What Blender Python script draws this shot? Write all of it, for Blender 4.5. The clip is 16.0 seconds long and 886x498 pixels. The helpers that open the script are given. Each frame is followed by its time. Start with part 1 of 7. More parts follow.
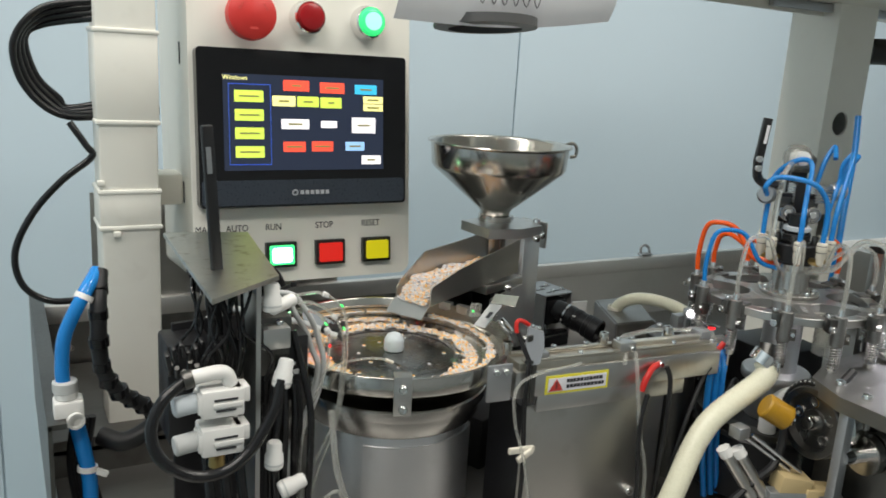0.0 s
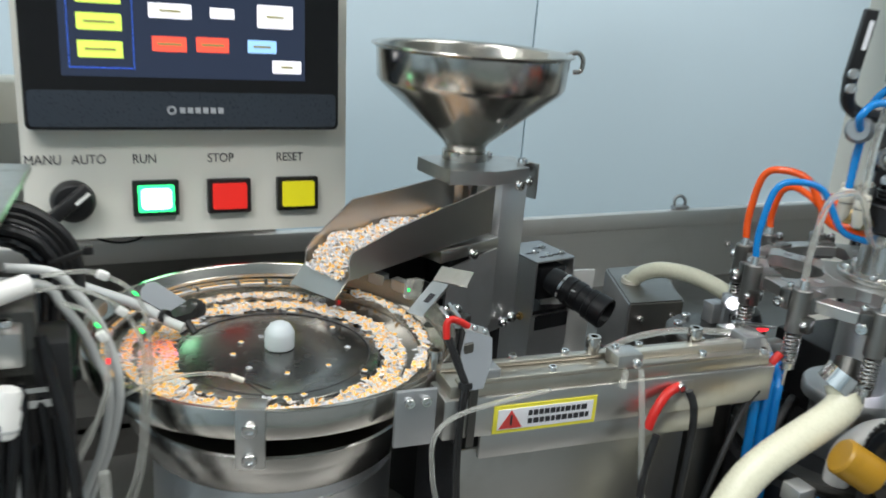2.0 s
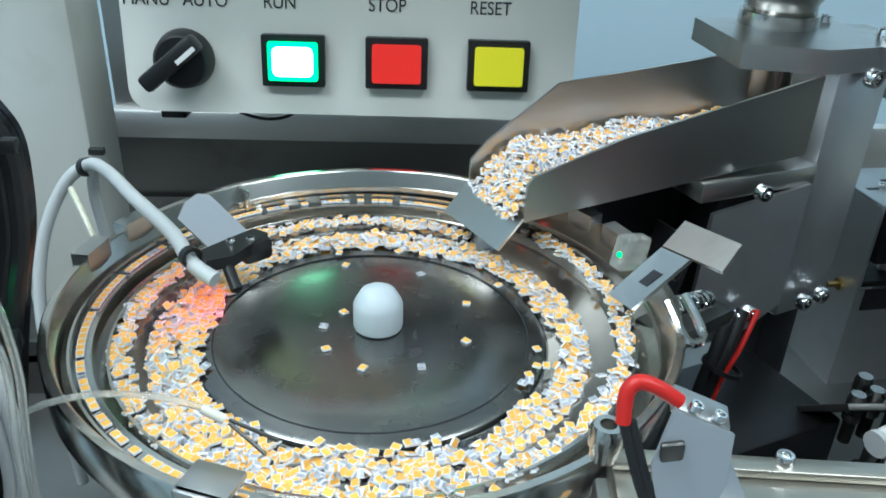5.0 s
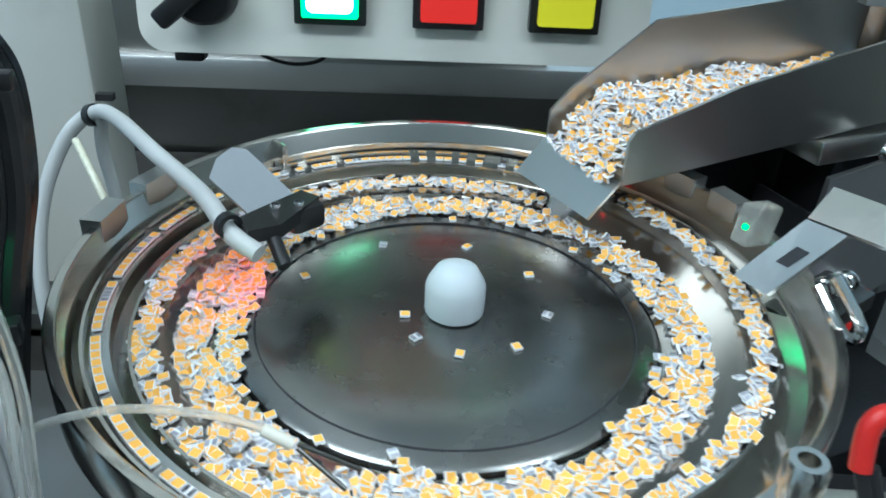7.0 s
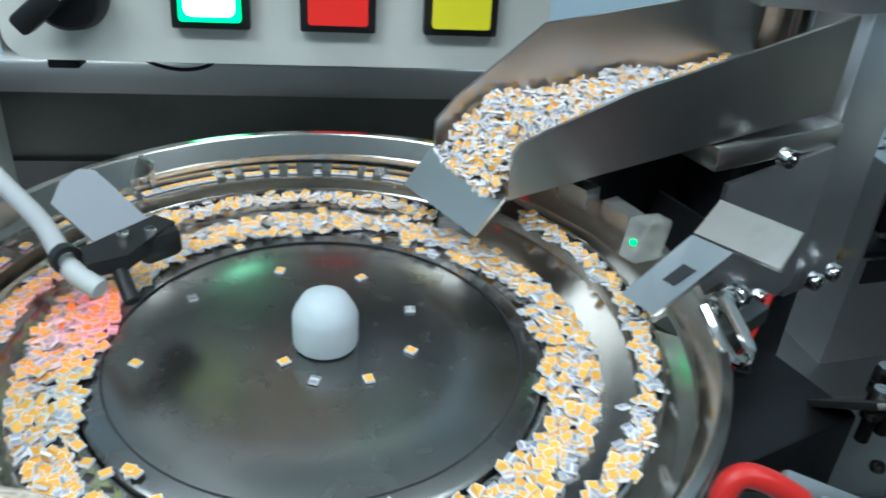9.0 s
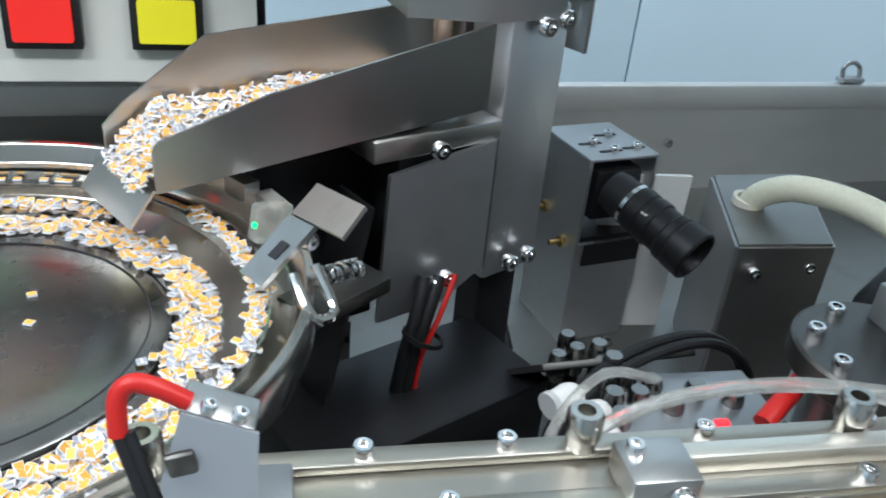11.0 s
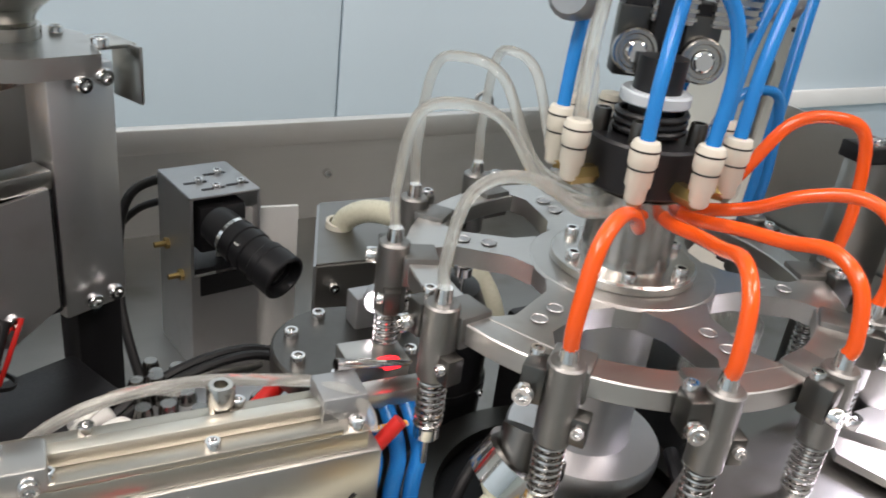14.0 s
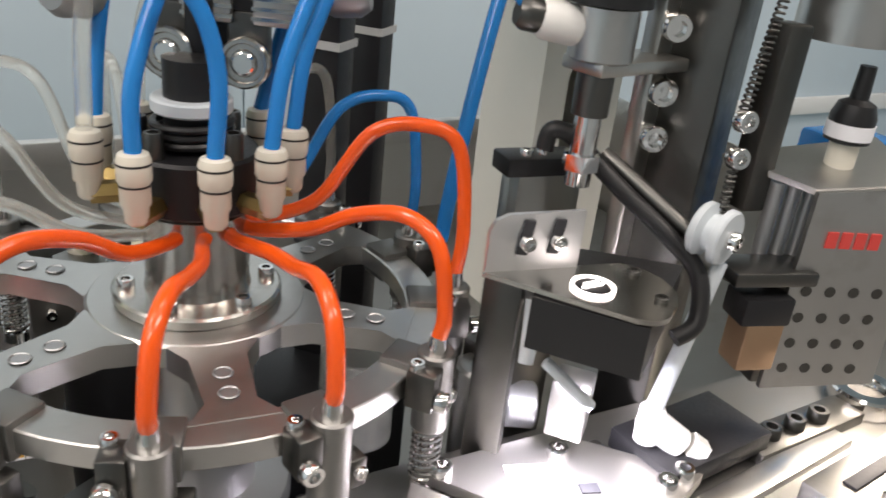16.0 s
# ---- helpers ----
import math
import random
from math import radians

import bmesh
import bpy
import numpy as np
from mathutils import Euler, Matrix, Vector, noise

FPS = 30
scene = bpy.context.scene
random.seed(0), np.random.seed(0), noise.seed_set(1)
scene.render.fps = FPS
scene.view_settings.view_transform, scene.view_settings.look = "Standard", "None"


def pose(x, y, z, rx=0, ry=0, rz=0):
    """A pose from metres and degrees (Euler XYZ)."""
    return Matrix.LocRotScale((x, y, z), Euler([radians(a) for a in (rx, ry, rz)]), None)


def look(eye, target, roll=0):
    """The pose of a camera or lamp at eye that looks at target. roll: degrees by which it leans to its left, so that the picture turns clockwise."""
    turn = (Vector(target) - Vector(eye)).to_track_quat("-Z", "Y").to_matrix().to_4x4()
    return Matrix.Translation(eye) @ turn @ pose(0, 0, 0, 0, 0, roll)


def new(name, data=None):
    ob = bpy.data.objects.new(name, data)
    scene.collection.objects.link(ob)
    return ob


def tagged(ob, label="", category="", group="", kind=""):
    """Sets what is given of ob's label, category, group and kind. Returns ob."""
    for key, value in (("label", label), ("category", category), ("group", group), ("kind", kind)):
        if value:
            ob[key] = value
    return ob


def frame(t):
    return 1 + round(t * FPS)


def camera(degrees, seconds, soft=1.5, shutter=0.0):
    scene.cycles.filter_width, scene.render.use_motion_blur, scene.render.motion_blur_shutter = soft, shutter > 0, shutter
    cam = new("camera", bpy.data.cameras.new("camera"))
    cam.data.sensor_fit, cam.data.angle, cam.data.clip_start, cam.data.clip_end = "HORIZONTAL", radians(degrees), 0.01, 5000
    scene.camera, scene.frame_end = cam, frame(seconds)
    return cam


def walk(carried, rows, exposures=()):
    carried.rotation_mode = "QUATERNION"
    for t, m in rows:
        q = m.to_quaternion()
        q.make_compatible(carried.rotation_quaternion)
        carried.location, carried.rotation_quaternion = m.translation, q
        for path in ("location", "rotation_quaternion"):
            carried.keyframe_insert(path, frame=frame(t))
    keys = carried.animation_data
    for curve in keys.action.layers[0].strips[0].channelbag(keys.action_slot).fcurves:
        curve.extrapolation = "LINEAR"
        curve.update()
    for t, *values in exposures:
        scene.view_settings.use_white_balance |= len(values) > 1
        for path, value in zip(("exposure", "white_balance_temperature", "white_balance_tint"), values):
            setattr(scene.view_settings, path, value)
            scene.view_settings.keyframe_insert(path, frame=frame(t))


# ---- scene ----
cam = camera(57.1, 16.0, soft=1.7, shutter=0.4)
PATH = [
    (0, (-0.3560, -0.7260, 1.3815), (0.5890, 0.9751, 0.9201), 3.54),
    (0.5, (-0.3470, -0.7307, 1.3840), (0.6240, 0.9536, 0.9164), 3.62),
    (1, (-0.3220, -0.7299, 1.3819), (0.6450, 0.9559, 0.9091), 4.21),
    (1.5, (-0.2610, -0.6740, 1.3690), (0.6430, 1.0363, 0.8614), 4.44),
    (2, (-0.1840, -0.5604, 1.3399), (0.6610, 1.1459, 0.7272), 4.62),
    (2.5, (-0.1200, -0.5052, 1.3291), (0.5660, 1.2286, 0.6049), 4.89),
    (3, (-0.0750, -0.4758, 1.3220), (0.2540, 1.3353, 0.5394), 4.32),
    (3.5, (-0.0690, -0.4445, 1.3137), (0.0380, 1.3809, 0.5044), 2.77),
    (4, (-0.0650, -0.4128, 1.2993), (0.0030, 1.3977, 0.4534), 2.04),
    (4.2, (-0.0670, -0.4039, 1.2984), (0.0100, 1.3935, 0.4237), 2.07),
    (6.5, (-0.0840, -0.3528, 1.2769), (0.0510, 1.3791, 0.2864), 3.11),
    (7, (-0.0960, -0.3363, 1.2721), (0.0300, 1.3759, 0.2465), 3.38),
    (7.5, (-0.0990, -0.3178, 1.2662), (0.0200, 1.3942, 0.2386), 3.46),
    (8, (-0.1000, -0.3083, 1.2702), (0.0470, 1.3922, 0.2288), 3.47),
    (8.5, (-0.0930, -0.3143, 1.2708), (0.1090, 1.3823, 0.2308), 3.98),
    (9, (-0.0760, -0.3202, 1.2715), (0.1870, 1.3745, 0.2427), 4.21),
    (9.5, (-0.0540, -0.3311, 1.2736), (0.2750, 1.3611, 0.2582), 4.26),
    (11.8, (0.0050, -0.3862, 1.2945), (0.6470, 1.2588, 0.3564), 6.46),
    (12, (0.0080, -0.3937, 1.2993), (0.6830, 1.2429, 0.3681), 6.67),
    (12.5, (0.0290, -0.4114, 1.3032), (0.7950, 1.2024, 0.4035), 6.66),
    (13, (0.0460, -0.4222, 1.3063), (0.9030, 1.1553, 0.4246), 7.16),
    (13.5, (0.0600, -0.4320, 1.3083), (0.9840, 1.1125, 0.4381), 7.39),
    (14, (0.0740, -0.4378, 1.3110), (1.0580, 1.0781, 0.4548), 7.28),
    (14.5, (0.0940, -0.4396, 1.3122), (1.1360, 1.0455, 0.4703), 7.26),
    (15, (0.1380, -0.4551, 1.3088), (1.2070, 1.0124, 0.4708), 7.15),
    (15.5, (0.1830, -0.4727, 1.3136), (1.2060, 1.0316, 0.4818), 6.98),
    (16, (0.2130, -0.4825, 1.3157), (1.1910, 1.0548, 0.4915), 6.41),
]

walk(cam, [(t, look(eye, target, roll)) for t, eye, target, roll in PATH],
     exposures=[(0.0, -0.28, 7200, 12), (0.5, -0.16, 7150, 12), (1.5, -0.10, 7000, 11), (2.5, 0.0, 6300, 8), (3.5, 0.03, 5900, 3), (6.5, -0.10, 5550, 0), (8.0, -0.14, 5500, 0),
                (9.0, -0.16, 5600, 2), (9.5, -0.04, 5850, 5), (12.0, 0.19, 6250, 15), (12.5, 0.20, 6650, 18), (13.0, 0.23, 7050, 18), (13.5, 0.20, 7200, 19), (14.5, 0.12, 7500, 20), (15.5, -0.13, 7650, 20), (16.0, -0.13, 7550, 19)])

# ---- world and large lights ----
world = bpy.data.worlds.new("room_air")
scene.world = world
world.use_nodes = True
world.node_tree.nodes["Background"].inputs[0].default_value = (0.80, 0.90, 1.0, 1)
world.node_tree.nodes["Background"].inputs[1].default_value = 0.25


def area(name, m, sx, sy, watts, color):
    la = bpy.data.lights.new(name, "AREA")
    la.shape, la.size, la.size_y, la.energy, la.color = "RECTANGLE", sx, sy, watts, color
    ob = new(name, la)
    ob.matrix_world = m
    return ob


for lx, ly in ((-0.9, -1.1), (0.9, -1.1), (-0.9, -0.2), (0.9, -0.2)):
    area("ceiling_lamp", pose(lx, ly, 2.56), 1.2, 0.3, 18.0, (0.97, 0.99, 1.0))
area("inspection_lamp", pose(0.354, -0.346, 1.187), 0.028, 0.028, 0.31, (0.74, 0.80, 1.0))
# fill light without a fixture, added to brighten the tape guide's steel
area("tape_guide_fill", pose(0.505, -0.350, 1.200, 0, 10, 0), 0.03, 0.03, 0.22, (1.0, 0.98, 0.90))

# ---- materials ----


def mat(name, col, rough=0.5, metal=0.0, var=0.10, scale=30.0, rvar=0.12, bump=0.0, bscale=600.0,
        stretch=(1, 1, 1), emit=None, power=0.0, trans=0.0, ior=1.45, coat=0.0, island=0.0, stain=0.0, alpha=1.0):
    m = bpy.data.materials.new(name)
    m.use_nodes = True
    nt = m.node_tree
    b = nt.nodes["Principled BSDF"]
    link, add = nt.links.new, nt.nodes.new
    co = add("ShaderNodeTexCoord")
    mp = add("ShaderNodeMapping")
    mp.inputs["Scale"].default_value = stretch
    link(co.outputs["Object"], mp.inputs["Vector"])
    n1, n2 = add("ShaderNodeTexNoise"), add("ShaderNodeTexNoise")
    n1.inputs["Scale"].default_value, n1.inputs["Detail"].default_value = scale, 5
    n2.inputs["Scale"].default_value, n2.inputs["Detail"].default_value = bscale, 3
    link(co.outputs["Object"], n1.inputs["Vector"])
    link(mp.outputs["Vector"], n2.inputs["Vector"])
    mx = add("ShaderNodeMix")
    mx.data_type = "RGBA"
    mx.inputs[6].default_value = (*[c * (1 - var) for c in col], 1)
    mx.inputs[7].default_value = (*[min(1, c * (1 + var)) for c in col], 1)
    link(n1.outputs["Fac"], mx.inputs[0])
    out = mx.outputs[2]
    if stain:
        n3 = add("ShaderNodeTexNoise")
        n3.inputs["Scale"].default_value, n3.inputs["Detail"].default_value = scale * 2.7, 8
        link(co.outputs["Object"], n3.inputs["Vector"])
        rp = add("ShaderNodeValToRGB")
        rp.color_ramp.elements[0].position, rp.color_ramp.elements[1].position = 0.58, 0.72
        rp.color_ramp.elements[1].color = (stain, stain, stain, 1)
        rp.color_ramp.elements[0].color = (0, 0, 0, 1)
        link(n3.outputs["Fac"], rp.inputs[0])
        ms = add("ShaderNodeMix")
        ms.data_type = "RGBA"
        ms.inputs[7].default_value = (col[0] * 0.45, col[1] * 0.40, col[2] * 0.33, 1)
        link(rp.outputs["Color"], ms.inputs[0])
        link(out, ms.inputs[6])
        out = ms.outputs[2]
    if island:
        ge = add("ShaderNodeNewGeometry")
        hs = add("ShaderNodeHueSaturation")
        mr = add("ShaderNodeMapRange")
        mr.inputs["To Min"].default_value, mr.inputs["To Max"].default_value = 1 - island, 1 + island * 0.5
        link(ge.outputs["Random Per Island"], mr.inputs["Value"])
        link(mr.outputs["Result"], hs.inputs["Value"])
        link(out, hs.inputs["Color"])
        out = hs.outputs["Color"]
    link(out, b.inputs["Base Color"])
    rr = add("ShaderNodeMapRange")
    rr.inputs["To Min"].default_value, rr.inputs["To Max"].default_value = max(0.02, rough - rvar), min(1, rough + rvar)
    link(n2.outputs["Fac"], rr.inputs["Value"])
    link(rr.outputs["Result"], b.inputs["Roughness"])
    b.inputs["Metallic"].default_value = metal
    b.inputs["IOR"].default_value = ior
    b.inputs["Transmission Weight"].default_value = trans
    b.inputs["Coat Weight"].default_value = coat
    b.inputs["Alpha"].default_value = alpha
    if bump:
        bp = add("ShaderNodeBump")
        bp.inputs["Strength"].default_value, bp.inputs["Distance"].default_value = bump, 0.0006
        link(n2.outputs["Fac"], bp.inputs["Height"])
        link(bp.outputs["Normal"], b.inputs["Normal"])
    if emit:
        b.inputs["Emission Color"].default_value = (*emit, 1)
        b.inputs["Emission Strength"].default_value = power
    return m


STEEL = mat("brushed_steel", (0.54, 0.525, 0.495), 0.30, 1.0, 0.12, 9, 0.05, 0.006, 30, (0.4, 0.4, 40), stain=0.08)
# lightened so the tray wall's bright reflection sits in the colour
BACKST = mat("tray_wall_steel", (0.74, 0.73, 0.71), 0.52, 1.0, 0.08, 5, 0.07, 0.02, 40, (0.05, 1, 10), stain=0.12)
BARST = mat("brushed_bar", (0.74, 0.735, 0.74), 0.42, 1.0, 0.10, 14, 0.08, 0.04, 90, (9, 9, 0.15), stain=0.12)
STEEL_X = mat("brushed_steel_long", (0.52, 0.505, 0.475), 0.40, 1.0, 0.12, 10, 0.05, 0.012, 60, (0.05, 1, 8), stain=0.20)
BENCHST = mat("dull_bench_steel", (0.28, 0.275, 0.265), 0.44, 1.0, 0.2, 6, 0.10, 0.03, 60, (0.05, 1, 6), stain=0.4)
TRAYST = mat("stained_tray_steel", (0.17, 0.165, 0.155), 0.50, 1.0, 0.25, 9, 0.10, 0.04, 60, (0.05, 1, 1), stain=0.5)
STRIPM = mat("bright_rail_strip", (0.80, 0.77, 0.69), 0.42, 1.0, 0.06, 20, 0.06, 0.02, 90, (0.05, 3, 3), stain=0.10)
RAILM = mat("ground_rail_steel", (0.52, 0.49, 0.43), 0.35, 1.0, 0.08, 12, 0.04, 0.012, 60, (0.05, 3, 3), stain=0.22)
POLISH = mat("polished_steel", (0.54, 0.52, 0.485), 0.19, 1.0, 0.10, 25, 0.06, stain=0.10)
TURNED = mat("turned_steel", (0.50, 0.485, 0.46), 0.24, 1.0, 0.10, 18, 0.05, 0.008, 160, (1, 1, 9), stain=0.15)
# turned steel darkened: the dark room it mirrors is put into the colour
DISC = mat("dimmed_disc_steel", (0.25, 0.248, 0.238), 0.26, 1.0, 0.12, 18, 0.06, 0.03, 120, stain=0.15)
# grey of the unseen south wall, set by how dark the metals should mirror it
SOUTH = mat("mirrored_wall_grey", (0.46, 0.48, 0.49), 0.6)
CHROME = mat("chrome", (0.80, 0.79, 0.78), 0.09, 1.0, 0.05, 40, 0.04)
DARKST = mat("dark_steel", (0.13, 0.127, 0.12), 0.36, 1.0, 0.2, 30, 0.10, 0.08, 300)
ALU = mat("milled_aluminium", (0.54, 0.535, 0.52), 0.34, 1.0, 0.10, 24, 0.09, 0.06, 160, (1, 5, 1), stain=0.2)
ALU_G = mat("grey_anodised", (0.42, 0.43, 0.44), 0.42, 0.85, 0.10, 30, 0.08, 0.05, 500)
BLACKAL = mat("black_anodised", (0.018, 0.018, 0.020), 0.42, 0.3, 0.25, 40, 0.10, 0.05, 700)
BLACK = mat("black_plastic", (0.014, 0.014, 0.015), 0.38, 0.0, 0.3, 40, 0.10, 0.06, 900)
RUBBER = mat("black_rubber", (0.013, 0.013, 0.014), 0.46, 0.0, 0.3, 60, 0.12, 0.10, 900)
GLOSSBK = mat("black_tube_skin", (0.010, 0.010, 0.011), 0.20, 0.0, 0.3, 60, 0.08)
IVORY = mat("ivory_paint", (0.84, 0.825, 0.75), 0.42, 0.0, 0.04, 9, 0.08, 0.06, 900, stain=0.06)
TRUNK = mat("trunking_plastic", (0.82, 0.81, 0.74), 0.46, 0.0, 0.05, 12, 0.08, 0.04, 700, stain=0.10)
WHITEPL = mat("white_plastic", (0.80, 0.79, 0.76), 0.38, 0.0, 0.05, 60, 0.08)
CREAMPL = mat("cream_plastic", (0.72, 0.68, 0.58), 0.40, 0.0, 0.06, 60, 0.08)
NYLON = mat("white_nylon", (0.56, 0.61, 0.64), 0.42, 0.0, 0.03, 60, 0.06)
BLUET = mat("blue_tube_skin", (0.003, 0.22, 0.62), 0.22, 0.0, 0.12, 50, 0.06, coat=0.1)
ORANGET = mat("orange_tube_skin", (0.95, 0.105, 0.012), 0.20, 0.0, 0.10, 50, 0.06, coat=0.3)
REDT = mat("red_sleeve", (0.55, 0.018, 0.014), 0.36, 0.0, 0.12, 60, 0.08)
CLEART = mat("clear_tube_skin", (0.90, 0.90, 0.84), 0.10, 0.0, 0.05, 50, 0.05, trans=0.75, ior=1.22, alpha=0.62)
HOSE = mat("milky_hose_skin", (0.74, 0.72, 0.56), 0.28, 0.0, 0.08, 40, 0.08)
GREYCAB = mat("grey_cable_skin", (0.55, 0.56, 0.55), 0.45, 0.0, 0.06, 60, 0.08)
WALL = mat("wall_panel_paint", (0.56, 0.67, 0.74), 0.38, 0.0, 0.03, 3, 0.06, 0.03, 300)
TRIMW = mat("white_trim", (0.80, 0.81, 0.80), 0.4, 0.0, 0.04, 10, 0.08)
FLOORM = mat("floor_coating", (0.34, 0.40, 0.38), 0.35, 0.0, 0.10, 4, 0.10)
CEILM = mat("ceiling_board", (0.78, 0.79, 0.78), 0.7, 0.0, 0.04, 5, 0.1)
PAPER = mat("paper", (0.82, 0.82, 0.84), 0.7, 0.0, 0.04, 20, 0.1, 0.1, 90)
PAPER2 = mat("tape_roll_dark", (0.10, 0.10, 0.10), 0.5)
INK = mat("ink", (0.03, 0.03, 0.035), 0.6)
INKR = mat("red_ink", (0.62, 0.06, 0.05), 0.5)
REDPL = mat("red_plastic", (0.62, 0.035, 0.03), 0.42, 0.0, 0.08, 50, 0.08)
REDLENS = mat("red_lens", (0.34, 0.010, 0.014), 0.18, 0.0, 0.10, 60, 0.05)
# stop and reset keys are unlit; the weak glow only lifts their colour
REDKEY = mat("red_key", (0.66, 0.02, 0.015), 0.35, emit=(1.0, 0.03, 0.02), power=0.35)
YELKEY = mat("yellow_key", (0.68, 0.62, 0.015), 0.35, emit=(1.0, 0.9, 0.03), power=0.22)
RUNKEY = mat("lit_key_centre", (0.8, 0.95, 0.85), 0.35, emit=(0.36, 1.0, 0.55), power=6.0)
RUNRIM = mat("lit_key_rim", (0.05, 0.7, 0.35), 0.35, emit=(0.02, 0.85, 0.20), power=1.8)
GRNLAMP = mat("green_lamp_lens", (0.03, 0.6, 0.25), 0.2, emit=(0.01, 0.78, 0.22), power=1.1)
GRNCORE = mat("green_lamp_core", (0.3, 0.9, 0.5), 0.2, emit=(0.18, 1.0, 0.50), power=1.8)
SCREEN = mat("screen_ground", (0.012, 0.016, 0.030), 0.10, emit=(0.020, 0.030, 0.058), power=1.0)
GLASSBK = mat("bezel_glass", (0.006, 0.006, 0.007), 0.10)
BEZELG = mat("bezel_strip", (0.035, 0.045, 0.06), 0.30)
LOGOG = mat("silver_print", (0.50, 0.52, 0.55), 0.4)
YELTAG = mat("yellow_tag", (0.80, 0.72, 0.06), 0.5)
TAGPAPER = mat("tag_paper", (0.80, 0.80, 0.83), 0.5)
YELCYL = mat("yellow_urethane", (0.38, 0.20, 0.015), 0.34, 0.0, 0.12, 40, stain=0.2)
BRASS = mat("brass", (0.38, 0.27, 0.11), 0.34, 1.0, 0.12, 80)
COPPER = mat("heated_brass", (0.42, 0.27, 0.17), 0.36, 0.8, 0.12, 60)
WOOD = mat("pale_wood", (0.55, 0.42, 0.22), 0.6, 0.0, 0.15, 40, 0.1, 0.2, 200, (1, 8, 1))
CHIPW = mat("chip_body", (0.90, 0.90, 0.92), 0.34, 0.0, 0.03, 200, 0.08, island=0.12)
CHIPO = mat("chip_phosphor", (0.98, 0.50, 0.085), 0.45, 0.0, 0.06, 200, 0.08, island=0.15)
CHIPBED = mat("packed_chips", (0.66, 0.52, 0.38), 0.5, 0.0, 0.5, 320, 0.1, 0.5, 420, stain=0.5)
GREYPL = mat("grey_painted_sheet", (0.26, 0.28, 0.30), 0.36, 0.0, 0.06, 40, 0.08, 0.03, 400)
CHIPD = mat("chip_pad", (0.62, 0.63, 0.70), 0.35, 0.3)
LAMPW = mat("lamp_face", (0.9, 0.9, 0.9), 0.4, emit=(0.93, 0.95, 1.0), power=5.0)
RINGW = mat("ring_light_face", (0.9, 0.9, 0.9), 0.4, emit=(0.90, 0.90, 1.0), power=12.0)
REDLED = mat("red_indicator", (0.7, 0.02, 0.02), 0.3, emit=(1.0, 0.02, 0.03), power=2.2)
GRNLED = mat("green_indicator", (0.02, 0.7, 0.2), 0.3, emit=(0.02, 1.0, 0.14), power=2.0)
SKYUI = [mat("ui_" + n, c, 0.3, emit=c, power=p) for n, c, p in (
    ("lime", (0.62, 0.80, 0.12), 0.95), ("red", (0.86, 0.10, 0.06), 0.95), ("cyan", (0.03, 0.48, 0.75), 0.95),
    ("cream", (0.92, 0.90, 0.38), 1.0), ("white", (0.86, 0.86, 0.92), 1.0), ("sky", (0.30, 0.56, 0.85), 1.0),
    ("line", (0.05, 0.14, 0.62), 0.9), ("print", (0.30, 0.28, 0.10), 0.4))]

# ---- building helpers ----


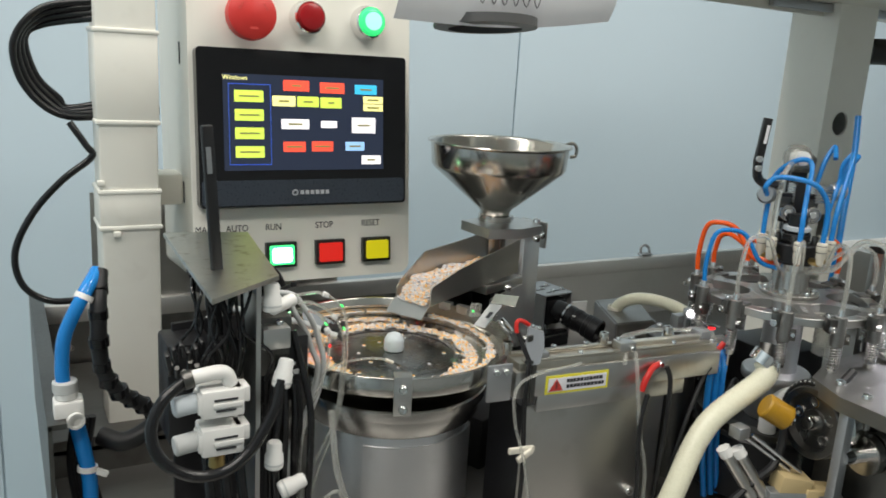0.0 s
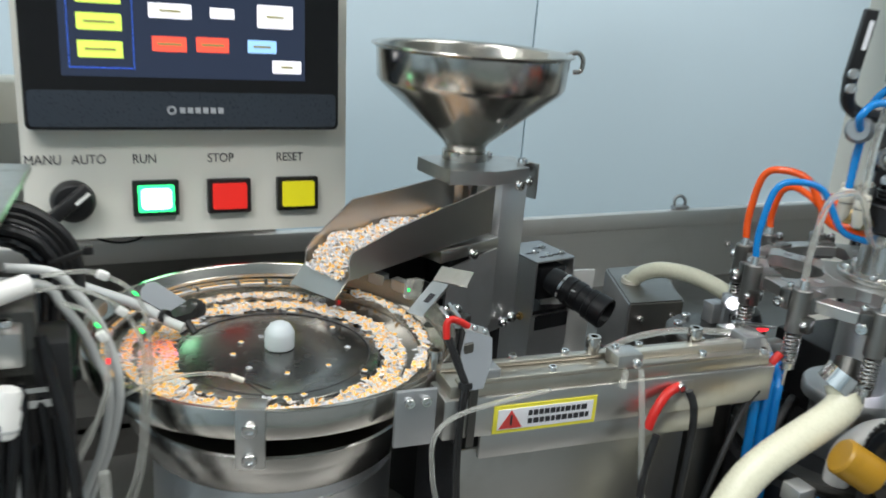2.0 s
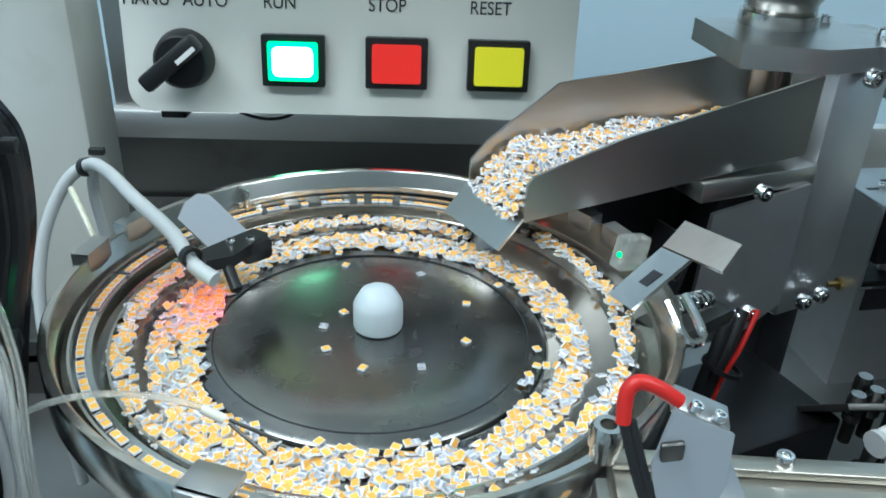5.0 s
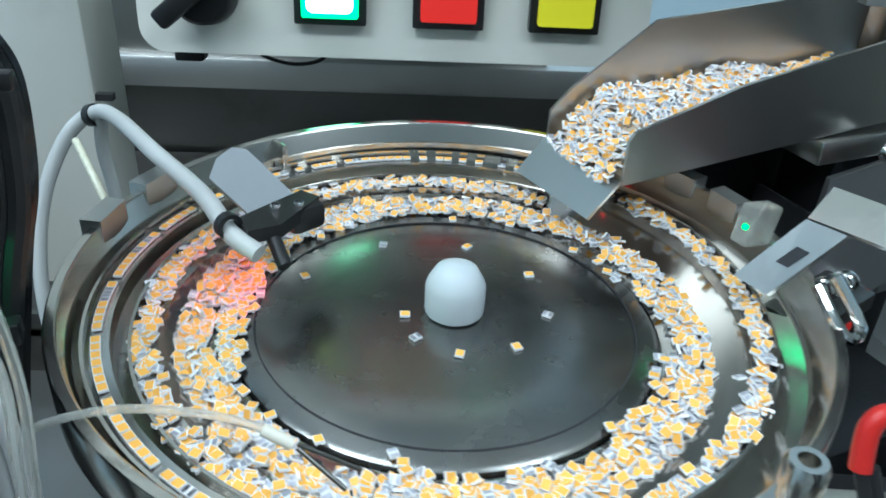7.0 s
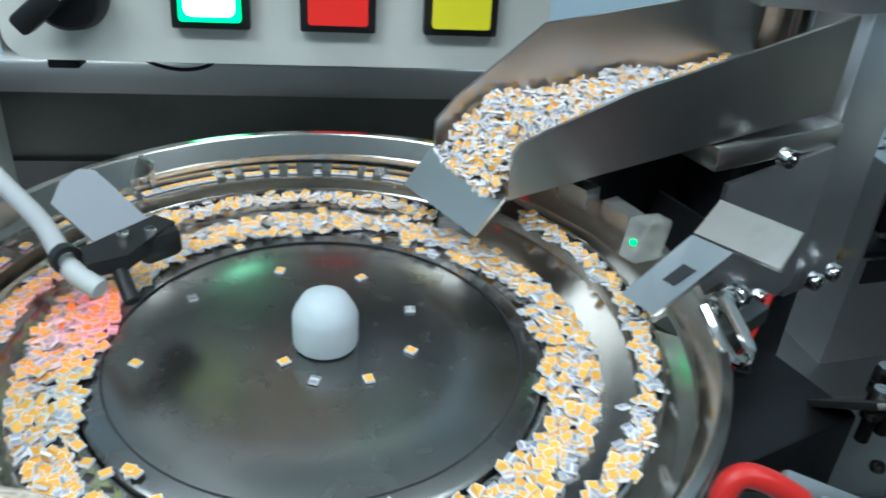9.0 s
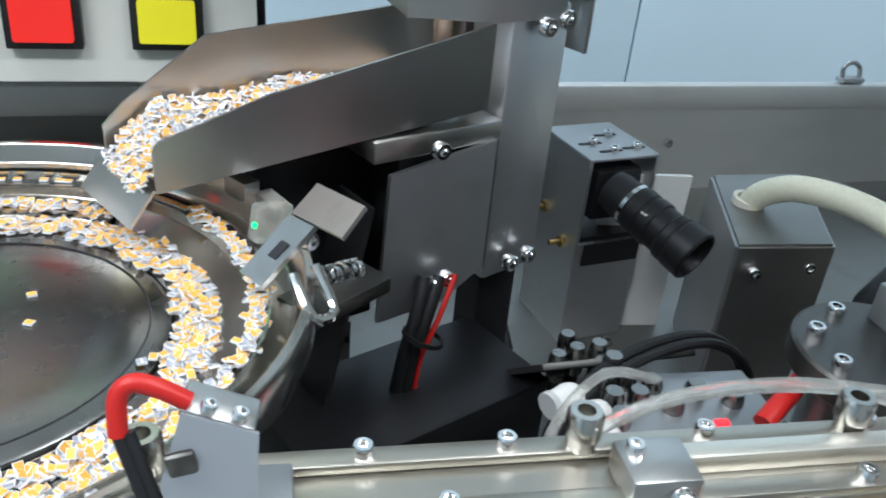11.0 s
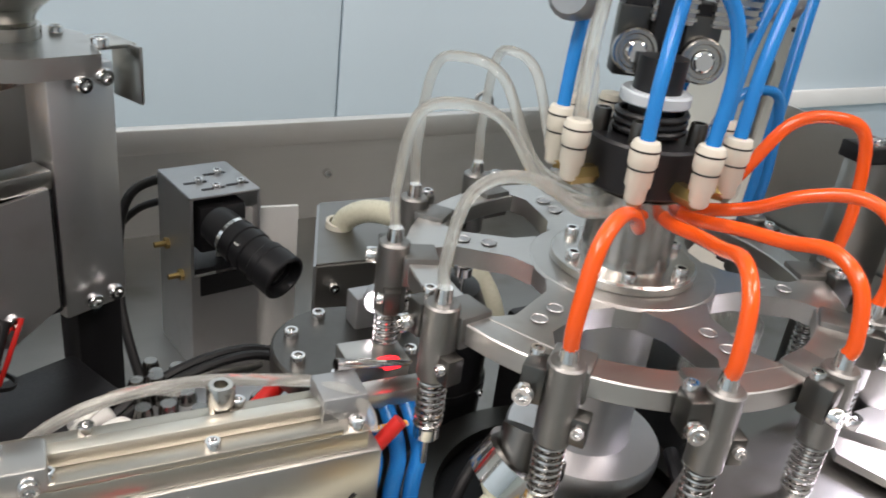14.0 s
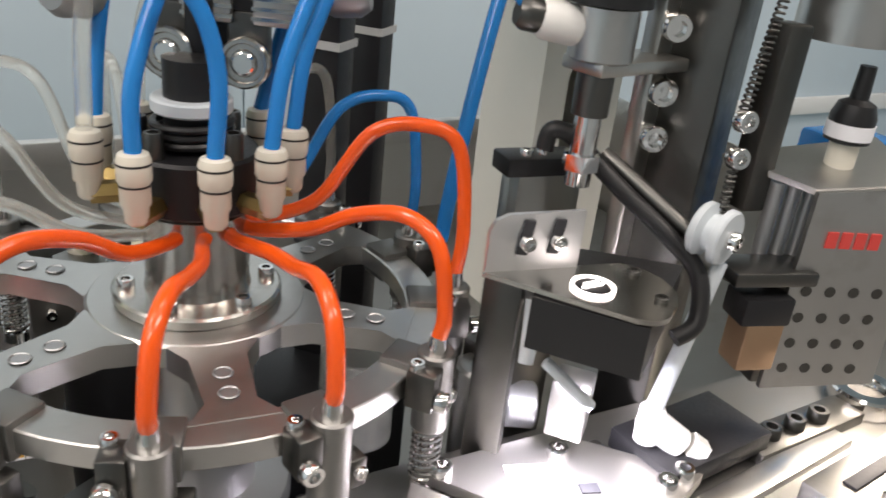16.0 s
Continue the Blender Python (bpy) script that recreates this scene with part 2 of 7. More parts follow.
class G:
    """Collects vertices and faces of one mesh."""

    def __init__(self):
        self.v, self.f = [], []

    def add(self, verts, faces, m=None):
        k = len(self.v)
        self.v += [tuple(m @ Vector(p)) if m else tuple(p) for p in verts]
        self.f += [tuple(k + i for i in q) for q in faces]
        return self

    def box(self, c, s, rz=0.0, b=0.0, m=None, seg=2):
        bm = bmesh.new()
        bmesh.ops.create_cube(bm, size=1.0, matrix=Matrix.Diagonal((*s, 1)))
        if b:
            bmesh.ops.bevel(bm, geom=bm.edges[:], offset=b, segments=seg, affect="EDGES", profile=0.5)
        bm.verts.index_update()
        mm = Matrix.Translation(c) @ (m if m else pose(0, 0, 0, 0, 0, rz))
        self.add([v.co for v in bm.verts], [[v.index for v in q.verts] for q in bm.faces], mm)
        bm.free()
        return self

    def prism(self, poly, h0, h1, m=None):
        n = len(poly)
        vs = [(x, y, h0) for x, y in poly] + [(x, y, h1) for x, y in poly]
        fs = [tuple(range(n - 1, -1, -1)), tuple(range(n, 2 * n))]
        fs += [(i, (i + 1) % n, n + (i + 1) % n, n + i) for i in range(n)]
        return self.add(vs, fs, m)

    def plate(self, a, b, c, d, t):
        """A slab on the quad a b c d, t thick along its normal."""
        a, b, c, d = (Vector(p) for p in (a, b, c, d))
        nn = (b - a).cross(d - a).normalized() * t
        vs = [a, b, c, d, a + nn, b + nn, c + nn, d + nn]
        return self.add(vs, [(3, 2, 1, 0), (4, 5, 6, 7), (0, 1, 5, 4), (1, 2, 6, 5), (2, 3, 7, 6), (3, 0, 4, 7)])

    def rev(self, prof, p0=(0, 0, 0), axis=(0, 0, 1), n=32, full=True):
        """Turns (radius, height) pairs about an axis from p0."""
        m = Matrix.Translation(p0) @ Vector(axis).to_track_quat("Z", "Y").to_matrix().to_4x4()
        vs, fs = [], []
        for r, h in prof:
            vs += [(r * math.cos(2 * math.pi * i / n), r * math.sin(2 * math.pi * i / n), h) for i in range(n)]
        for j in range(len(prof) - 1):
            fs += [(j * n + i, j * n + (i + 1) % n, (j + 1) * n + (i + 1) % n, (j + 1) * n + i) for i in range(n)]
        if full:
            k = (len(prof) - 1) * n
            if prof[0][0] > 1e-6:
                fs.append(tuple(range(n - 1, -1, -1)))
            if prof[-1][0] > 1e-6:
                fs.append(tuple(range(k, k + n)))
        return self.add(vs, fs, m)

    def cyl(self, p0, p1, r, r1=None, n=20, ch=0.0):
        d = Vector(p1) - Vector(p0)
        h = d.length
        r1 = r if r1 is None else r1
        prof = [(r - ch, 0), (r, ch), (r1, h - ch), (r1 - ch, h)] if ch else [(r, 0), (r1, h)]
        return self.rev(prof, p0, d, n)

    def ringz(self, c, r0, r1, z0, z1, n=40, axis=(0, 0, 1)):
        return self.rev([(r0, z0), (r1, z0), (r1, z1), (r0, z1), (r0, z0)], c, axis, n, full=False)

    def tube(self, pts, r, n=10, sub=7, hollow=0.0):
        p = smooth_line(pts, sub)
        vs, fs = [], []
        up = None
        for i, q in enumerate(p):
            d = (p[min(i + 1, len(p) - 1)] - p[max(i - 1, 0)]).normalized()
            if up is None:
                up = d.orthogonal().normalized()
            up = (up - d * up.dot(d)).normalized()
            sd = d.cross(up)
            vs += [q + r * (math.cos(2 * math.pi * j / n) * up + math.sin(2 * math.pi * j / n) * sd) for j in range(n)]
        for i in range(len(p) - 1):
            fs += [(i * n + j, i * n + (j + 1) % n, (i + 1) * n + (j + 1) % n, (i + 1) * n + j) for j in range(n)]
        k = (len(p) - 1) * n
        fs += [tuple(range(n - 1, -1, -1)), tuple(range(k, k + n))]
        return self.add(vs, fs)

    def coil(self, p0, p1, R, r, turns, n=6, per=14):
        p0, p1 = Vector(p0), Vector(p1)
        d = p1 - p0
        a = d.orthogonal().normalized()
        b = d.normalized().cross(a)
        k = int(turns * per)
        pts = [p0 + d * (i / k) + R * (math.cos(2 * math.pi * i / per) * a + math.sin(2 * math.pi * i / per) * b) for i in range(k + 1)]
        return self.tube(pts, r, n, 1)

    def mesh(self, name, material, smooth=True):
        me = bpy.data.meshes.new(name)
        me.from_pydata(self.v, [], self.f)
        me.materials.append(material)
        if smooth:
            me.polygons.foreach_set("use_smooth", [True] * len(me.polygons))
            me.set_sharp_from_angle(angle=radians(38))
        me.update()
        return me


def smooth_line(pts, sub=7):
    p = [Vector(q) for q in pts]
    if len(p) < 3 or sub < 2:
        return p
    out = []
    for i in range(len(p) - 1):
        a, b, c, d = p[max(i - 1, 0)], p[i], p[i + 1], p[min(i + 2, len(p) - 1)]
        for k in range(sub):
            t = k / sub
            out.append(0.5 * (2 * b + (c - a) * t + (2 * a - 5 * b + 4 * c - d) * t * t + (3 * b - a - 3 * c + d) * t ** 3))
    return out + [p[-1]]


BASE = {}
LEAN = math.tan(radians(6.0))


def seat(y, z):
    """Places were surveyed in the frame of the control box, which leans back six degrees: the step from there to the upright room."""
    return Vector((0, LEAN * (z - 1.15), -LEAN * (y + 0.15)))



def thing(name, base, label, category, group="", z=1.15, fixed=False):
    e = new(name)
    e.empty_display_size = 0.01
    e.location = Vector(base) if fixed else Vector(base) + seat(base[1], z)
    BASE[e.name] = Vector(base)
    return tagged(e, label, category, group)


def part(name, g, material, parent, label="", smooth=True):
    """One mesh under a thing or a part; g in world space."""
    me = g.mesh(name, material, smooth)
    o = new(name, me)
    base = BASE[parent.name]
    me.transform(Matrix.Translation(-base))
    o.parent = parent
    BASE[o.name] = base
    return tagged(o, label)


def solo(name, g, material, base, label, category, group="", kind="", smooth=True):
    """A thing of one mesh."""
    me = g.mesh(name, material, smooth)
    mid = sum((Vector(v) for v in g.v), Vector()) / len(g.v)
    me.transform(Matrix.Translation(-Vector(base)))
    o = new(name, me)
    o.location = base if kind == "structure" else Vector(base) + seat(mid.y, mid.z)
    BASE[o.name] = Vector(base)
    return tagged(o, label, category, group, kind)


BOLTS = {}


def bolt(parent, p, d=(0, 0, 1), r=0.003, material=None, h=None):
    """A socket-head screw, its head standing on p along d."""
    material = material or CHROME
    h = h or r * 1.1
    key = (r, h, material.name)
    if key not in BOLTS:
        g = G().rev([(r, 0), (r, h * 0.85), (r * 0.88, h), (r * 0.55, h), (r * 0.5, h * 0.45), (0.0, h * 0.42)], n=14)
        BOLTS[key] = g.mesh("bolt", material)
    o = new("bolt", BOLTS[key])
    o.parent = parent
    o.matrix_local = Matrix.Translation(Vector(p) - BASE[parent.name]) @ Vector(d).to_track_quat("Z", "Y").to_matrix().to_4x4()
    return o


def letters(name, body, size, m, material, parent, depth=0.0003):
    cu = bpy.data.curves.new(name, "FONT")
    cu.body, cu.size, cu.align_x, cu.align_y, cu.extrude = body, size, "CENTER", "CENTER", depth
    tmp = new("tmp_text", cu)
    me = bpy.data.meshes.new_from_object(tmp)
    bpy.data.objects.remove(tmp)
    me.transform(Matrix.Translation(-BASE[parent.name]) @ m)
    me.materials.clear()
    me.materials.append(material)
    o = new(name, me)
    o.parent = parent
    return o


FRONT = pose(0, 0, 0, 90, 0, 0)

# ---- the room ----


def slab(name, lo, hi, material, label, category):
    c = [(a + b) / 2 for a, b in zip(lo, hi)]
    o = solo(name, G().box(c, [b - a for a, b in zip(lo, hi)]), material, (c[0], c[1], lo[2]), label, category, kind="structure")
    return o


X0, X1, Y0, Y1, ZC = -1.9, 2.9, -3.0, 0.70, 2.62
slab("floor", (X0, Y0, -0.1), (X1, Y1, 0.0), FLOORM, "grey-green coated workshop floor", "floor")
slab("ceiling", (X0, Y0, ZC), (X1, Y1, ZC + 0.1), CEILM, "white ceiling boards", "ceiling")
wn = slab("wall_north", (X0 - 0.1, Y1, 0.0), (X1 + 0.1, Y1 + 0.1, ZC), WALL, "pale blue partition wall of smooth panels", "wall")
slab("wall_south", (X0 - 0.1, Y0 - 0.1, 0.0), (X1 + 0.1, Y0, ZC), SOUTH, "unseen wall behind the aisle, its grey set for reflections in the metal", "wall")
slab("wall_west", (X0 - 0.1, Y0, 0.0), (X0, Y1, ZC), WALL, "pale blue partition wall", "wall")
slab("wall_east", (X1, Y0, 0.0), (X1 + 0.1, Y1, ZC), WALL, "pale blue partition wall", "wall")
for k in range(5):
    x = -1.82 + k * 0.96
    part("panel", G().box((x, Y1 - 0.0035, 1.31), (0.957, 0.007, 2.60), b=0.002), WALL, wn)
solo("trim", G().box((2.0, Y1 - 0.014, 0.925), (1.7, 0.014, 0.040), b=0.004), TRIMW, (1.6, Y1 - 0.014, 0.905),
     "white cable strip along the pale blue wall", "trim", kind="structure")
for lx, ly in ((-0.9, -1.1), (0.9, -1.1), (-0.9, -0.2), (0.9, -0.2)):
    cl = thing("ceiling_light", (lx, ly, 2.57), "white rectangular ceiling light, switched on", "ceiling light", "ceiling lights", fixed=True)
    part("frame", G().box((lx, ly, 2.595), (1.26, 0.36, 0.05), b=0.004), TRIMW, cl)
    part("diffuser", G().box((lx, ly, 2.567), (1.20, 0.30, 0.006)), TRIMW, cl)

# ---- machine cabinet and tray ----
cabinet = thing("machine_cabinet", (0.2, -0.2, 0.0), "stainless steel machine bench with a sunken tray top", "machine bench", fixed=True)
part("body", G().box((0.235, -0.16, 0.495), (1.13, 0.71, 0.98), b=0.006), IVORY, cabinet)
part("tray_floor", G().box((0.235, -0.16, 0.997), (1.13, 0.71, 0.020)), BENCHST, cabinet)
# one wall in two steels: shade painted on the left, reflected light right
part("tray_back", G().box((-0.110, 0.194, 1.0385), (0.44, 0.003, 0.083)), BENCHST, cabinet, "back of the tray, the control box's shade put into its colour")
part("tray_back", G().box((0.455, 0.194, 1.0385), (0.69, 0.003, 0.083)), BACKST, cabinet, "brushed back of the tray, bright reflection put into its colour")
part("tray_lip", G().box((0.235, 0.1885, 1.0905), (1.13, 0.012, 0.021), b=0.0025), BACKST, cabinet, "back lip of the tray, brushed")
part("rear_cover", G().box((-0.135, 0.192, 1.160), (0.28, 0.003, 0.118)), STEEL_X, cabinet, "upright cover sheet behind the control box")
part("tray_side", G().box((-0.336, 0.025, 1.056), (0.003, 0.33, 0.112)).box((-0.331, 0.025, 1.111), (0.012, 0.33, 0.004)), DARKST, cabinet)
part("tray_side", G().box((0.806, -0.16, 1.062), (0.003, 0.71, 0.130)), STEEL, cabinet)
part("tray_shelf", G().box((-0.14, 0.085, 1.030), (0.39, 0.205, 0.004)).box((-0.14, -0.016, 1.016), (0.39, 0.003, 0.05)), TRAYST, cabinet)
for x in (-0.30, -0.1, 0.35, 0.6):
    bolt(cabinet, (x, 0.1925, 1.05), (0, -1, 0), 0.004)
# small bracket on the lip
lb = thing("cable_clip", (0.508, 0.19, 1.1375), "small dark cable clip on the tray lip", "clip")
part("foot", G().box((0.508, 0.19, 1.1395), (0.022, 0.010, 0.004), b=0.001), ALU_G, lb)
part("loop", G().tube([(0.500, 0.19, 1.140), (0.498, 0.19, 1.150), (0.506, 0.19, 1.154), (0.514, 0.19, 1.149), (0.516, 0.19, 1.140)], 0.002), ALU_G, lb)

# ---- white trunking post ----
tp = thing("cable_trunking", (-0.2566, 0.0344, 1.04), "upright white plastic cable trunking with joined sleeves", "trunking", z=1.26)
TX, TY = -0.2566, 0.0344
part("body", G().box((TX, TY, 1.395), (0.049, 0.044, 0.81), b=0.003), TRUNK, tp)
for z in (1.236, 1.268, 1.3285, 1.405, 1.49):
    part("sleeve_lip", G().box((TX, TY, z), (0.0535, 0.0485, 0.004), b=0.0012), TRUNK, tp)
for z0, z1 in ((1.236, 1.268), (1.3285, 1.405)):
    part("sleeve", G().box((TX, TY, (z0 + z1) / 2), (0.0515, 0.0465, z1 - z0), b=0.002), TRUNK, tp)
part("tie_head", G().box((TX - 0.012, TY - 0.025, 1.231), (0.006, 0.005, 0.005), b=0.001), TRUNK, tp)
part("tie_head", G().box((TX - 0.024, TY - 0.022, 1.276), (0.006, 0.005, 0.005), b=0.001), TRUNK, tp)

# ---- control box with screen and keys ----
CBX0, CBX1, CBZ0, CBZ1, CBY = -0.2045, 0.0135, 1.1765, 1.56, 0.010
box = thing("control_box", (-0.095, 0.055, CBZ0), "ivory control box with touch screen, lamps, a lit run key and two unlit keys", "control box", fixed=True)
tilt = Matrix.Translation((0, -0.15, 1.15)) @ pose(0, 0, 0, -6) @ Matrix.Translation((0, 0.15, -1.15))
box.matrix_world = tilt @ Matrix.Translation((-0.095, 0.055, CBZ0))
box_arm = solo("box_arm", G().box((-0.231, 0.080, 1.265), (0.058, 0.036, 0.030), b=0.003), IVORY, (-0.231, 0.080, 1.25), "ivory bracket between trunking and control box", "bracket")


def round_rect(x0, x1, z0, z1, r, n=6):
    out = []
    for cx, cz, a0 in ((x1 - r, z0 + r, -90), (x1 - r, z1 - r, 0), (x0 + r, z1 - r, 90), (x0 + r, z0 + r, 180)):
        out += [(cx + r * math.cos(radians(a0 + 90 * k / n)), cz + r * math.sin(radians(a0 + 90 * k / n))) for k in range(n + 1)]
    return out


def facing(poly, y0, y1):
    """A plate in the x-z plane from y0 (front) back to y1."""
    return G().prism(poly, -y1, -y0, FRONT)


part("body", facing(round_rect(CBX0 + 0.002, CBX1 - 0.002, CBZ0 + 0.002, CBZ1, 0.010), CBY + 0.0012, 0.165), IVORY, box)
part("front_panel", facing(round_rect(CBX0, CBX1, CBZ0, CBZ1, 0.011), CBY - 0.0012, CBY + 0.0012), IVORY, box, "ivory front plate with rounded corners")
for z in (1.392, 1.262):
    part("vent_slot", G().box((CBX0 + 0.0018, 0.055, z), (0.0012, 0.003, 0.020)), INK, box)
part("lower_cable", G().tube([(-0.168, 0.05, 1.178), (-0.160, 0.05, 1.168), (-0.144, 0.05, 1.164), (-0.130, 0.05, 1.168), (-0.128, 0.06, 1.178)], 0.0009), RUBBER, box)
part("red_wire", G().tube([(-0.184, 0.05, 1.176), (-0.176, 0.045, 1.1715), (-0.168, 0.05, 1.176)], 0.0013, 8), REDT, box)
part("gland", G().box((-0.191, 0.04, 1.1725), (0.013, 0.012, 0.011), b=0.001), BLACK, box)
part("side_strip", G().box((CBX1 + 0.003, 0.05, 1.215), (0.006, 0.02, 0.06), b=0.002), BLACK, box)
# touch screen
hmi = part("touch_screen", facing(round_rect(-0.2005, 0.003, 1.2505, 1.3935, 0.004), -0.0045, CBY - 0.002), GLASSBK, box, "black touch screen, switched on")
part("bezel_strip", facing(round_rect(-0.1985, 0.001, 1.2525, 1.2755, 0.003), -0.0052, -0.0040), BEZELG, hmi)
SX0, SX1, SZ0, SZ1 = -0.1778, -0.0215, 1.2845, 1.3712
part("display", facing([(SX0, SZ0), (SX1, SZ0), (SX1, SZ1), (SX0, SZ1)], -0.0049, -0.0040), SCREEN, hmi, "lit dark blue display")


def ui(x0, y0, x1, y1, k, lift=0.0052, bars=0):
    """A tile of the display, in fractions of its width and height."""
    a, b = SX0 + (SX1 - SX0) * x0, SX0 + (SX1 - SX0) * x1
    c, d = SZ1 - (SZ1 - SZ0) * y1, SZ1 - (SZ1 - SZ0) * y0
    part("tile", facing(round_rect(a, b, c, d, 0.0006, 2), -lift, -0.0042), SKYUI[k], hmi)
    if bars:
        w = (b - a) * bars
        part("print_bar", facing([((a + b - w) / 2, (c + d) / 2 - 0.0008), ((a + b + w) / 2, (c + d) / 2 - 0.0008), ((a + b + w) / 2, (c + d) / 2 + 0.0008), ((a + b - w) / 2, (c + d) / 2 + 0.0008)], -lift - 0.0003, -0.0042), SKYUI[7], hmi)


for y in (0.165, 0.36, 0.55, 0.745):
    ui(0.065, y, 0.235, y + 0.12, 0, bars=0.7)
for a in ((0.03, 0.10, 0.278, 0.105), (0.03, 0.935, 0.278, 0.94), (0.03, 0.10, 0.033, 0.94), (0.275, 0.10, 0.278, 0.94)):
    ui(*a, 6)
ui(0.355, 0.045, 0.515, 0.158, 1, bars=0.35), ui(0.583, 0.055, 0.74, 0.170, 1, bars=0.55), ui(0.808, 0.065, 0.955, 0.170, 2, bars=0.5)
ui(0.288, 0.212, 0.428, 0.322, 3, bars=0.45), ui(0.440, 0.212, 0.574, 0.322, 0, bars=0.45), ui(0.585, 0.215, 0.720, 0.330, 0, bars=0.3)
ui(0.865, 0.190, 0.996, 0.268, 3, bars=0.6), ui(0.865, 0.276, 0.996, 0.352, 3, bars=0.6)
ui(0.340, 0.455, 0.512, 0.562, 4, bars=0.5), ui(0.588, 0.468, 0.690, 0.545, 4), ui(0.788, 0.425, 0.945, 0.598, 4, bars=0.5)
ui(0.350, 0.695, 0.488, 0.805, 1, bars=0.7), ui(0.528, 0.690, 0.664, 0.800, 1, bars=0.7), ui(0.745, 0.694, 0.871, 0.792, 5, bars=0.6)
ui(0.852, 0.845, 0.982, 0.945, 4, bars=0.4)
letters("screen_title", "Windows", 0.0058, Matrix.Translation((SX0 + 0.011, -0.0052, SZ1 - 0.0035)) @ FRONT, SKYUI[3], hmi)
part("logo_mark", G().ringz((-0.1125, -0.0054, 1.2635), 0.0017, 0.0030, 0, 0.0006, 20, (0, -1, 0)), LOGOG, hmi)
for k in range(6):
    part("logo_bar", G().box((-0.1055 + k * 0.0050, -0.0054, 1.2635), (0.0034, 0.0008, 0.0038)), LOGOG, hmi)
for body, x in (("MANU", -0.1920), ("AUTO", -0.1645), ("RUN", -0.1298), ("STOP", -0.0790), ("RESET", -0.0295)):
    letters("key_label", body, 0.0088, Matrix.Translation((x, CBY - 0.0013, 1.2297)) @ FRONT @ Matrix.Diagonal((0.86, 1, 1, 1)), INK, box)
for nm, x, face in (("run_key", -0.1237, RUNRIM), ("stop_key", -0.0742, REDKEY), ("reset_key", -0.0247, YELKEY)):
    k = part(nm, facing(round_rect(x - 0.0150, x + 0.0150, 1.1912, 1.2155, 0.0008, 2), 0.0035, CBY - 0.001), BLACK, box, "square push key in a black frame")
    part("key_cap", facing(round_rect(x - 0.0118, x + 0.0118, 1.1942, 1.2125, 0.0012, 3), 0.0010, CBY - 0.001), face, k)
    if nm == "run_key":
        part("lit_centre", facing(round_rect(x - 0.0098, x + 0.0098, 1.1962, 1.2105, 0.003, 4), 0.0007, CBY - 0.001), RUNKEY, k)
kn = part("selector_knob", G().cyl((-0.1757, CBY - 0.001, 1.2027), (-0.1757, CBY - 0.013, 1.2027), 0.0142, 0.0128, 32, 0.0015), BLACK, box, "black rotary selector with a white line")
KM = Matrix.Translation((-0.1757, CBY - 0.018, 1.2027)) @ pose(0, 0, 0, 0, -40, 0)
part("grip", G().box((-0.003, 0, 0), (0.033, 0.011, 0.0085), b=0.002, m=KM), BLACK, kn)
part("pointer", G().box((0, 0, 0), (0.011, 0.0006, 0.0022), m=KM @ Matrix.Translation((0.007, -0.0056, 0))), WHITEPL, kn)
es = part("stop_mushroom", G().rev([(0.012, 0), (0.012, 0.012), (0.0215, 0.013), (0.0225, 0.019), (0.0215, 0.026), (0.017, 0.0295), (0.0, 0.0305)], (-0.1525, CBY - 0.001, 1.4225), (0, -1, 0), 40), REDPL, box, "large red mushroom stop button")
for k in range(3):
    a = radians(30 + 120 * k)
    part("arrow_print", G().box((-0.1525 + 0.0125 * math.cos(a), CBY - 0.0306, 1.4225 + 0.0125 * math.sin(a)), (0.007, 0.0008, 0.002), m=pose(0, 0, 0, 0, -math.degrees(a) + 90, 0)), INKR, es)
for nm, x, lens in (("red_lamp", -0.0950, REDLENS), ("green_lamp", -0.0340, GRNLAMP)):
    lp = part(nm, G().rev([(0.0165, 0), (0.0165, 0.004), (0.0150, 0.006), (0.0150, 0.014), (0.0138, 0.0155), (0.0130, 0.014)], (x, CBY - 0.001, 1.4255), (0, -1, 0), 36), CHROME, box, "round signal lamp in a bright ring")
    part("lens", G().rev([(0.0132, 0), (0.0132, 0.004), (0.0115, 0.007), (0.006, 0.0085), (0, 0.0088)], (x, CBY - 0.0125, 1.4255), (0, -1, 0), 32), lens, lp)
    if nm == "green_lamp":
        part("lit_core", G().rev([(0.0085, 0), (0.0085, 0.0005), (0, 0.0008)], (x, CBY - 0.0208, 1.4255), (0, -1, 0), 28), GRNCORE, lp)

# ---- vibratory bowl ----
BX, BY = -0.0805, -0.1525
drive = thing("vibration_drive", (BX, BY, 0.999), "round brushed steel vibration drive under the bowl", "feeder drive", z=1.12)
part("drum", G().rev([(0.066, 0.999), (0.0665, 1.004), (0.0665, 1.094), (0.0655, 1.097), (0.060, 1.098)], (BX, BY, 0), n=64), BARST, drive)
part("collar", G().rev([(0.060, 1.098), (0.0715, 1.099), (0.0730, 1.101), (0.0735, 1.112), (0.0785, 1.115), (0.0790, 1.117), (0.0790, 1.123), (0.0780, 1.124), (0.05, 1.125)], (BX, BY, 0), n=64), TURNED, drive)
cover, NC = G(), 22
for k in range(NC + 1):
    a = radians(228 + 92 * k / NC)
    cover.v += [(BX + r * math.cos(a), BY + r * math.sin(a), z) for r, z in ((0.0666, 1.022), (0.0685, 1.022), (0.0685, 1.090), (0.0666, 1.090))]
    if k:
        n = len(cover.v) - 8
        cover.f += [(n + j, n + (j + 1) % 4, n + 4 + (j + 1) % 4, n + 4 + j) for j in range(4)]
cover.f += [(3, 2, 1, 0), tuple(len(cover.v) - 4 + j for j in range(4))]
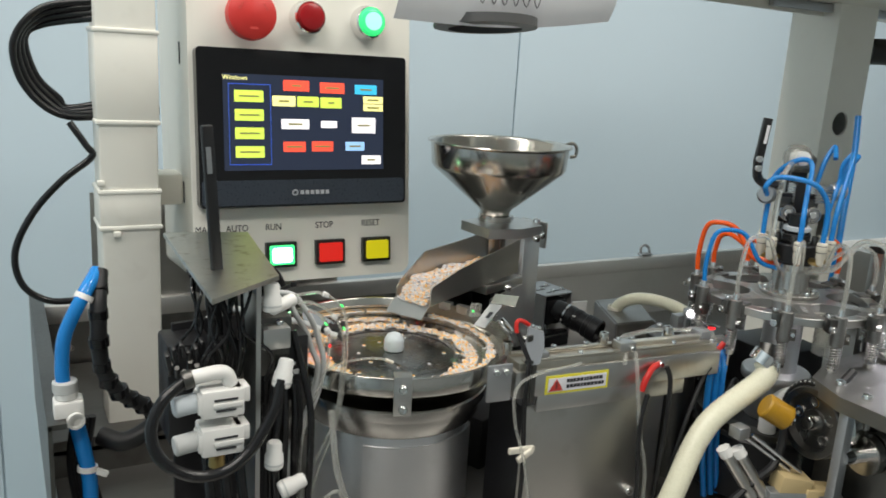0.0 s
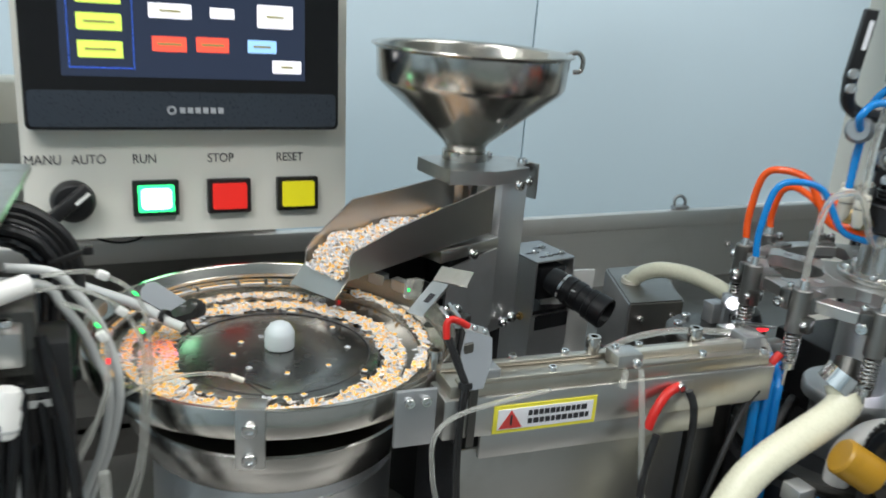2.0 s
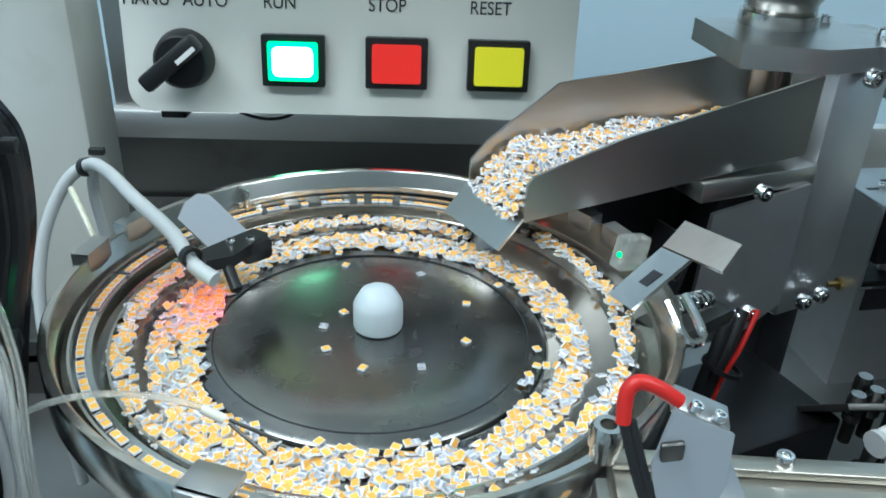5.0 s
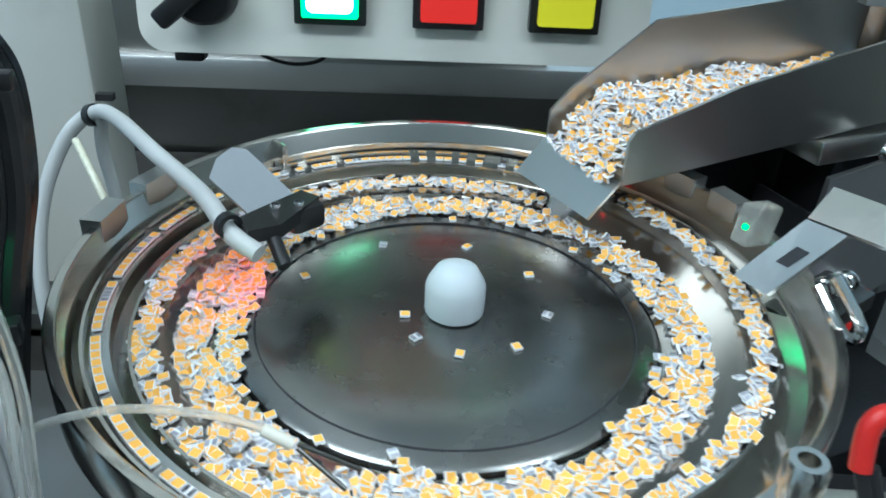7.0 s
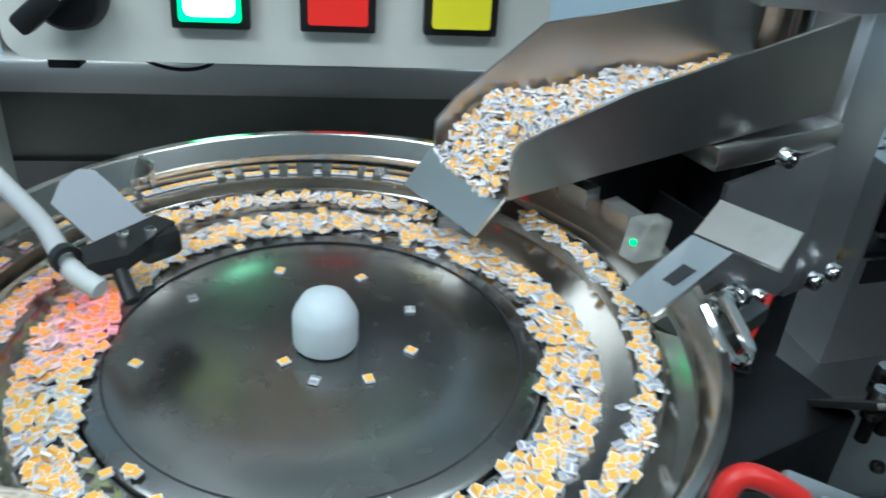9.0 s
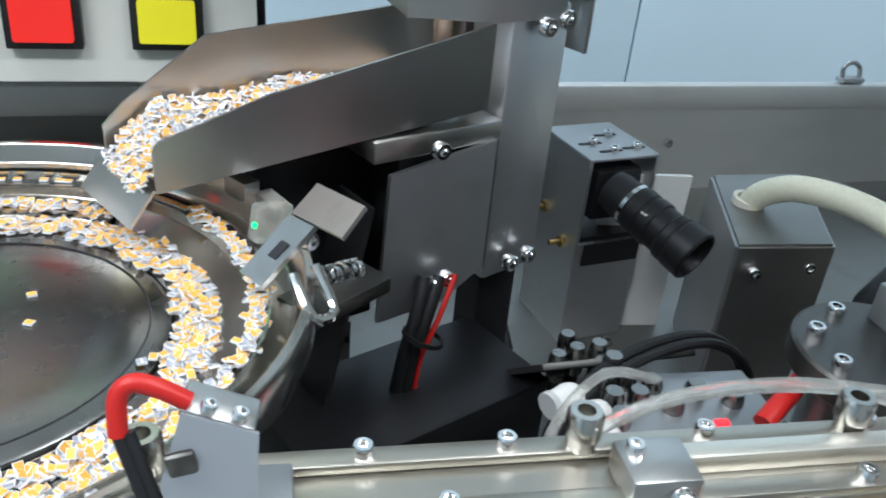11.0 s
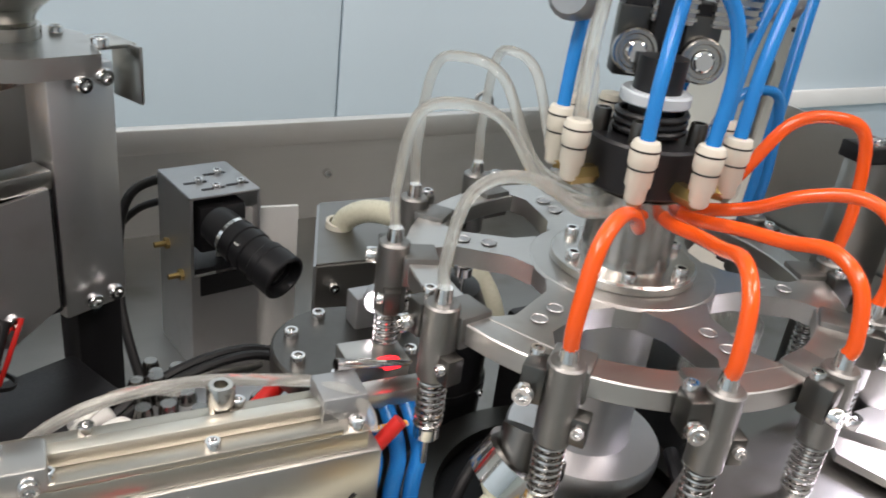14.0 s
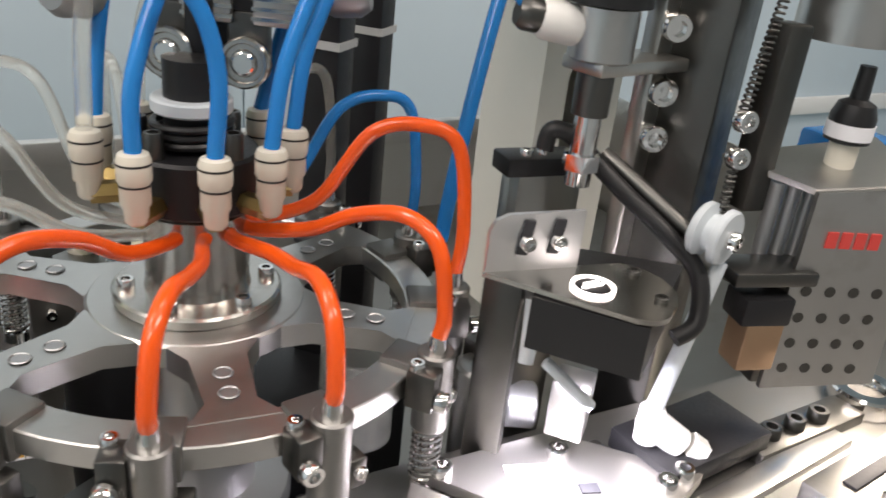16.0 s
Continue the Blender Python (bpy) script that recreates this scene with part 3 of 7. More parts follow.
part("cover_plate", cover, BARST, drive, "curved cover plate")
for a in (-60, -100):
    bolt(drive, (BX + 0.0685 * math.cos(radians(a)), BY + 0.0685 * math.sin(radians(a)), 1.03), (math.cos(radians(a)), math.sin(radians(a)), 0), 0.003)
bowl = thing("feeder_bowl", (BX, BY, 1.126), "shallow turned steel feeder bowl with a spiral rim", "feeder bowl", z=1.152)


def spiral(deg):
    """Radius and height of the spiral ledge at an angle from 60 to 570 degrees."""
    f = (deg - 60) / 510
    return 0.0752 + 0.0143 * f, 1.1425 + 0.0070 * f


part("dish", G().rev([(0.050, 1.1262), (0.078, 1.131), (0.0955, 1.1425), (0.0990, 1.1435), (0.0994, 1.1445), (0.0994, 1.1570), (0.0988, 1.1578), (0.0968, 1.1578), (0.0962, 1.1572),
                      (0.0945, 1.1480), (0.0930, 1.1465), (0.0760, 1.1415), (0.0700, 1.1395), (0.0700, 1.1390), (0.0615, 1.1388), (0.0597, 1.1384),
                      (0.0590, 1.1384)], (BX, BY, 0), n=128, full=False), POLISH, bowl, "polished bowl with a banded rim")
part("floor_disc", G().rev([(0.0590, 1.1380), (0.0584, 1.1380), (0.0578, 1.1394), (0.0565, 1.1401), (0.035, 1.1414), (0.012, 1.1424), (0.0, 1.1426)], (BX, BY, 0), n=96, full=False), DISC, bowl, "domed middle disc")
part("disc_joint", G().ringz((BX, BY, 1.14025), 0.0519, 0.0523, 0, 0.0004, 96), INK, bowl)
part("centre_cap", G().rev([(0.0080, 1.1430), (0.0082, 1.1438), (0.0082, 1.1512), (0.0077, 1.1526), (0.0058, 1.1560), (0.0032, 1.1574), (0, 1.1578)], (-0.0785, -0.1535, 0), n=36), NYLON, bowl, "white domed nylon nut")
track, NT = G(), 168
for i in range(NT + 1):
    deg = 60 + 566 * i / NT
    th, (r, z) = radians(deg), spiral(deg)
    track.v += [(BX + q * math.cos(th), BY + q * math.sin(th), h) for q, h in ((r - 0.0030, z - 0.008), (r - 0.0030, z), (r + 0.0026, z - 0.0006), (r + 0.0026, z + 0.0022), (r + 0.0034, z + 0.0022), (r + 0.0034, z - 0.008))]
    if i:
        k = len(track.v) - 12
        track.f += [(k + j, k + j + 1, k + 7 + j, k + 6 + j) for j in range(5)]
part("spiral_track", track, POLISH, bowl, "narrow spiral ledge")
wallg = G()
for i in range(41):
    th = radians(62 + 66 * i / 40)
    wallg.v += [(BX + q * math.cos(th), BY + q * math.sin(th), h) for q, h in ((0.0905, 1.147), (0.0905, 1.1525), (0.0918, 1.1525), (0.0918, 1.147))]
    if i:
        k = len(wallg.v) - 8
        wallg.f += [(k + j, k + j + 1, k + 5 + j, k + 4 + j) for j in range(3)]
part("track_fence", wallg, POLISH, bowl, "thin bright fence")
for a0, a1 in ((20, 27), (31, 38), (42, 47), (150, 158), (164, 172)):
    q = [(BX + r * math.cos(radians(a)), BY + r * math.sin(radians(a))) for r, a in ((0.0955, a0), (0.1015, a0), (0.1015, a1), (0.0955, a1))]
    part("rim_block", G().prism(q, 1.152, 1.1600), ALU, bowl)
# rim clip towards the front
ca = radians(-110)
CP = Vector((BX + 0.0998 * math.cos(ca), BY + 0.0998 * math.sin(ca), 1.1445))
cm = pose(0, 0, 0, 0, 0, -110)
part("rim_clip", G().box(CP + Vector((0.0012 * math.cos(ca), 0.0012 * math.sin(ca), 0.001)), (0.0025, 0.013, 0.030), b=0.0008, m=cm).box(CP + Vector((-0.003 * math.cos(ca), -0.003 * math.sin(ca), 0.0150)), (0.011, 0.013, 0.002), b=0.0006, m=cm), ALU, bowl, "bent metal clip on the rim")
for dz in (0.007, -0.008):
    bolt(bowl, CP + Vector((0.0025 * math.cos(ca), 0.0025 * math.sin(ca), dz)), (math.cos(ca), math.sin(ca), 0), 0.0034)
part("rim_notch_bar", G().box((BX + 0.094 * math.cos(radians(126)), BY + 0.094 * math.sin(radians(126)), 1.153), (0.010, 0.002, 0.009), b=0.0004, m=pose(0, 0, 0, 0, 0, 126)), POLISH, bowl)

# ---- loose light chips ----
CW, CD, CH = 0.0027, 0.0023, 0.0007
chip_rng = random.Random(7)


def chip_geometry(poses):
    """Bodies, phosphor faces and pads of many chips as three lists of vertices and faces."""
    out = (G(), G(), G())
    for m in poses:
        a, b, h = CW / 2, CD / 2, CH / 2
        out[0].add([(-a, -b, -h), (a, -b, -h), (a, b, -h), (-a, b, -h), (-a, -b, h), (a, -b, h), (a, b, h), (-a, b, h)],
                   [(3, 2, 1, 0), (4, 5, 6, 7), (0, 1, 5, 4), (1, 2, 6, 5), (2, 3, 7, 6), (3, 0, 4, 7)], m)
        a, b, t = CW * 0.44, CD * 0.43, h + 0.00005
        out[1].add([(-a, -b, t), (a, -b, t), (a, b, t), (-a, b, t)], [(0, 1, 2, 3)], m)
        t = -h - 0.00005
        for s in (-1, 1):
            out[2].add([(s * a * 0.25, -b, t), (s * a * 1.1, -b, t), (s * a * 1.1, b, t), (s * a * 0.25, b, t)], [(0, 1, 2, 3), (3, 2, 1, 0)], m)
    return out


def chips(name, poses, base, label):
    gs = chip_geometry(poses)
    o = solo(name, gs[0], CHIPW, base, label, "LED chips", kind="stuff", smooth=False)
    for nm, g, mt in (("phosphor_faces", gs[1], CHIPO), ("solder_pads", gs[2], CHIPD)):
        tagged(part(nm, g, mt, o, smooth=False), kind="stuff")
    return o


def tumbled(x, y, z, flat):
    r = chip_rng
    flip = 180 if r.random() < 0.27 else 0
    return pose(x, y, z, flip + r.gauss(0, flat), r.gauss(0, flat), r.uniform(0, 360))


ring = []
for k in range(1750):
    a = chip_rng.uniform(0, 360)
    inner = 0.0604 + 0.0014 * math.sin(radians(2 * a + 30)) + 0.0015 * math.sin(radians(7 * a)) + 0.0012 * math.sin(radians(13 * a))
    r = inner + (0.0712 - inner) * (chip_rng.random() ** 0.85)
    lift = abs(chip_rng.gauss(0, 0.0011))
    ring.append(tumbled(BX + r * math.cos(radians(a)), BY + r * math.sin(radians(a)), 1.1397 + lift, 6 + 9000 * lift))
for a in (20, 75, 130, 148, 152, 200, 215, 260, 305, 340):
    for k in range(3):
        r = chip_rng.uniform(0.054, 0.0600)
        q = radians(a + chip_rng.uniform(-8, 8))
        ring.append(tumbled(BX + r * math.cos(q), BY + r * math.sin(q), 1.1416, 2))
bowl_chips = chips("led_chips", ring, (BX, BY, 1.139), "heap of tiny white LED chips with orange faces lying round the bowl")
lane = []
for i in range(900):
    deg = chip_rng.uniform(60, 402)
    r, z = spiral(deg)
    r += chip_rng.gauss(-0.0006, 0.0014)
    lane.append(tumbled(BX + r * math.cos(radians(deg)), BY + r * math.sin(radians(deg)), z + 0.0006 + abs(chip_rng.gauss(0, 0.0008)), 16))
for i in range(190):
    deg = chip_rng.gauss(176, 19)
    r = 0.0605 - abs(chip_rng.gauss(0, 0.0040)) * max(0.2, 1 - abs(deg - 176) / 45)
    lane.append(tumbled(BX + r * math.cos(radians(deg)), BY + r * math.sin(radians(deg)), 1.1408 + abs(chip_rng.gauss(0, 0.0006)), 9))
track_chips = chips("led_chips", lane, (BX, BY, 1.144), "orange-faced LED chips queueing on the bowl's spiral ledge")
loose = []
for k in range(9):
    r, a = (0.012 + 0.004 * k, 40 * k + 15)
    g3 = chip_geometry([pose(BX + r * math.cos(radians(a)), BY + r * math.sin(radians(a)), 1.1430 - 0.05 * (r - 0.012), 180 if k % 3 == 1 else 0, 0, 37 * k)])
    e = thing("led_chip", (BX, BY, 1.141), "single stray LED chip on the bowl's disc", "LED chip", "stray chips")
    for nm, g, mt in zip(("chip_body", "phosphor_face", "solder_pads"), g3, (CHIPW, CHIPO, CHIPD)):
        part(nm, g, mt, e, smooth=False)
    loose.append(e)

# chips in single file on the outer turn of the ledge, each on its own way to the rail
FILE_MESH = [g.mesh(nm, mt, False) for nm, g, mt in zip(("chip_body", "phosphor_face", "solder_pads"), chip_geometry([Matrix()]), (CHIPW, CHIPO, CHIPD))]
RAIL_IN = Vector((-0.052, -0.2385, 1.1482))


def file_pose(deg, flip):
    """Where a queueing chip lies once it has come to an angle of the ledge."""
    if deg <= 622:
        r, z = spiral(deg)
        p = Vector((BX + r * math.cos(radians(deg)), BY + r * math.sin(radians(deg)), z + 0.0004))
        p += seat(BY, 1.152)
        return pose(p.x, p.y, p.z, flip, 0, deg + 90)
    r, z = spiral(622)
    a = Vector((BX + r * math.cos(radians(622)), BY + r * math.sin(radians(622)), z + 0.0004))
    go, full = (deg - 622) * 0.00155, (RAIL_IN - a).length
    p = a.lerp(RAIL_IN, min(1, go / full))
    if go > full:
        p = RAIL_IN + Vector((0.9964, -0.0846, 0)) * (go - full)
    p += seat(BY, 1.152)
    return pose(p.x, p.y, p.z, flip, 0, -7)


file_chips = []
fd = 190.0
while fd < 624:
    fd += 2.0 if chip_rng.random() < 0.86 else 3.6
    flip_ = 180 if chip_rng.random() < 0.12 else 0
    if fd < 404 and chip_rng.random() < 0.25:
        continue
    e = new("led_chip")
    e.empty_display_size = 0.002
    tagged(e, "LED chip queueing in single file on the bowl's ledge", "LED chip", "queueing chips")
    for me in FILE_MESH:
        o = new(me.name, me)
        o.parent = e
    e.matrix_world = file_pose(fd, flip_)
    file_chips.append((e, fd, flip_))

# ---- feed chute, stand and funnel ----
U = Vector((0.928, 0.372, 0.0)).normalized()
N = Vector((-U.y, U.x, 0))
P0 = Vector((-0.0267, -0.1190, 1.1720))
SL = 0.070
WD = 0.0365


def ch(u, w, h):
    return P0 + U * u + N * w + Vector((0, 0, u * SL + h))


def wall_plate(pts, t):
    """An upright sheet: points in the chute's (u, h), at side offset w."""
    w, poly = pts
    g = G()
    n = len(poly)
    vs = [ch(u, w, h) for u, h in poly] + [ch(u, w + t, h) for u, h in poly]
    fs = [tuple(range(n - 1, -1, -1)), tuple(range(n, 2 * n))] + [(i, (i + 1) % n, n + (i + 1) % n, n + i) for i in range(n)]
    return g.add(vs, fs)


chute = thing("feed_chute", (0.03, -0.08, 1.17), "folded stainless feed chute, half full of LED chips", "feed chute", z=1.19)
part("near_wall", wall_plate((0, [(0, 0), (0.135, 0), (0.135, 0.0330), (0.040, 0.0240), (0.002, 0.0162), (0, 0.0135)]), -0.0012), STEEL, chute)
part("far_wall", wall_plate((WD, [(-0.004, 0), (0.135, 0), (0.135, 0.0345), (0.034, 0.0350), (0.003, 0.0165), (-0.004, 0.010)]), 0.0012), STEEL, chute)
part("bottom", G().plate(ch(0, -0.001, -0.001), ch(0.135, -0.001, -0.001), ch(0.135, WD + 0.001, -0.001), ch(-0.004, WD + 0.001, -0.001), 0.0012), STEEL, chute)
LIP = Vector((-0.0348, -0.1205, 1.1592))
part("lip", G().plate(LIP, ch(0, -0.001, 0.0), ch(-0.004, WD + 0.001, 0.0), LIP + ch(-0.004, WD + 0.001, 0.0) - ch(0, -0.001, 0.0), 0.0011), STEEL, chute, "dull bent lip")
part("end_tab", G().box((0.1475, -0.030, 1.209), (0.0022, 0.024, 0.028), b=0.0008, m=pose(0, 0, 0, 0, 0, 22)).box((0.138, -0.024, 1.222), (0.020, 0.024, 0.002), b=0.0005, m=pose(0, 0, 0, 0, 0, 22)), STEEL, chute)
heap = []
for k in range(1750):
    u = chip_rng.uniform(-0.0065, 0.116)
    w = chip_rng.uniform(0.002, WD - 0.002)
    top = 0.0142 - 0.0045 * max(0, u - 0.045) / 0.065 + 0.0014 * math.sin(u * 120) + 0.0030 * (w / WD - 0.5)
    if u < 0.014:
        top = 0.0016 + (top - 0.0016) * max(0, (u + 0.005) / 0.019) ** 0.8
    p = ch(u, w, max(0.0008, top - abs(chip_rng.gauss(0, 0.0015))))
    heap.append(tumbled(p.x, p.y, p.z, 34))
chute_chips = chips("led_chips", heap, (0.03, -0.08, 1.175), "loose heap of white and orange LED chips in the chute")
bed = G()
nb = 12
for i in range(nb + 1):
    u = 0.002 + 0.112 * i / nb
    top = (0.0122 - 0.0045 * max(0, u - 0.045) / 0.065 + 0.0012 * math.sin(u * 120)) * (min(1, 0.12 + u / 0.017))
    bed.v += [tuple(ch(u, w, h)) for w, h in ((0.0006, 0.0), (0.0006, top - 0.001), (WD / 2, top), (WD - 0.0006, top + 0.0008), (WD - 0.0006, 0.0))]
    if i:
        k = len(bed.v) - 10
        bed.f += [(k + j, k + j + 1, k + 6 + j, k + 5 + j) for j in range(4)]
bed.f += [(0, 1, 2, 3, 4), tuple(range(len(bed.v) - 1, len(bed.v) - 6, -1))]
tagged(part("heap_core", bed, CHIPBED, chute_chips), kind="stuff")

feeder = thing("chute_feeder", (0.075, -0.06, 1.0), "small linear feeder block under the chute", "linear feeder", z=1.14)
FM = pose(0, 0, 0, 0, 0, 22)
part("top_rail", G().box(Vector((0.072, -0.062, 1.1735)), (0.062, 0.030, 0.009), b=0.001, m=FM), STEEL, feeder)
part("cover", G().prism([(-0.025, -0.036), (0.008, -0.036), (0.030, -0.024), (0.030, 0.036), (-0.022, 0.030)], -0.001, 0.001,
                        Matrix.Translation((0.076, -0.077, 1.134)) @ FM @ FRONT), BARST, feeder, "bent stainless cover")
part("core", G().box((0.079, -0.058, 1.136), (0.050, 0.024, 0.066), b=0.002, m=FM), BLACKAL, feeder)
part("back_plate", G().box((0.028, -0.060, 1.128), (0.062, 0.006, 0.096), b=0.001, m=FM), BLACK, feeder, "black side plate")
part("foot", G().box((0.066, -0.090, 1.033), (0.120, 0.060, 0.066), b=0.002, m=FM), BLACKAL, feeder, "black foot block")
part("leaf_spring", G().box((0.035, -0.085, 1.110), (0.002, 0.024, 0.090), m=pose(0, 0, 0, 0, 12, 22)), BLACK, feeder)
for p in ((0.0745, -0.0790, 1.1735), (0.059, -0.0735, 1.107), (0.078, -0.077, 1.1125), (0.083, -0.075, 1.1135)):
    bolt(feeder, (p[0] + 0.0, p[1] - 0.004, p[2]), (0.37, -0.93, 0), 0.0036)
for dx in (0, 0.006, 0.013):
    part("wire", G().tube([(0.074 + dx, -0.082, 1.116), (0.069 + dx * 0.8, -0.089, 1.100), (0.064 + dx * 0.6, -0.092, 1.080), (0.061 + dx * 0.7, -0.092, 1.05), (0.060 + dx, -0.09, 1.0)], 0.0012 if dx > 0.01 else 0.0030), REDT if dx > 0.01 else RUBBER, feeder)
part("wire_tie", G().ringz((0.0725, -0.0900, 1.090), 0.0082, 0.0094, 0, 0.002, 18, (0.3, 0.1, 0.9)), BLACK, feeder)

stand = thing("funnel_stand", (0.118, -0.047, 1.0), "upright aluminium bar carrying the chute and funnel plate", "stand", z=1.17)
CM = pose(0, 0, 0, 0, 0, 26)
part("bar", G().box((0.1175, -0.0455, 1.1615), (0.0335, 0.0230, 0.123), b=0.0012, m=CM), BARST, stand, "square milled bar")
part("lower_post", G().box((0.122, -0.030, 1.055), (0.026, 0.016, 0.11), b=0.001, m=CM), BLACKAL, stand)
part("top_plate", G().prism([(-0.040, -0.022), (-0.008, -0.034), (0.026, -0.030), (0.032, 0.012), (0.020, 0.030), (-0.036, 0.026)], 1.2185, 1.2285, Matrix.Translation((0.1005, -0.0335, 0)) @ pose(0, 0, 0, 0, 0, 10)), ALU, stand, "thick plate with cut corners")
for p in ((0.1195, -0.0590, 1.1075), (0.1300, -0.0540, 1.1085), (0.1215, -0.0595, 1.2160), (0.1310, -0.0550, 1.2180)):
    bolt(stand, (p[0], p[1] - 0.001, p[2]), (0.44, -0.90, 0), 0.0040)
bolt(stand, (0.133, -0.045, 1.2285), (0, 0, 1), 0.0040)
bolt(stand, (0.118, -0.018, 1.2285), (0, 0, 1), 0.0035)

FX, FY = 0.0945, -0.0335
fun = thing("steel_funnel", (FX, FY, 1.20), "polished stainless steel funnel with a rolled rim", "funnel", z=1.265)
part("cone", G().rev([(0.0150, 1.196), (0.0155, 1.2400), (0.0185, 1.2440), (0.066, 1.2835), (0.0690, 1.2875), (0.0705, 1.3085), (0.0735, 1.3100), (0.0742, 1.3108),
                      (0.0735, 1.3116), (0.0712, 1.3112), (0.0692, 1.3090), (0.0675, 1.2885), (0.0645, 1.2850), (0.0170, 1.2455), (0.0140, 1.2400), (0.0138, 1.196)],
                     (FX, FY, 0), n=72, full=False), POLISH, fun, "funnel body")
part("neck_ring", G().ringz((FX, FY, 1.2300), 0.0156, 0.0172, 0, 0.006), POLISH, fun)
part("hook", G().tube([(FX + 0.070, FY - 0.016, 1.310), (FX + 0.078, FY - 0.018, 1.3125), (FX + 0.0815, FY - 0.021, 1.308), (FX + 0.080, FY - 0.022, 1.300), (FX + 0.0745, FY - 0.020, 1.2985)], 0.0018), POLISH, fun, "hanging hook")

# ---- inspection camera in its housing ----
HM = pose(0, 0, 0, 0, 0, 8)
HC = Vector((0.199, 0.022, 0.0))
cambox = thing("inspection_camera", (HC.x, HC.y, 1.0), "machine camera with a black lens inside a bent steel housing", "camera")
part("side_plate", G().box(HC + HM @ Vector((-0.0210, 0, 1.070)), (0.0018, 0.050, 0.139), m=HM), BARST, cambox)
part("side_plate", G().box(HC + HM @ Vector((0.0210, 0, 1.098)), (0.0018, 0.050, 0.083), m=HM), BARST, cambox)
part("roof", G().box(HC + HM @ Vector((0, 0, 1.1400)), (0.0438, 0.050, 0.0020), b=0.0008, m=HM), ALU_G, cambox, "roof sheet with slots")
part("front_plate", G().box(HC + HM @ Vector((0, -0.024, 1.045)), (0.042, 0.0018, 0.088), m=HM), BARST, cambox)
part("shelf", G().box(HC + HM @ Vector((0, 0, 1.0925)), (0.041, 0.048, 0.003), m=HM), BLACKAL, cambox)
part("dark_slot", G().box(HC + HM @ Vector((0.002, -0.0252, 1.083)), (0.037, 0.0012, 0.013), m=HM), BLACK, cambox)
for x, y in ((-0.010, -0.004), (0.006, 0.006), (0.012, -0.014), (-0.004, -0.016)):
    part("slot", G().box(HC + HM @ Vector((x, y, 1.1411)), (0.014, 0.0022, 0.0006), m=HM), INK, cambox)
    bolt(cambox, HC + HM @ Vector((x + 0.002, y, 1.1411)), (0, 0, 1), 0.0026)
LD = Vector((0.42, -0.86, -0.26)).normalized()
LB = Vector((0.1955, -0.0130, 1.1255))
part("camera_body", G().box(LB + Vector((0.003, 0.024, -0.006)), (0.029, 0.030, 0.029), b=0.002, m=HM), BLACKAL, cambox)
lens = part("lens_barrel", G().rev([(0.0105, -0.004), (0.0115, 0.001), (0.0115, 0.014), (0.0126, 0.0145), (0.0126, 0.020), (0.0118, 0.0205), (0.0118, 0.0225), (0.0128, 0.023), (0.0128, 0.0285), (0.0120, 0.029), (0.0120, 0.036), (0.0133, 0.037), (0.0133, 0.041), (0.0128, 0.0415), (0.0128, 0.0425), (0.0136, 0.043), (0.0138, 0.0535), (0.0130, 0.0545), (0.0116, 0.0545), (0.0104, 0.0490), (0.0, 0.0480)], LB, LD, 40), BLACKAL, cambox, "ribbed black lens barrel")
part("silver_band", G().ringz(LB + LD * 0.010, 0.0112, 0.0121, 0, 0.0022, 36, LD), CHROME, lens)
part("front_glass", G().rev([(0.0085, 0), (0.006, 0.0012), (0, 0.0016)], LB + LD * 0.0490, LD, 28), GLASSBK, lens)
part("white_mark", G().box(LB + LD * 0.026 + Vector((-0.0085, -0.004, 0.0075)), (0.003, 0.004, 0.0008), m=HM), WHITEPL, lens)
for y, z in ((0.010, 1.098), (-0.012, 1.0865)):
    part("side_pin", G().cyl(HC + HM @ Vector((-0.0215, y, z)), HC + HM @ Vector((-0.031, y, z)), 0.0018, n=10).cyl(HC + HM @ Vector((-0.0215, y, z)), HC + HM @ Vector((-0.0245, y, z)), 0.0036, n=6), BRASS, cambox)
part("cable", G().tube([(0.180, 0.045, 1.135), (0.160, 0.05, 1.125), (0.150, 0.045, 1.10), (0.145, 0.02, 1.06), (0.150, -0.01, 1.02)], 0.0030), RUBBER, cambox)
part("cable", G().tube([(0.180, 0.045, 1.120), (0.162, 0.055, 1.110), (0.148, 0.055, 1.09), (0.140, 0.03, 1.05), (0.138, 0.0, 1.01)], 0.0024), RUBBER, cambox)

# ---- sloping guard box and milky hose ----
guard = thing("guard_box", (0.272, -0.03, 1.0), "folded stainless guard box with a hose on top", "guard", z=1.11)
# same folded sheet, but the top's dark reflection is put into a darker steel
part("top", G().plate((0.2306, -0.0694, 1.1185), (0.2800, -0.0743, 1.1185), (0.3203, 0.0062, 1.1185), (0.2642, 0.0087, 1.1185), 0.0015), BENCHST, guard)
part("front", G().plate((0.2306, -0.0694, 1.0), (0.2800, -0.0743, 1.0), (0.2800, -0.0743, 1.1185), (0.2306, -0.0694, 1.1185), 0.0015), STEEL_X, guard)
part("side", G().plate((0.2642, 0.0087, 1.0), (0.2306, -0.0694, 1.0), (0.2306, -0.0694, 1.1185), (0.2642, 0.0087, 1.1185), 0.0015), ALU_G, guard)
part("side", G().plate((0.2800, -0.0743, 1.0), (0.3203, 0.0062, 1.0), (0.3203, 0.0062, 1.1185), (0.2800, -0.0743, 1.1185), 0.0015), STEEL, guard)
for x, z in ((0.240, 1.106), (0.271, 1.107)):
    bolt(guard, (x, -0.0725, z), (-0.1, -0.99, 0), 0.003)
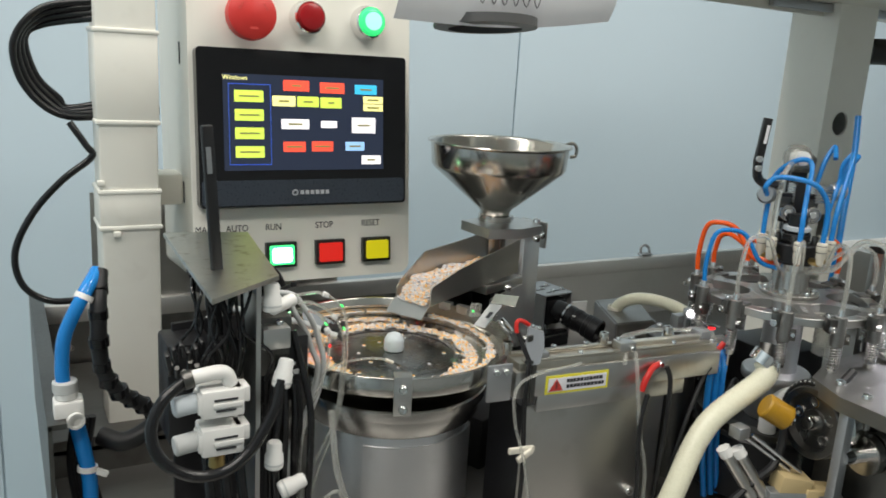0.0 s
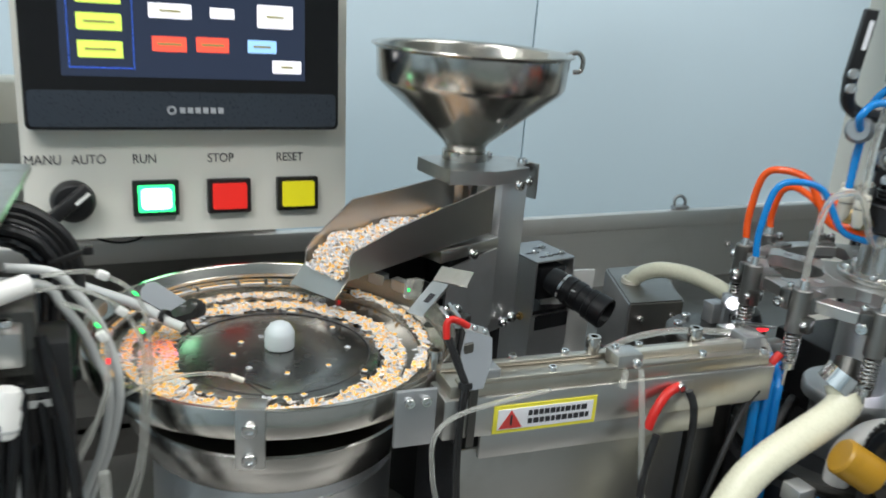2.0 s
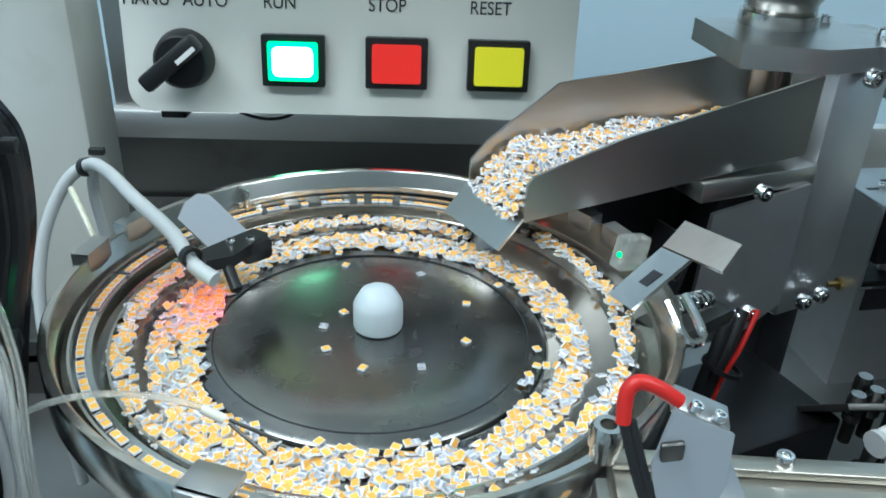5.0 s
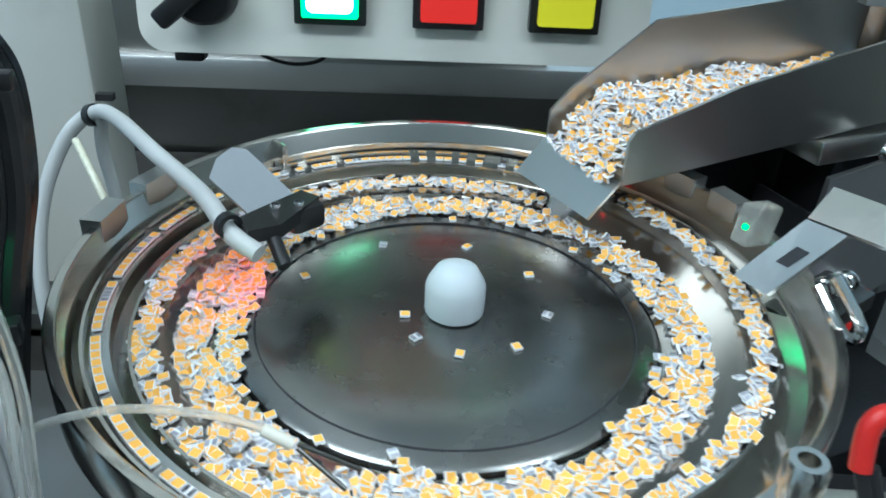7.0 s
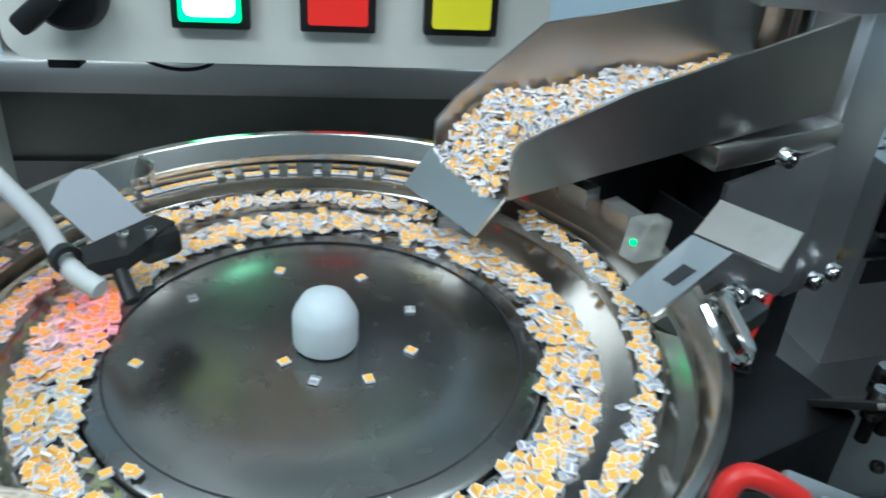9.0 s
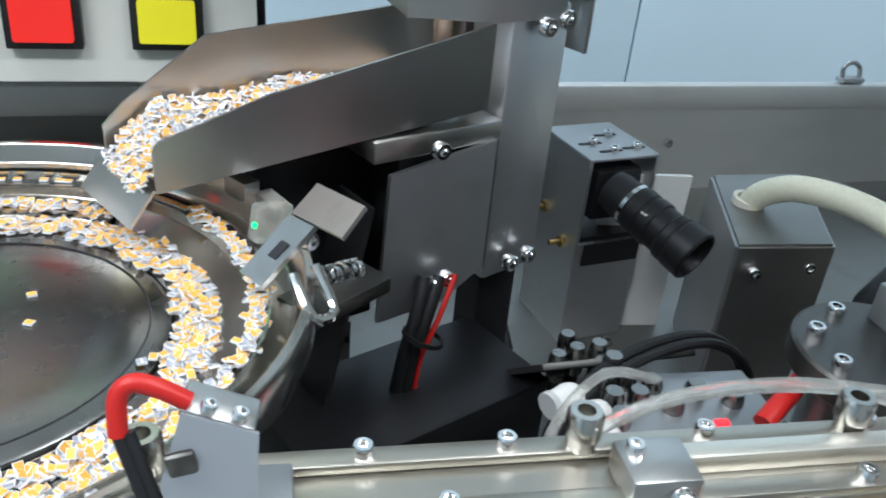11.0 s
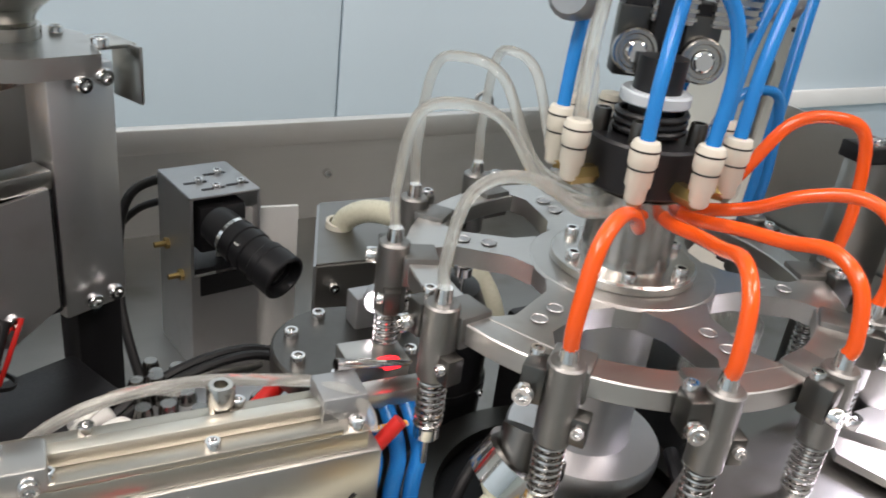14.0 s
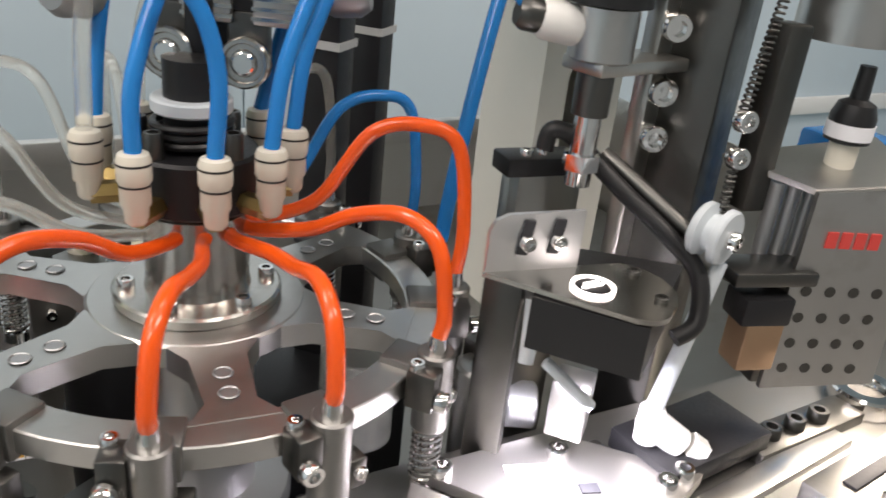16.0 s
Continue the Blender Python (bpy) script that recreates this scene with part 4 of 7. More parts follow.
part("rear_panel", G().box((0.225, 0.012, 1.06), (0.050, 0.003, 0.12), m=pose(0, 0, 0, 0, 0, -8)), WHITEPL, guard, "pale sheet behind the box")
hose = thing("milky_hose", (0.262, -0.03, 1.114), "milky yellowish vacuum hose arching off the guard box", "hose", z=1.13)
part("hose", G().tube([(0.262, -0.030, 1.114), (0.264, -0.036, 1.128), (0.272, -0.055, 1.1395), (0.285, -0.085, 1.142), (0.295, -0.115, 1.135), (0.300, -0.135, 1.122), (0.300, -0.15, 1.10)], 0.0068, 18), HOSE, hose)
part("collar", G().ringz((0.262, -0.030, 1.1195), 0.0066, 0.0086, 0, 0.004, 24, (0.05, -0.1, 1)), CREAMPL, hose)

# ---- linear rail ----
RA, RB = Vector((-0.052, -0.2385, 0)), Vector((0.166, -0.2570, 0))
RU = (RB - RA).normalized()
RN = Vector((-RU.y, RU.x, 0))
RM = Matrix.Rotation(math.atan2(RU.y, RU.x), 4, "Z")


def rl(u, w, z):
    return RA + RU * u + RN * w + Vector((0, 0, z))


def rbox(u0, u1, w0, w1, z0, z1, b=0.0006):
    return G().box(rl((u0 + u1) / 2, (w0 + w1) / 2, (z0 + z1) / 2), (u1 - u0, w1 - w0, z1 - z0), b=b, m=RM)


RLEN = (RB - RA).length
rail = thing("linear_rail", (0.06, -0.245, 1.0), "long milled linear feed rail with cover strips", "feed rail")
part("base_bar", rbox(0.027, RLEN + 0.004, -0.0165, 0.0050, 1.1235, 1.1450, 0.0012), ALU, rail, "aluminium side bar")
part("bar_skirt", rbox(0.048, RLEN - 0.030, -0.0150, -0.0120, 1.1100, 1.1242, 0.0006), ALU, rail)
part("bar_foot", rbox(0.060, 0.150, 0.0010, 0.0045, 0.995, 1.1240, 0.001), BLACKAL, rail)
part("rail_body", rbox(0.030, RLEN, -0.0150, 0.0055, 1.1450, 1.1515), RAILM, rail)
part("front_strip", rbox(0.034, RLEN - 0.008, -0.0148, -0.0095, 1.1515, 1.1535, 0.0004), RAILM, rail)
part("rear_strip", rbox(0.125, RLEN - 0.012, -0.0062, -0.0014, 1.1515, 1.1562, 0.0004), STRIPM, rail, "bright raised strip")
part("back_block", rbox(0.030, RLEN - 0.004, 0.0000, 0.0053, 1.1515, 1.1540, 0.0006), RAILM, rail)
for u in (0.07, 0.10, 0.145, 0.185):
    bolt(rail, rl(u, 0.0034, 1.1540), (0, 0, 1), 0.0022)
for u in (0.085, 0.135, 0.175):
    bolt(rail, rl(u, -0.0120, 1.1535), (0, 0, 1), 0.0022)
for u in (0.028, 0.116, 0.180):
    part("cap_stud", G().rev([(0.0034, 0), (0.0034, 0.003), (0.0040, 0.0034), (0.0040, 0.0085), (0.0034, 0.0095), (0.0020, 0.0095), (0.0018, 0.006), (0, 0.006)], rl(u, 0.0025, 1.1535), n=18), POLISH, rail)
for u in (0.128,):
    part("hold_clamp", rbox(u - 0.0075, u + 0.0075, -0.0150, -0.002, 1.1515, 1.1590, 0.001), ALU, rail, "small clamp block")
    bolt(rail, rl(u - 0.004, -0.006, 1.1590), (0, 0, 1), 0.0020)
    bolt(rail, rl(u + 0.003, -0.0151, 1.1550), (0, -1, 0), 0.0026)
    part("clear_stub", G().cyl(rl(u - 0.002, -0.015, 1.151), rl(u - 0.006, -0.020, 1.144), 0.0018, n=12), CLEART, rail)
for u in (0.012, 0.050):
    part("end_bracket", rbox(u - 0.010, u + 0.010, -0.0195, -0.0168, 1.1250, 1.1540, 0.0008) if u < 0.03 else rbox(u - 0.006, u + 0.006, -0.014, -0.002, 1.1515, 1.158, 0.0008), ALU_G, rail)
bolt(rail, rl(0.008, -0.0196, 1.149), -RN, 0.0026)
bolt(rail, rl(0.016, -0.0196, 1.149), -RN, 0.0026)
bolt(rail, rl(RLEN - 0.003, -0.012, 1.1515), (0, 0, 1), 0.0026)
tag = part("warning_tag", rbox(0.053, 0.110, -0.0171, -0.0166, 1.1245, 1.1395, 0), YELTAG, rail, "yellow-edged warning sticker")
part("tag_face", rbox(0.0552, 0.1078, -0.0175, -0.0167, 1.1265, 1.1375, 0), TAGPAPER, tag)
tri0 = [(0.0560, 1.1272), (0.0685, 1.1272), (0.0622, 1.1370)]
part("red_triangle", G().add([tuple(rl(u, w, z)) for w in (-0.0178, -0.0170) for u, z in tri0], [(0, 1, 2), (5, 4, 3), (0, 3, 4, 1), (1, 4, 5, 2), (2, 5, 3, 0)]), INKR, tag)
part("triangle_mark", rbox(0.0617, 0.0627, -0.0181, -0.0176, 1.1290, 1.1345, 0), INK, tag)
bars_rng = random.Random(3)
for zz in (1.1345, 1.1300):
    u = 0.0715
    while u < 0.1045:
        w = bars_rng.uniform(0.0018, 0.0030)
        part("print_bar", rbox(u, u + w, -0.0178, -0.0174, zz - 0.0014, zz + 0.0014, 0), INK, tag)
        u += w + 0.0007
# end nozzle block
part("end_block", rbox(RLEN - 0.012, RLEN + 0.002, -0.008, 0.006, 1.1460, 1.1590, 0.001), ALU_G, rail)
part("clear_elbow", G().tube([rl(RLEN - 0.010, 0.001, 1.157), rl(RLEN - 0.004, -0.004, 1.1585), rl(RLEN + 0.001, -0.009, 1.154), rl(RLEN + 0.002, -0.012, 1.149)], 0.0020, 12), CLEART, rail)
part("needle", G().cyl(rl(RLEN - 0.004, 0.006, 1.161), rl(RLEN + 0.022, 0.008, 1.156), 0.0020, 0.0008, 12), CHROME, rail)
part("glow_lamp", G().box(rl(RLEN + 0.017, 0.012, 1.1540), (0.006, 0.004, 0.003), b=0.0008), REDLED, rail, "small red sensor light")
part("clear_air_tube", G().tube([rl(0.118, 0.024, 1.128), rl(0.135, 0.022, 1.143), rl(0.152, 0.020, 1.151), rl(0.175, 0.016, 1.1555), rl(0.198, 0.010, 1.1560), rl(RLEN - 0.006, 0.003, 1.157)], 0.0019, 12), CLEART, rail, "arched clear air tube")
cover = thing("rail_cover", (0.058, -0.235, 1.0), "plain brushed stainless cover below the rail", "cover")
part("front_sheet", G().box((0.059, -0.2515, 1.0575), (0.145, 0.0015, 0.113), b=0.0004), STEEL_X, cover)
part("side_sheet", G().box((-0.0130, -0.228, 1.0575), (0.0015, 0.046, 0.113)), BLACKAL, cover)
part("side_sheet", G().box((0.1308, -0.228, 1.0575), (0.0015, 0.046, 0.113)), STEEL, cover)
for x, z in ((0.031, 1.015), (0.102, 1.020)):
    bolt(cover, (x, -0.2523, z), (0, -1, 0), 0.0042)
# bent bracket with red sleeve by the bowl outlet
br = thing("sensor_bracket", (-0.012, -0.256, 1.12), "bent grey bracket with a red-sleeved cable", "bracket", z=1.165)
part("arm", G().plate((-0.0162, -0.2616, 1.1497), (-0.0090, -0.2619, 1.1500), (-0.0037, -0.2584, 1.1617), (-0.0194, -0.2565, 1.1649), 0.0014), GREYPL, br)
part("arm", G().plate((-0.0194, -0.2565, 1.1649), (-0.0037, -0.2584, 1.1617), (-0.0028, -0.2550, 1.1725), (-0.0153, -0.2528, 1.1770), 0.0014), GREYPL, br)
part("foot", G().plate((-0.0150, -0.2610, 1.1190), (-0.0110, -0.2610, 1.1190), (-0.0110, -0.2610, 1.1500), (-0.0150, -0.2610, 1.1500), 0.0014), DARKST, br)
part("head", G().box((-0.0090, -0.2510, 1.1752), (0.013, 0.007, 0.0022), b=0.0006, m=pose(0, 0, 0, 10, 20, -10)), ALU, br)
for p in ((-0.0110, -0.2530, 1.1768), (-0.0060, -0.2538, 1.1750)):
    bolt(br, p, (0.3, -0.1, 0.95), 0.0015)
part("dark_inset", G().box((-0.0155, -0.2570, 1.1680), (0.0050, 0.0016, 0.0085), b=0.0006, m=pose(0, 0, 0, 12, -8, 0)), DARKST, br)
part("red_sleeve", G().tube([(-0.0140, -0.2520, 1.1780), (-0.0187, -0.2514, 1.1810), (-0.0227, -0.2508, 1.1820), (-0.0251, -0.2514, 1.1797), (-0.0255, -0.2534, 1.1735)], 0.0017, 12), REDT, br, "red shrink sleeve")
for k in range(2):
    o = 0.0016 * k
    part("cable", G().tube([(-0.0255 + o, -0.2534, 1.1740), (-0.0222 + o, -0.2575, 1.1633), (-0.0186 + o, -0.2612, 1.1527), (-0.0202 + o, -0.2634, 1.1440), (-0.0210 + o, -0.264, 1.115), (-0.0170 + o, -0.263, 1.06), (-0.016, -0.26, 1.0)], 0.0012, 10), RUBBER, br)
part("tie", G().ringz((-0.0178, -0.2615, 1.1510), 0.0024, 0.0034, 0, 0.0026, 14, (0.1, 0.3, 1)), BLACK, br)
part("beige_tie", G().box((-0.0225, -0.268, 1.085), (0.024, 0.0035, 0.005), b=0.001, m=pose(0, 0, 0, 0, 6, 4)).box((-0.0205, -0.270, 1.081), (0.015, 0.0035, 0.005), b=0.001, m=pose(0, 0, 0, 0, -25, 4)), CREAMPL, br, "beige paper tie")

# ---- reflector and fibre sensor on the bowl's rim ----
rf = thing("reflector_bracket", (0.020, -0.150, 1.13), "bright bent reflector plate with a clip on the bowl's rim", "bracket")
part("upright", G().plate((0.0190, -0.1540, 1.1738), (0.0047, -0.1520, 1.1548), (0.0100, -0.1620, 1.1552), (0.0245, -0.1650, 1.1752), 0.0016), ALU, rf, "bent leg with a slot")
part("slot", G().plate((0.0150, -0.1590, 1.1690), (0.0110, -0.1580, 1.1637), (0.0128, -0.1610, 1.1638), (0.0168, -0.1622, 1.1691), -0.0008), INK, rf)
part("top_plate", G().plate((0.0190, -0.1540, 1.1738), (0.0300, -0.1760, 1.1770), (0.0370, -0.1700, 1.1830), (0.0270, -0.1480, 1.1800), 0.0014), ALU, rf, "bright tilted plate")
part("block", G().box((0.0135, -0.1380, 1.1640), (0.012, 0.006, 0.012), b=0.001, m=pose(0, 0, 0, 0, 10, 30)), CLEART, rf)
part("u_clip", G().tube([(0.017, -0.1700, 1.1640), (0.0215, -0.1800, 1.1560), (0.0275, -0.1770, 1.1560), (0.0235, -0.1660, 1.1640)], 0.0016, 8, 3), CHROME, rf)
part("spring", G().coil((0.0245, -0.160, 1.1560), (0.0400, -0.148, 1.1520), 0.0028, 0.0007, 6), CHROME, rf)
part("arm", G().box((0.032, -0.150, 1.1440), (0.034, 0.016, 0.006), b=0.001, m=pose(0, 0, 0, 0, 0, 35)), DARKST, rf)
part("red_lamp", G().rev([(0.0008, 0), (0.0006, 0.0006), (0, 0.0008)], (-0.0255, -0.0890, 1.1530), (0, -0.3, 1), 12), REDLED, bowl, "small red sensor light")
bolt(rf, (0.0225, -0.1535, 1.1655), (0.5, -0.8, 0.2), 0.0028)
part("green_lamp", G().box((0.0085, -0.1420, 1.1650), (0.0010, 0.0016, 0.0016), b=0.0003, m=pose(0, 0, 0, 0, 10, 30)), GRNLED, rf, "small green sensor light")
rf.location.x -= 0.006

fs = thing("fibre_sensor", (-0.140, -0.125, 1.15), "black fibre sensor head on a grey cable over the bowl", "sensor")
part("head", G().prism([(-0.1370, -0.1462), (-0.1220, -0.1290), (-0.1165, -0.1325), (-0.1250, -0.1490), (-0.1330, -0.1530)][::-1], 1.1650, 1.1690), BLACK, fs)
part("head_end", G().box((-0.1215, -0.1350, 1.1648), (0.011, 0.010, 0.008), b=0.002, m=pose(0, 0, 0, 0, 0, 40)), BLACK, fs)
bolt(fs, (-0.1215, -0.1378, 1.1685), (0, 0, 1), 0.0014)
bolt(fs, (-0.1275, -0.1405, 1.1690), (0, 0, 1), 0.0014)
part("tip", G().cyl((-0.1275, -0.1480, 1.1650), (-0.1236, -0.1545, 1.1592), 0.0020, n=14, ch=0.0004), BLACK, fs)
part("tie", G().ringz((-0.1385, -0.1500, 1.1690), 0.0022, 0.0036, -0.001, 0.0015, 14, (0.6, -0.75, 0)), BLACK, fs)
part("cable", G().tube([(-0.1300, -0.1560, 1.1640), (-0.1382, -0.1500, 1.1668), (-0.1480, -0.1340, 1.1690), (-0.1690, -0.1060, 1.1695), (-0.1880, -0.0780, 1.1680), (-0.2000, -0.0640, 1.1640), (-0.2110, -0.0640, 1.1550), (-0.2195, -0.0720, 1.1360), (-0.2220, -0.0820, 1.1130), (-0.2190, -0.0920, 1.0860), (-0.2150, -0.095, 1.02)], 0.0026, 14), GREYCAB, fs, "grey round cable")
part("cable", G().tube([(-0.1980, -0.0640, 1.1630), (-0.2010, -0.0600, 1.1480), (-0.1990, -0.0600, 1.1180), (-0.1970, -0.0620, 1.02)], 0.0024, 12), GREYCAB, fs)
part("cable_tie", G().ringz((-0.2000, -0.0635, 1.1630), 0.0026, 0.0040, 0, 0.003, 14, (-0.8, 0.5, -0.3)).box((-0.1970, -0.0600, 1.1685), (0.006, 0.003, 0.0024)), BLACK, fs)
flap = [(-0.1478, -0.1266, 1.1709), (-0.1466, -0.1208, 1.1742), (-0.1428, -0.1169, 1.1761), (-0.1387, -0.1168, 1.1756), (-0.1349, -0.1195, 1.1735), (-0.1208, -0.1308, 1.1654), (-0.1346, -0.1364, 1.1637)]
part("plate", G().add(flap + [(px_ - 0.0001, py_ + 0.0006, pz_ - 0.0012) for px_, py_, pz_ in flap], [tuple(range(7)), tuple(range(13, 6, -1))] + [(k, 7 + k, 7 + (k + 1) % 7, (k + 1) % 7) for k in range(7)]), GREYPL, fs, "grey rounded plate")
part("green_tube", G().tube([(-0.2060, -0.0700, 1.1560), (-0.1960, -0.0850, 1.1490), (-0.1880, -0.0960, 1.1400), (-0.1840, -0.102, 1.132)], 0.0013, 8), HOSE, fs)
part("rim_lamp", G().box((BX + 0.1055 * math.cos(radians(196)), BY + 0.1055 * math.sin(radians(196)), 1.158), (0.003, 0.006, 0.006), b=0.0008, m=pose(0, 0, 0, 0, 0, 196)), BLACK, fs)
sp = bpy.data.lights.new("sensor_spot", "SPOT")
sp.energy, sp.color, sp.spot_size, sp.shadow_soft_size = 0.022, (1.0, 0.03, 0.06), radians(95), 0.002
so = new("sensor_spot", sp)
so.matrix_world = look((-0.1270, -0.1460, 1.1570), (-0.1440, -0.1440, 1.143))
for eye_, aim_, w_ in (((-0.2010, -0.1900, 1.1700), (-0.1700, -0.1550, 1.1480), 0.030), ((0.0030, -0.1420, 1.1690), (-0.0050, -0.1560, 1.1500), 0.0008)):
    gl = bpy.data.lights.new("green_sensor_spot", "SPOT")
    gl.energy, gl.color, gl.spot_size, gl.shadow_soft_size = w_, (0.03, 1.0, 0.30), radians(80), 0.002
    new("green_sensor_spot", gl).matrix_world = look(Vector(eye_) + seat(eye_[1], eye_[2]), Vector(aim_) + seat(aim_[1], aim_[2]))
# small air tube over the bowl
at = thing("air_tube", (-0.175, -0.20, 1.14), "thin clear air tube ending in a needle over the bowl", "air tube")
part("tube", G().tube([(-0.190, -0.215, 1.110), (-0.180, -0.216, 1.136), (-0.166, -0.217, 1.1520), (-0.148, -0.219, 1.1600), (-0.130, -0.222, 1.1620), (-0.118, -0.224, 1.1600)], 0.0009, 10), CLEART, at)
part("joint", G().cyl((-0.119, -0.224, 1.1602), (-0.1135, -0.225, 1.1575), 0.0013, n=12), CREAMPL, at)
part("needle", G().cyl((-0.1125, -0.225, 1.1575), (-0.1010, -0.2250, 1.1510), 0.0005, n=8).cyl((-0.1125, -0.2255, 1.1570), (-0.1035, -0.2290, 1.1500), 0.0005, n=8), DARKST, at)
for k, pts in enumerate(([(-0.175, -0.256, 1.140), (-0.172, -0.262, 1.10), (-0.160, -0.262, 1.06), (-0.150, -0.262, 1.0)],
                         [(0.020, -0.268, 1.150), (-0.035, -0.272, 1.145), (-0.042, -0.275, 1.12), (-0.030, -0.276, 1.08), (-0.020, -0.276, 1.03), (-0.018, -0.275, 1.0)],
                         [(-0.215, -0.262, 1.06), (-0.190, -0.262, 1.075), (-0.172, -0.262, 1.085), (-0.166, -0.262, 1.06), (-0.165, -0.262, 1.0)])):
    solo("air_tube", G().tube(pts, 0.0022 if k == 0 else 0.0012, 10), CLEART, pts[-1], "clear air tube hanging in front of the feeder", "air tube")

# ---- rotary pick turret ----
TCX, TCY, RH = 0.2705, -0.2555, 0.0815
turret = thing("pick_turret", (TCX, TCY, 1.168), "star-shaped aluminium turret with twelve sprung pick heads and tubes", "turret", z=1.185)
part("outer_ring", G().rev([(0.0660, 1.1714), (0.0664, 1.1710), (0.0766, 1.1710), (0.0770, 1.1714), (0.0770, 1.1776), (0.0766, 1.1780), (0.0664, 1.1780), (0.0660, 1.1776), (0.0660, 1.1714)], (TCX, TCY, 0), n=96, full=False), ALU, turret, "milled outer ring")
for k in range(6):
    sm = Matrix.Translation((TCX, TCY, 0)) @ pose(0, 0, 0, 0, 0, 263 + 60 * k)
    part("spoke", G().prism([(0.031, -0.0130), (0.039, -0.0080), (0.060, -0.0066), (0.068, -0.0120), (0.068, 0.0120), (0.060, 0.0066), (0.039, 0.0080), (0.031, 0.0130)], 1.1709, 1.1783, sm), ALU, turret)
part("inner_disc", G().rev([(0.0, 1.1706), (0.0325, 1.1706), (0.0335, 1.1714), (0.0335, 1.1778), (0.0325, 1.1786), (0.0, 1.1786)], (TCX, TCY, 0), n=64), ALU, turret)
part("hub_flange", G().rev([(0.0250, 1.1786), (0.0256, 1.1792), (0.0256, 1.1818), (0.0248, 1.1825), (0.0, 1.1825)], (TCX, TCY, 0), n=56), TURNED, turret)
part("hub", G().rev([(0.0162, 1.1825), (0.0156, 1.1850), (0.0156, 1.2078), (0.0150, 1.2085), (0.0, 1.2085)], (TCX, TCY, 0), n=48), TURNED, turret)
for k in range(6):
    a = radians(293 + 60 * k)
    bolt(turret, (TCX + 0.0212 * math.cos(a), TCY + 0.0212 * math.sin(a), 1.1825), (0, 0, 1), 0.0026)
    for rr in (0.0475, 0.0570):
        a = radians(263 + 60 * k)
        part("hole", G().rev([(0.0029, 0.0003), (0.0026, 0.0006), (0.0023, 0.0003), (0.0, 0.0002)], (TCX + rr * math.cos(a), TCY + rr * math.sin(a), 1.1784), n=16), ALU_G, turret)
KIND = {218: "o", 248: "o", 278: "o", 308: "o", 338: "o", 8: "b"}
PEAK = {218: 1.221, 248: 1.214, 278: 1.213, 308: 1.220, 338: 1.236, 8: 1.236, 158: 1.233, 188: 1.222, 128: 1.240}
for k in range(12):
    deg = (8 + 30 * k) % 360
    a = radians(deg)
    er = Vector((math.cos(a), math.sin(a), 0))
    et = Vector((-er.y, er.x, 0))
    c = Vector((TCX, TCY, 0)) + er * RH
    m = pose(0, 0, 0, 0, 0, deg)
    hd = part("pick_head", G().cyl(c + Vector((0, 0, 1.1575)), c + Vector((0, 0, 1.1835)), 0.0055, n=20, ch=0.0006)
              .box(c - er * 0.009 + Vector((0, 0, 1.1745)), (0.012, 0.0125, 0.011), b=0.0008, m=m), BENCHST, turret)
    part("clamp", G().box(c - et * 0.0078 + Vector((0, 0, 1.1755)), (0.009, 0.007, 0.012), b=0.001, m=m), DARKST, hd)
    bolt(hd, c - et * 0.009 + er * 0.005 + Vector((0, 0, 1.1735)), er, 0.0030)
    bolt(hd, c - et * 0.009 - er * 0.002 + Vector((0, 0, 1.1815)), (0, 0, 1), 0.0022)
    part("needle_rod", G().cyl(c + Vector((0, 0, 1.1350)), c + Vector((0, 0, 1.1580)), 0.0022, n=12).cyl(c + Vector((0, 0, 1.1350)), c + Vector((0, 0, 1.1390)), 0.0042, n=14).cyl(c + Vector((0, 0, 1.1240)), c + Vector((0, 0, 1.1352)), 0.0012, n=10), CHROME, hd)
    part("spring", G().coil(c + Vector((0, 0, 1.1392)), c + Vector((0, 0, 1.1575)), 0.0042, 0.0006, 8), TURNED, hd)
    part("side_lug", G().box(c + et * 0.0070 + Vector((0, 0, 1.1640)), (0.006, 0.005, 0.009), b=0.0006, m=m), DARKST, hd)
    bolt(hd, c + et * 0.0070 + er * 0.003 + Vector((0, 0, 1.1650)), er, 0.0019)
    part("barb", G().cyl(c + Vector((0, 0, 1.1835)), c + Vector((0, 0, 1.1885)), 0.0030, 0.0024, 12), CHROME, hd)
    kd = KIND.get(deg, "c")
    pk = PEAK.get(deg, 1.238)
    hub = Vector((TCX, TCY, 0)) + (er * math.cos(0.25) + et * math.sin(0.25)) * 0.0166
    rr = {"o": 0.0023, "b": 0.0020, "c": 0.0019}[kd]
    part("tube", G().tube([c + Vector((0, 0, 1.1870)), c + er * 0.001 + Vector((0, 0, 1.196 + (pk - 1.22) * 0.5)), c - er * 0.003 + et * 0.001 + Vector((0, 0, pk - 0.006)), c - er * 0.014 + et * 0.003 + Vector((0, 0, pk)),
                           c - er * 0.030 + et * 0.005 + Vector((0, 0, pk - 0.004)), c - er * 0.045 + et * 0.006 + Vector((0, 0, 1.2060 + (pk - 1.21) * 0.15)), hub + er * 0.004 + Vector((0, 0, 1.2035)), hub - er * 0.002 + Vector((0, 0, 1.2035))], rr, 12),
         {"o": ORANGET, "b": BLUET, "c": CLEART}[kd], hd, {"o": "orange tube", "b": "blue tube", "c": "clear tube"}[kd])

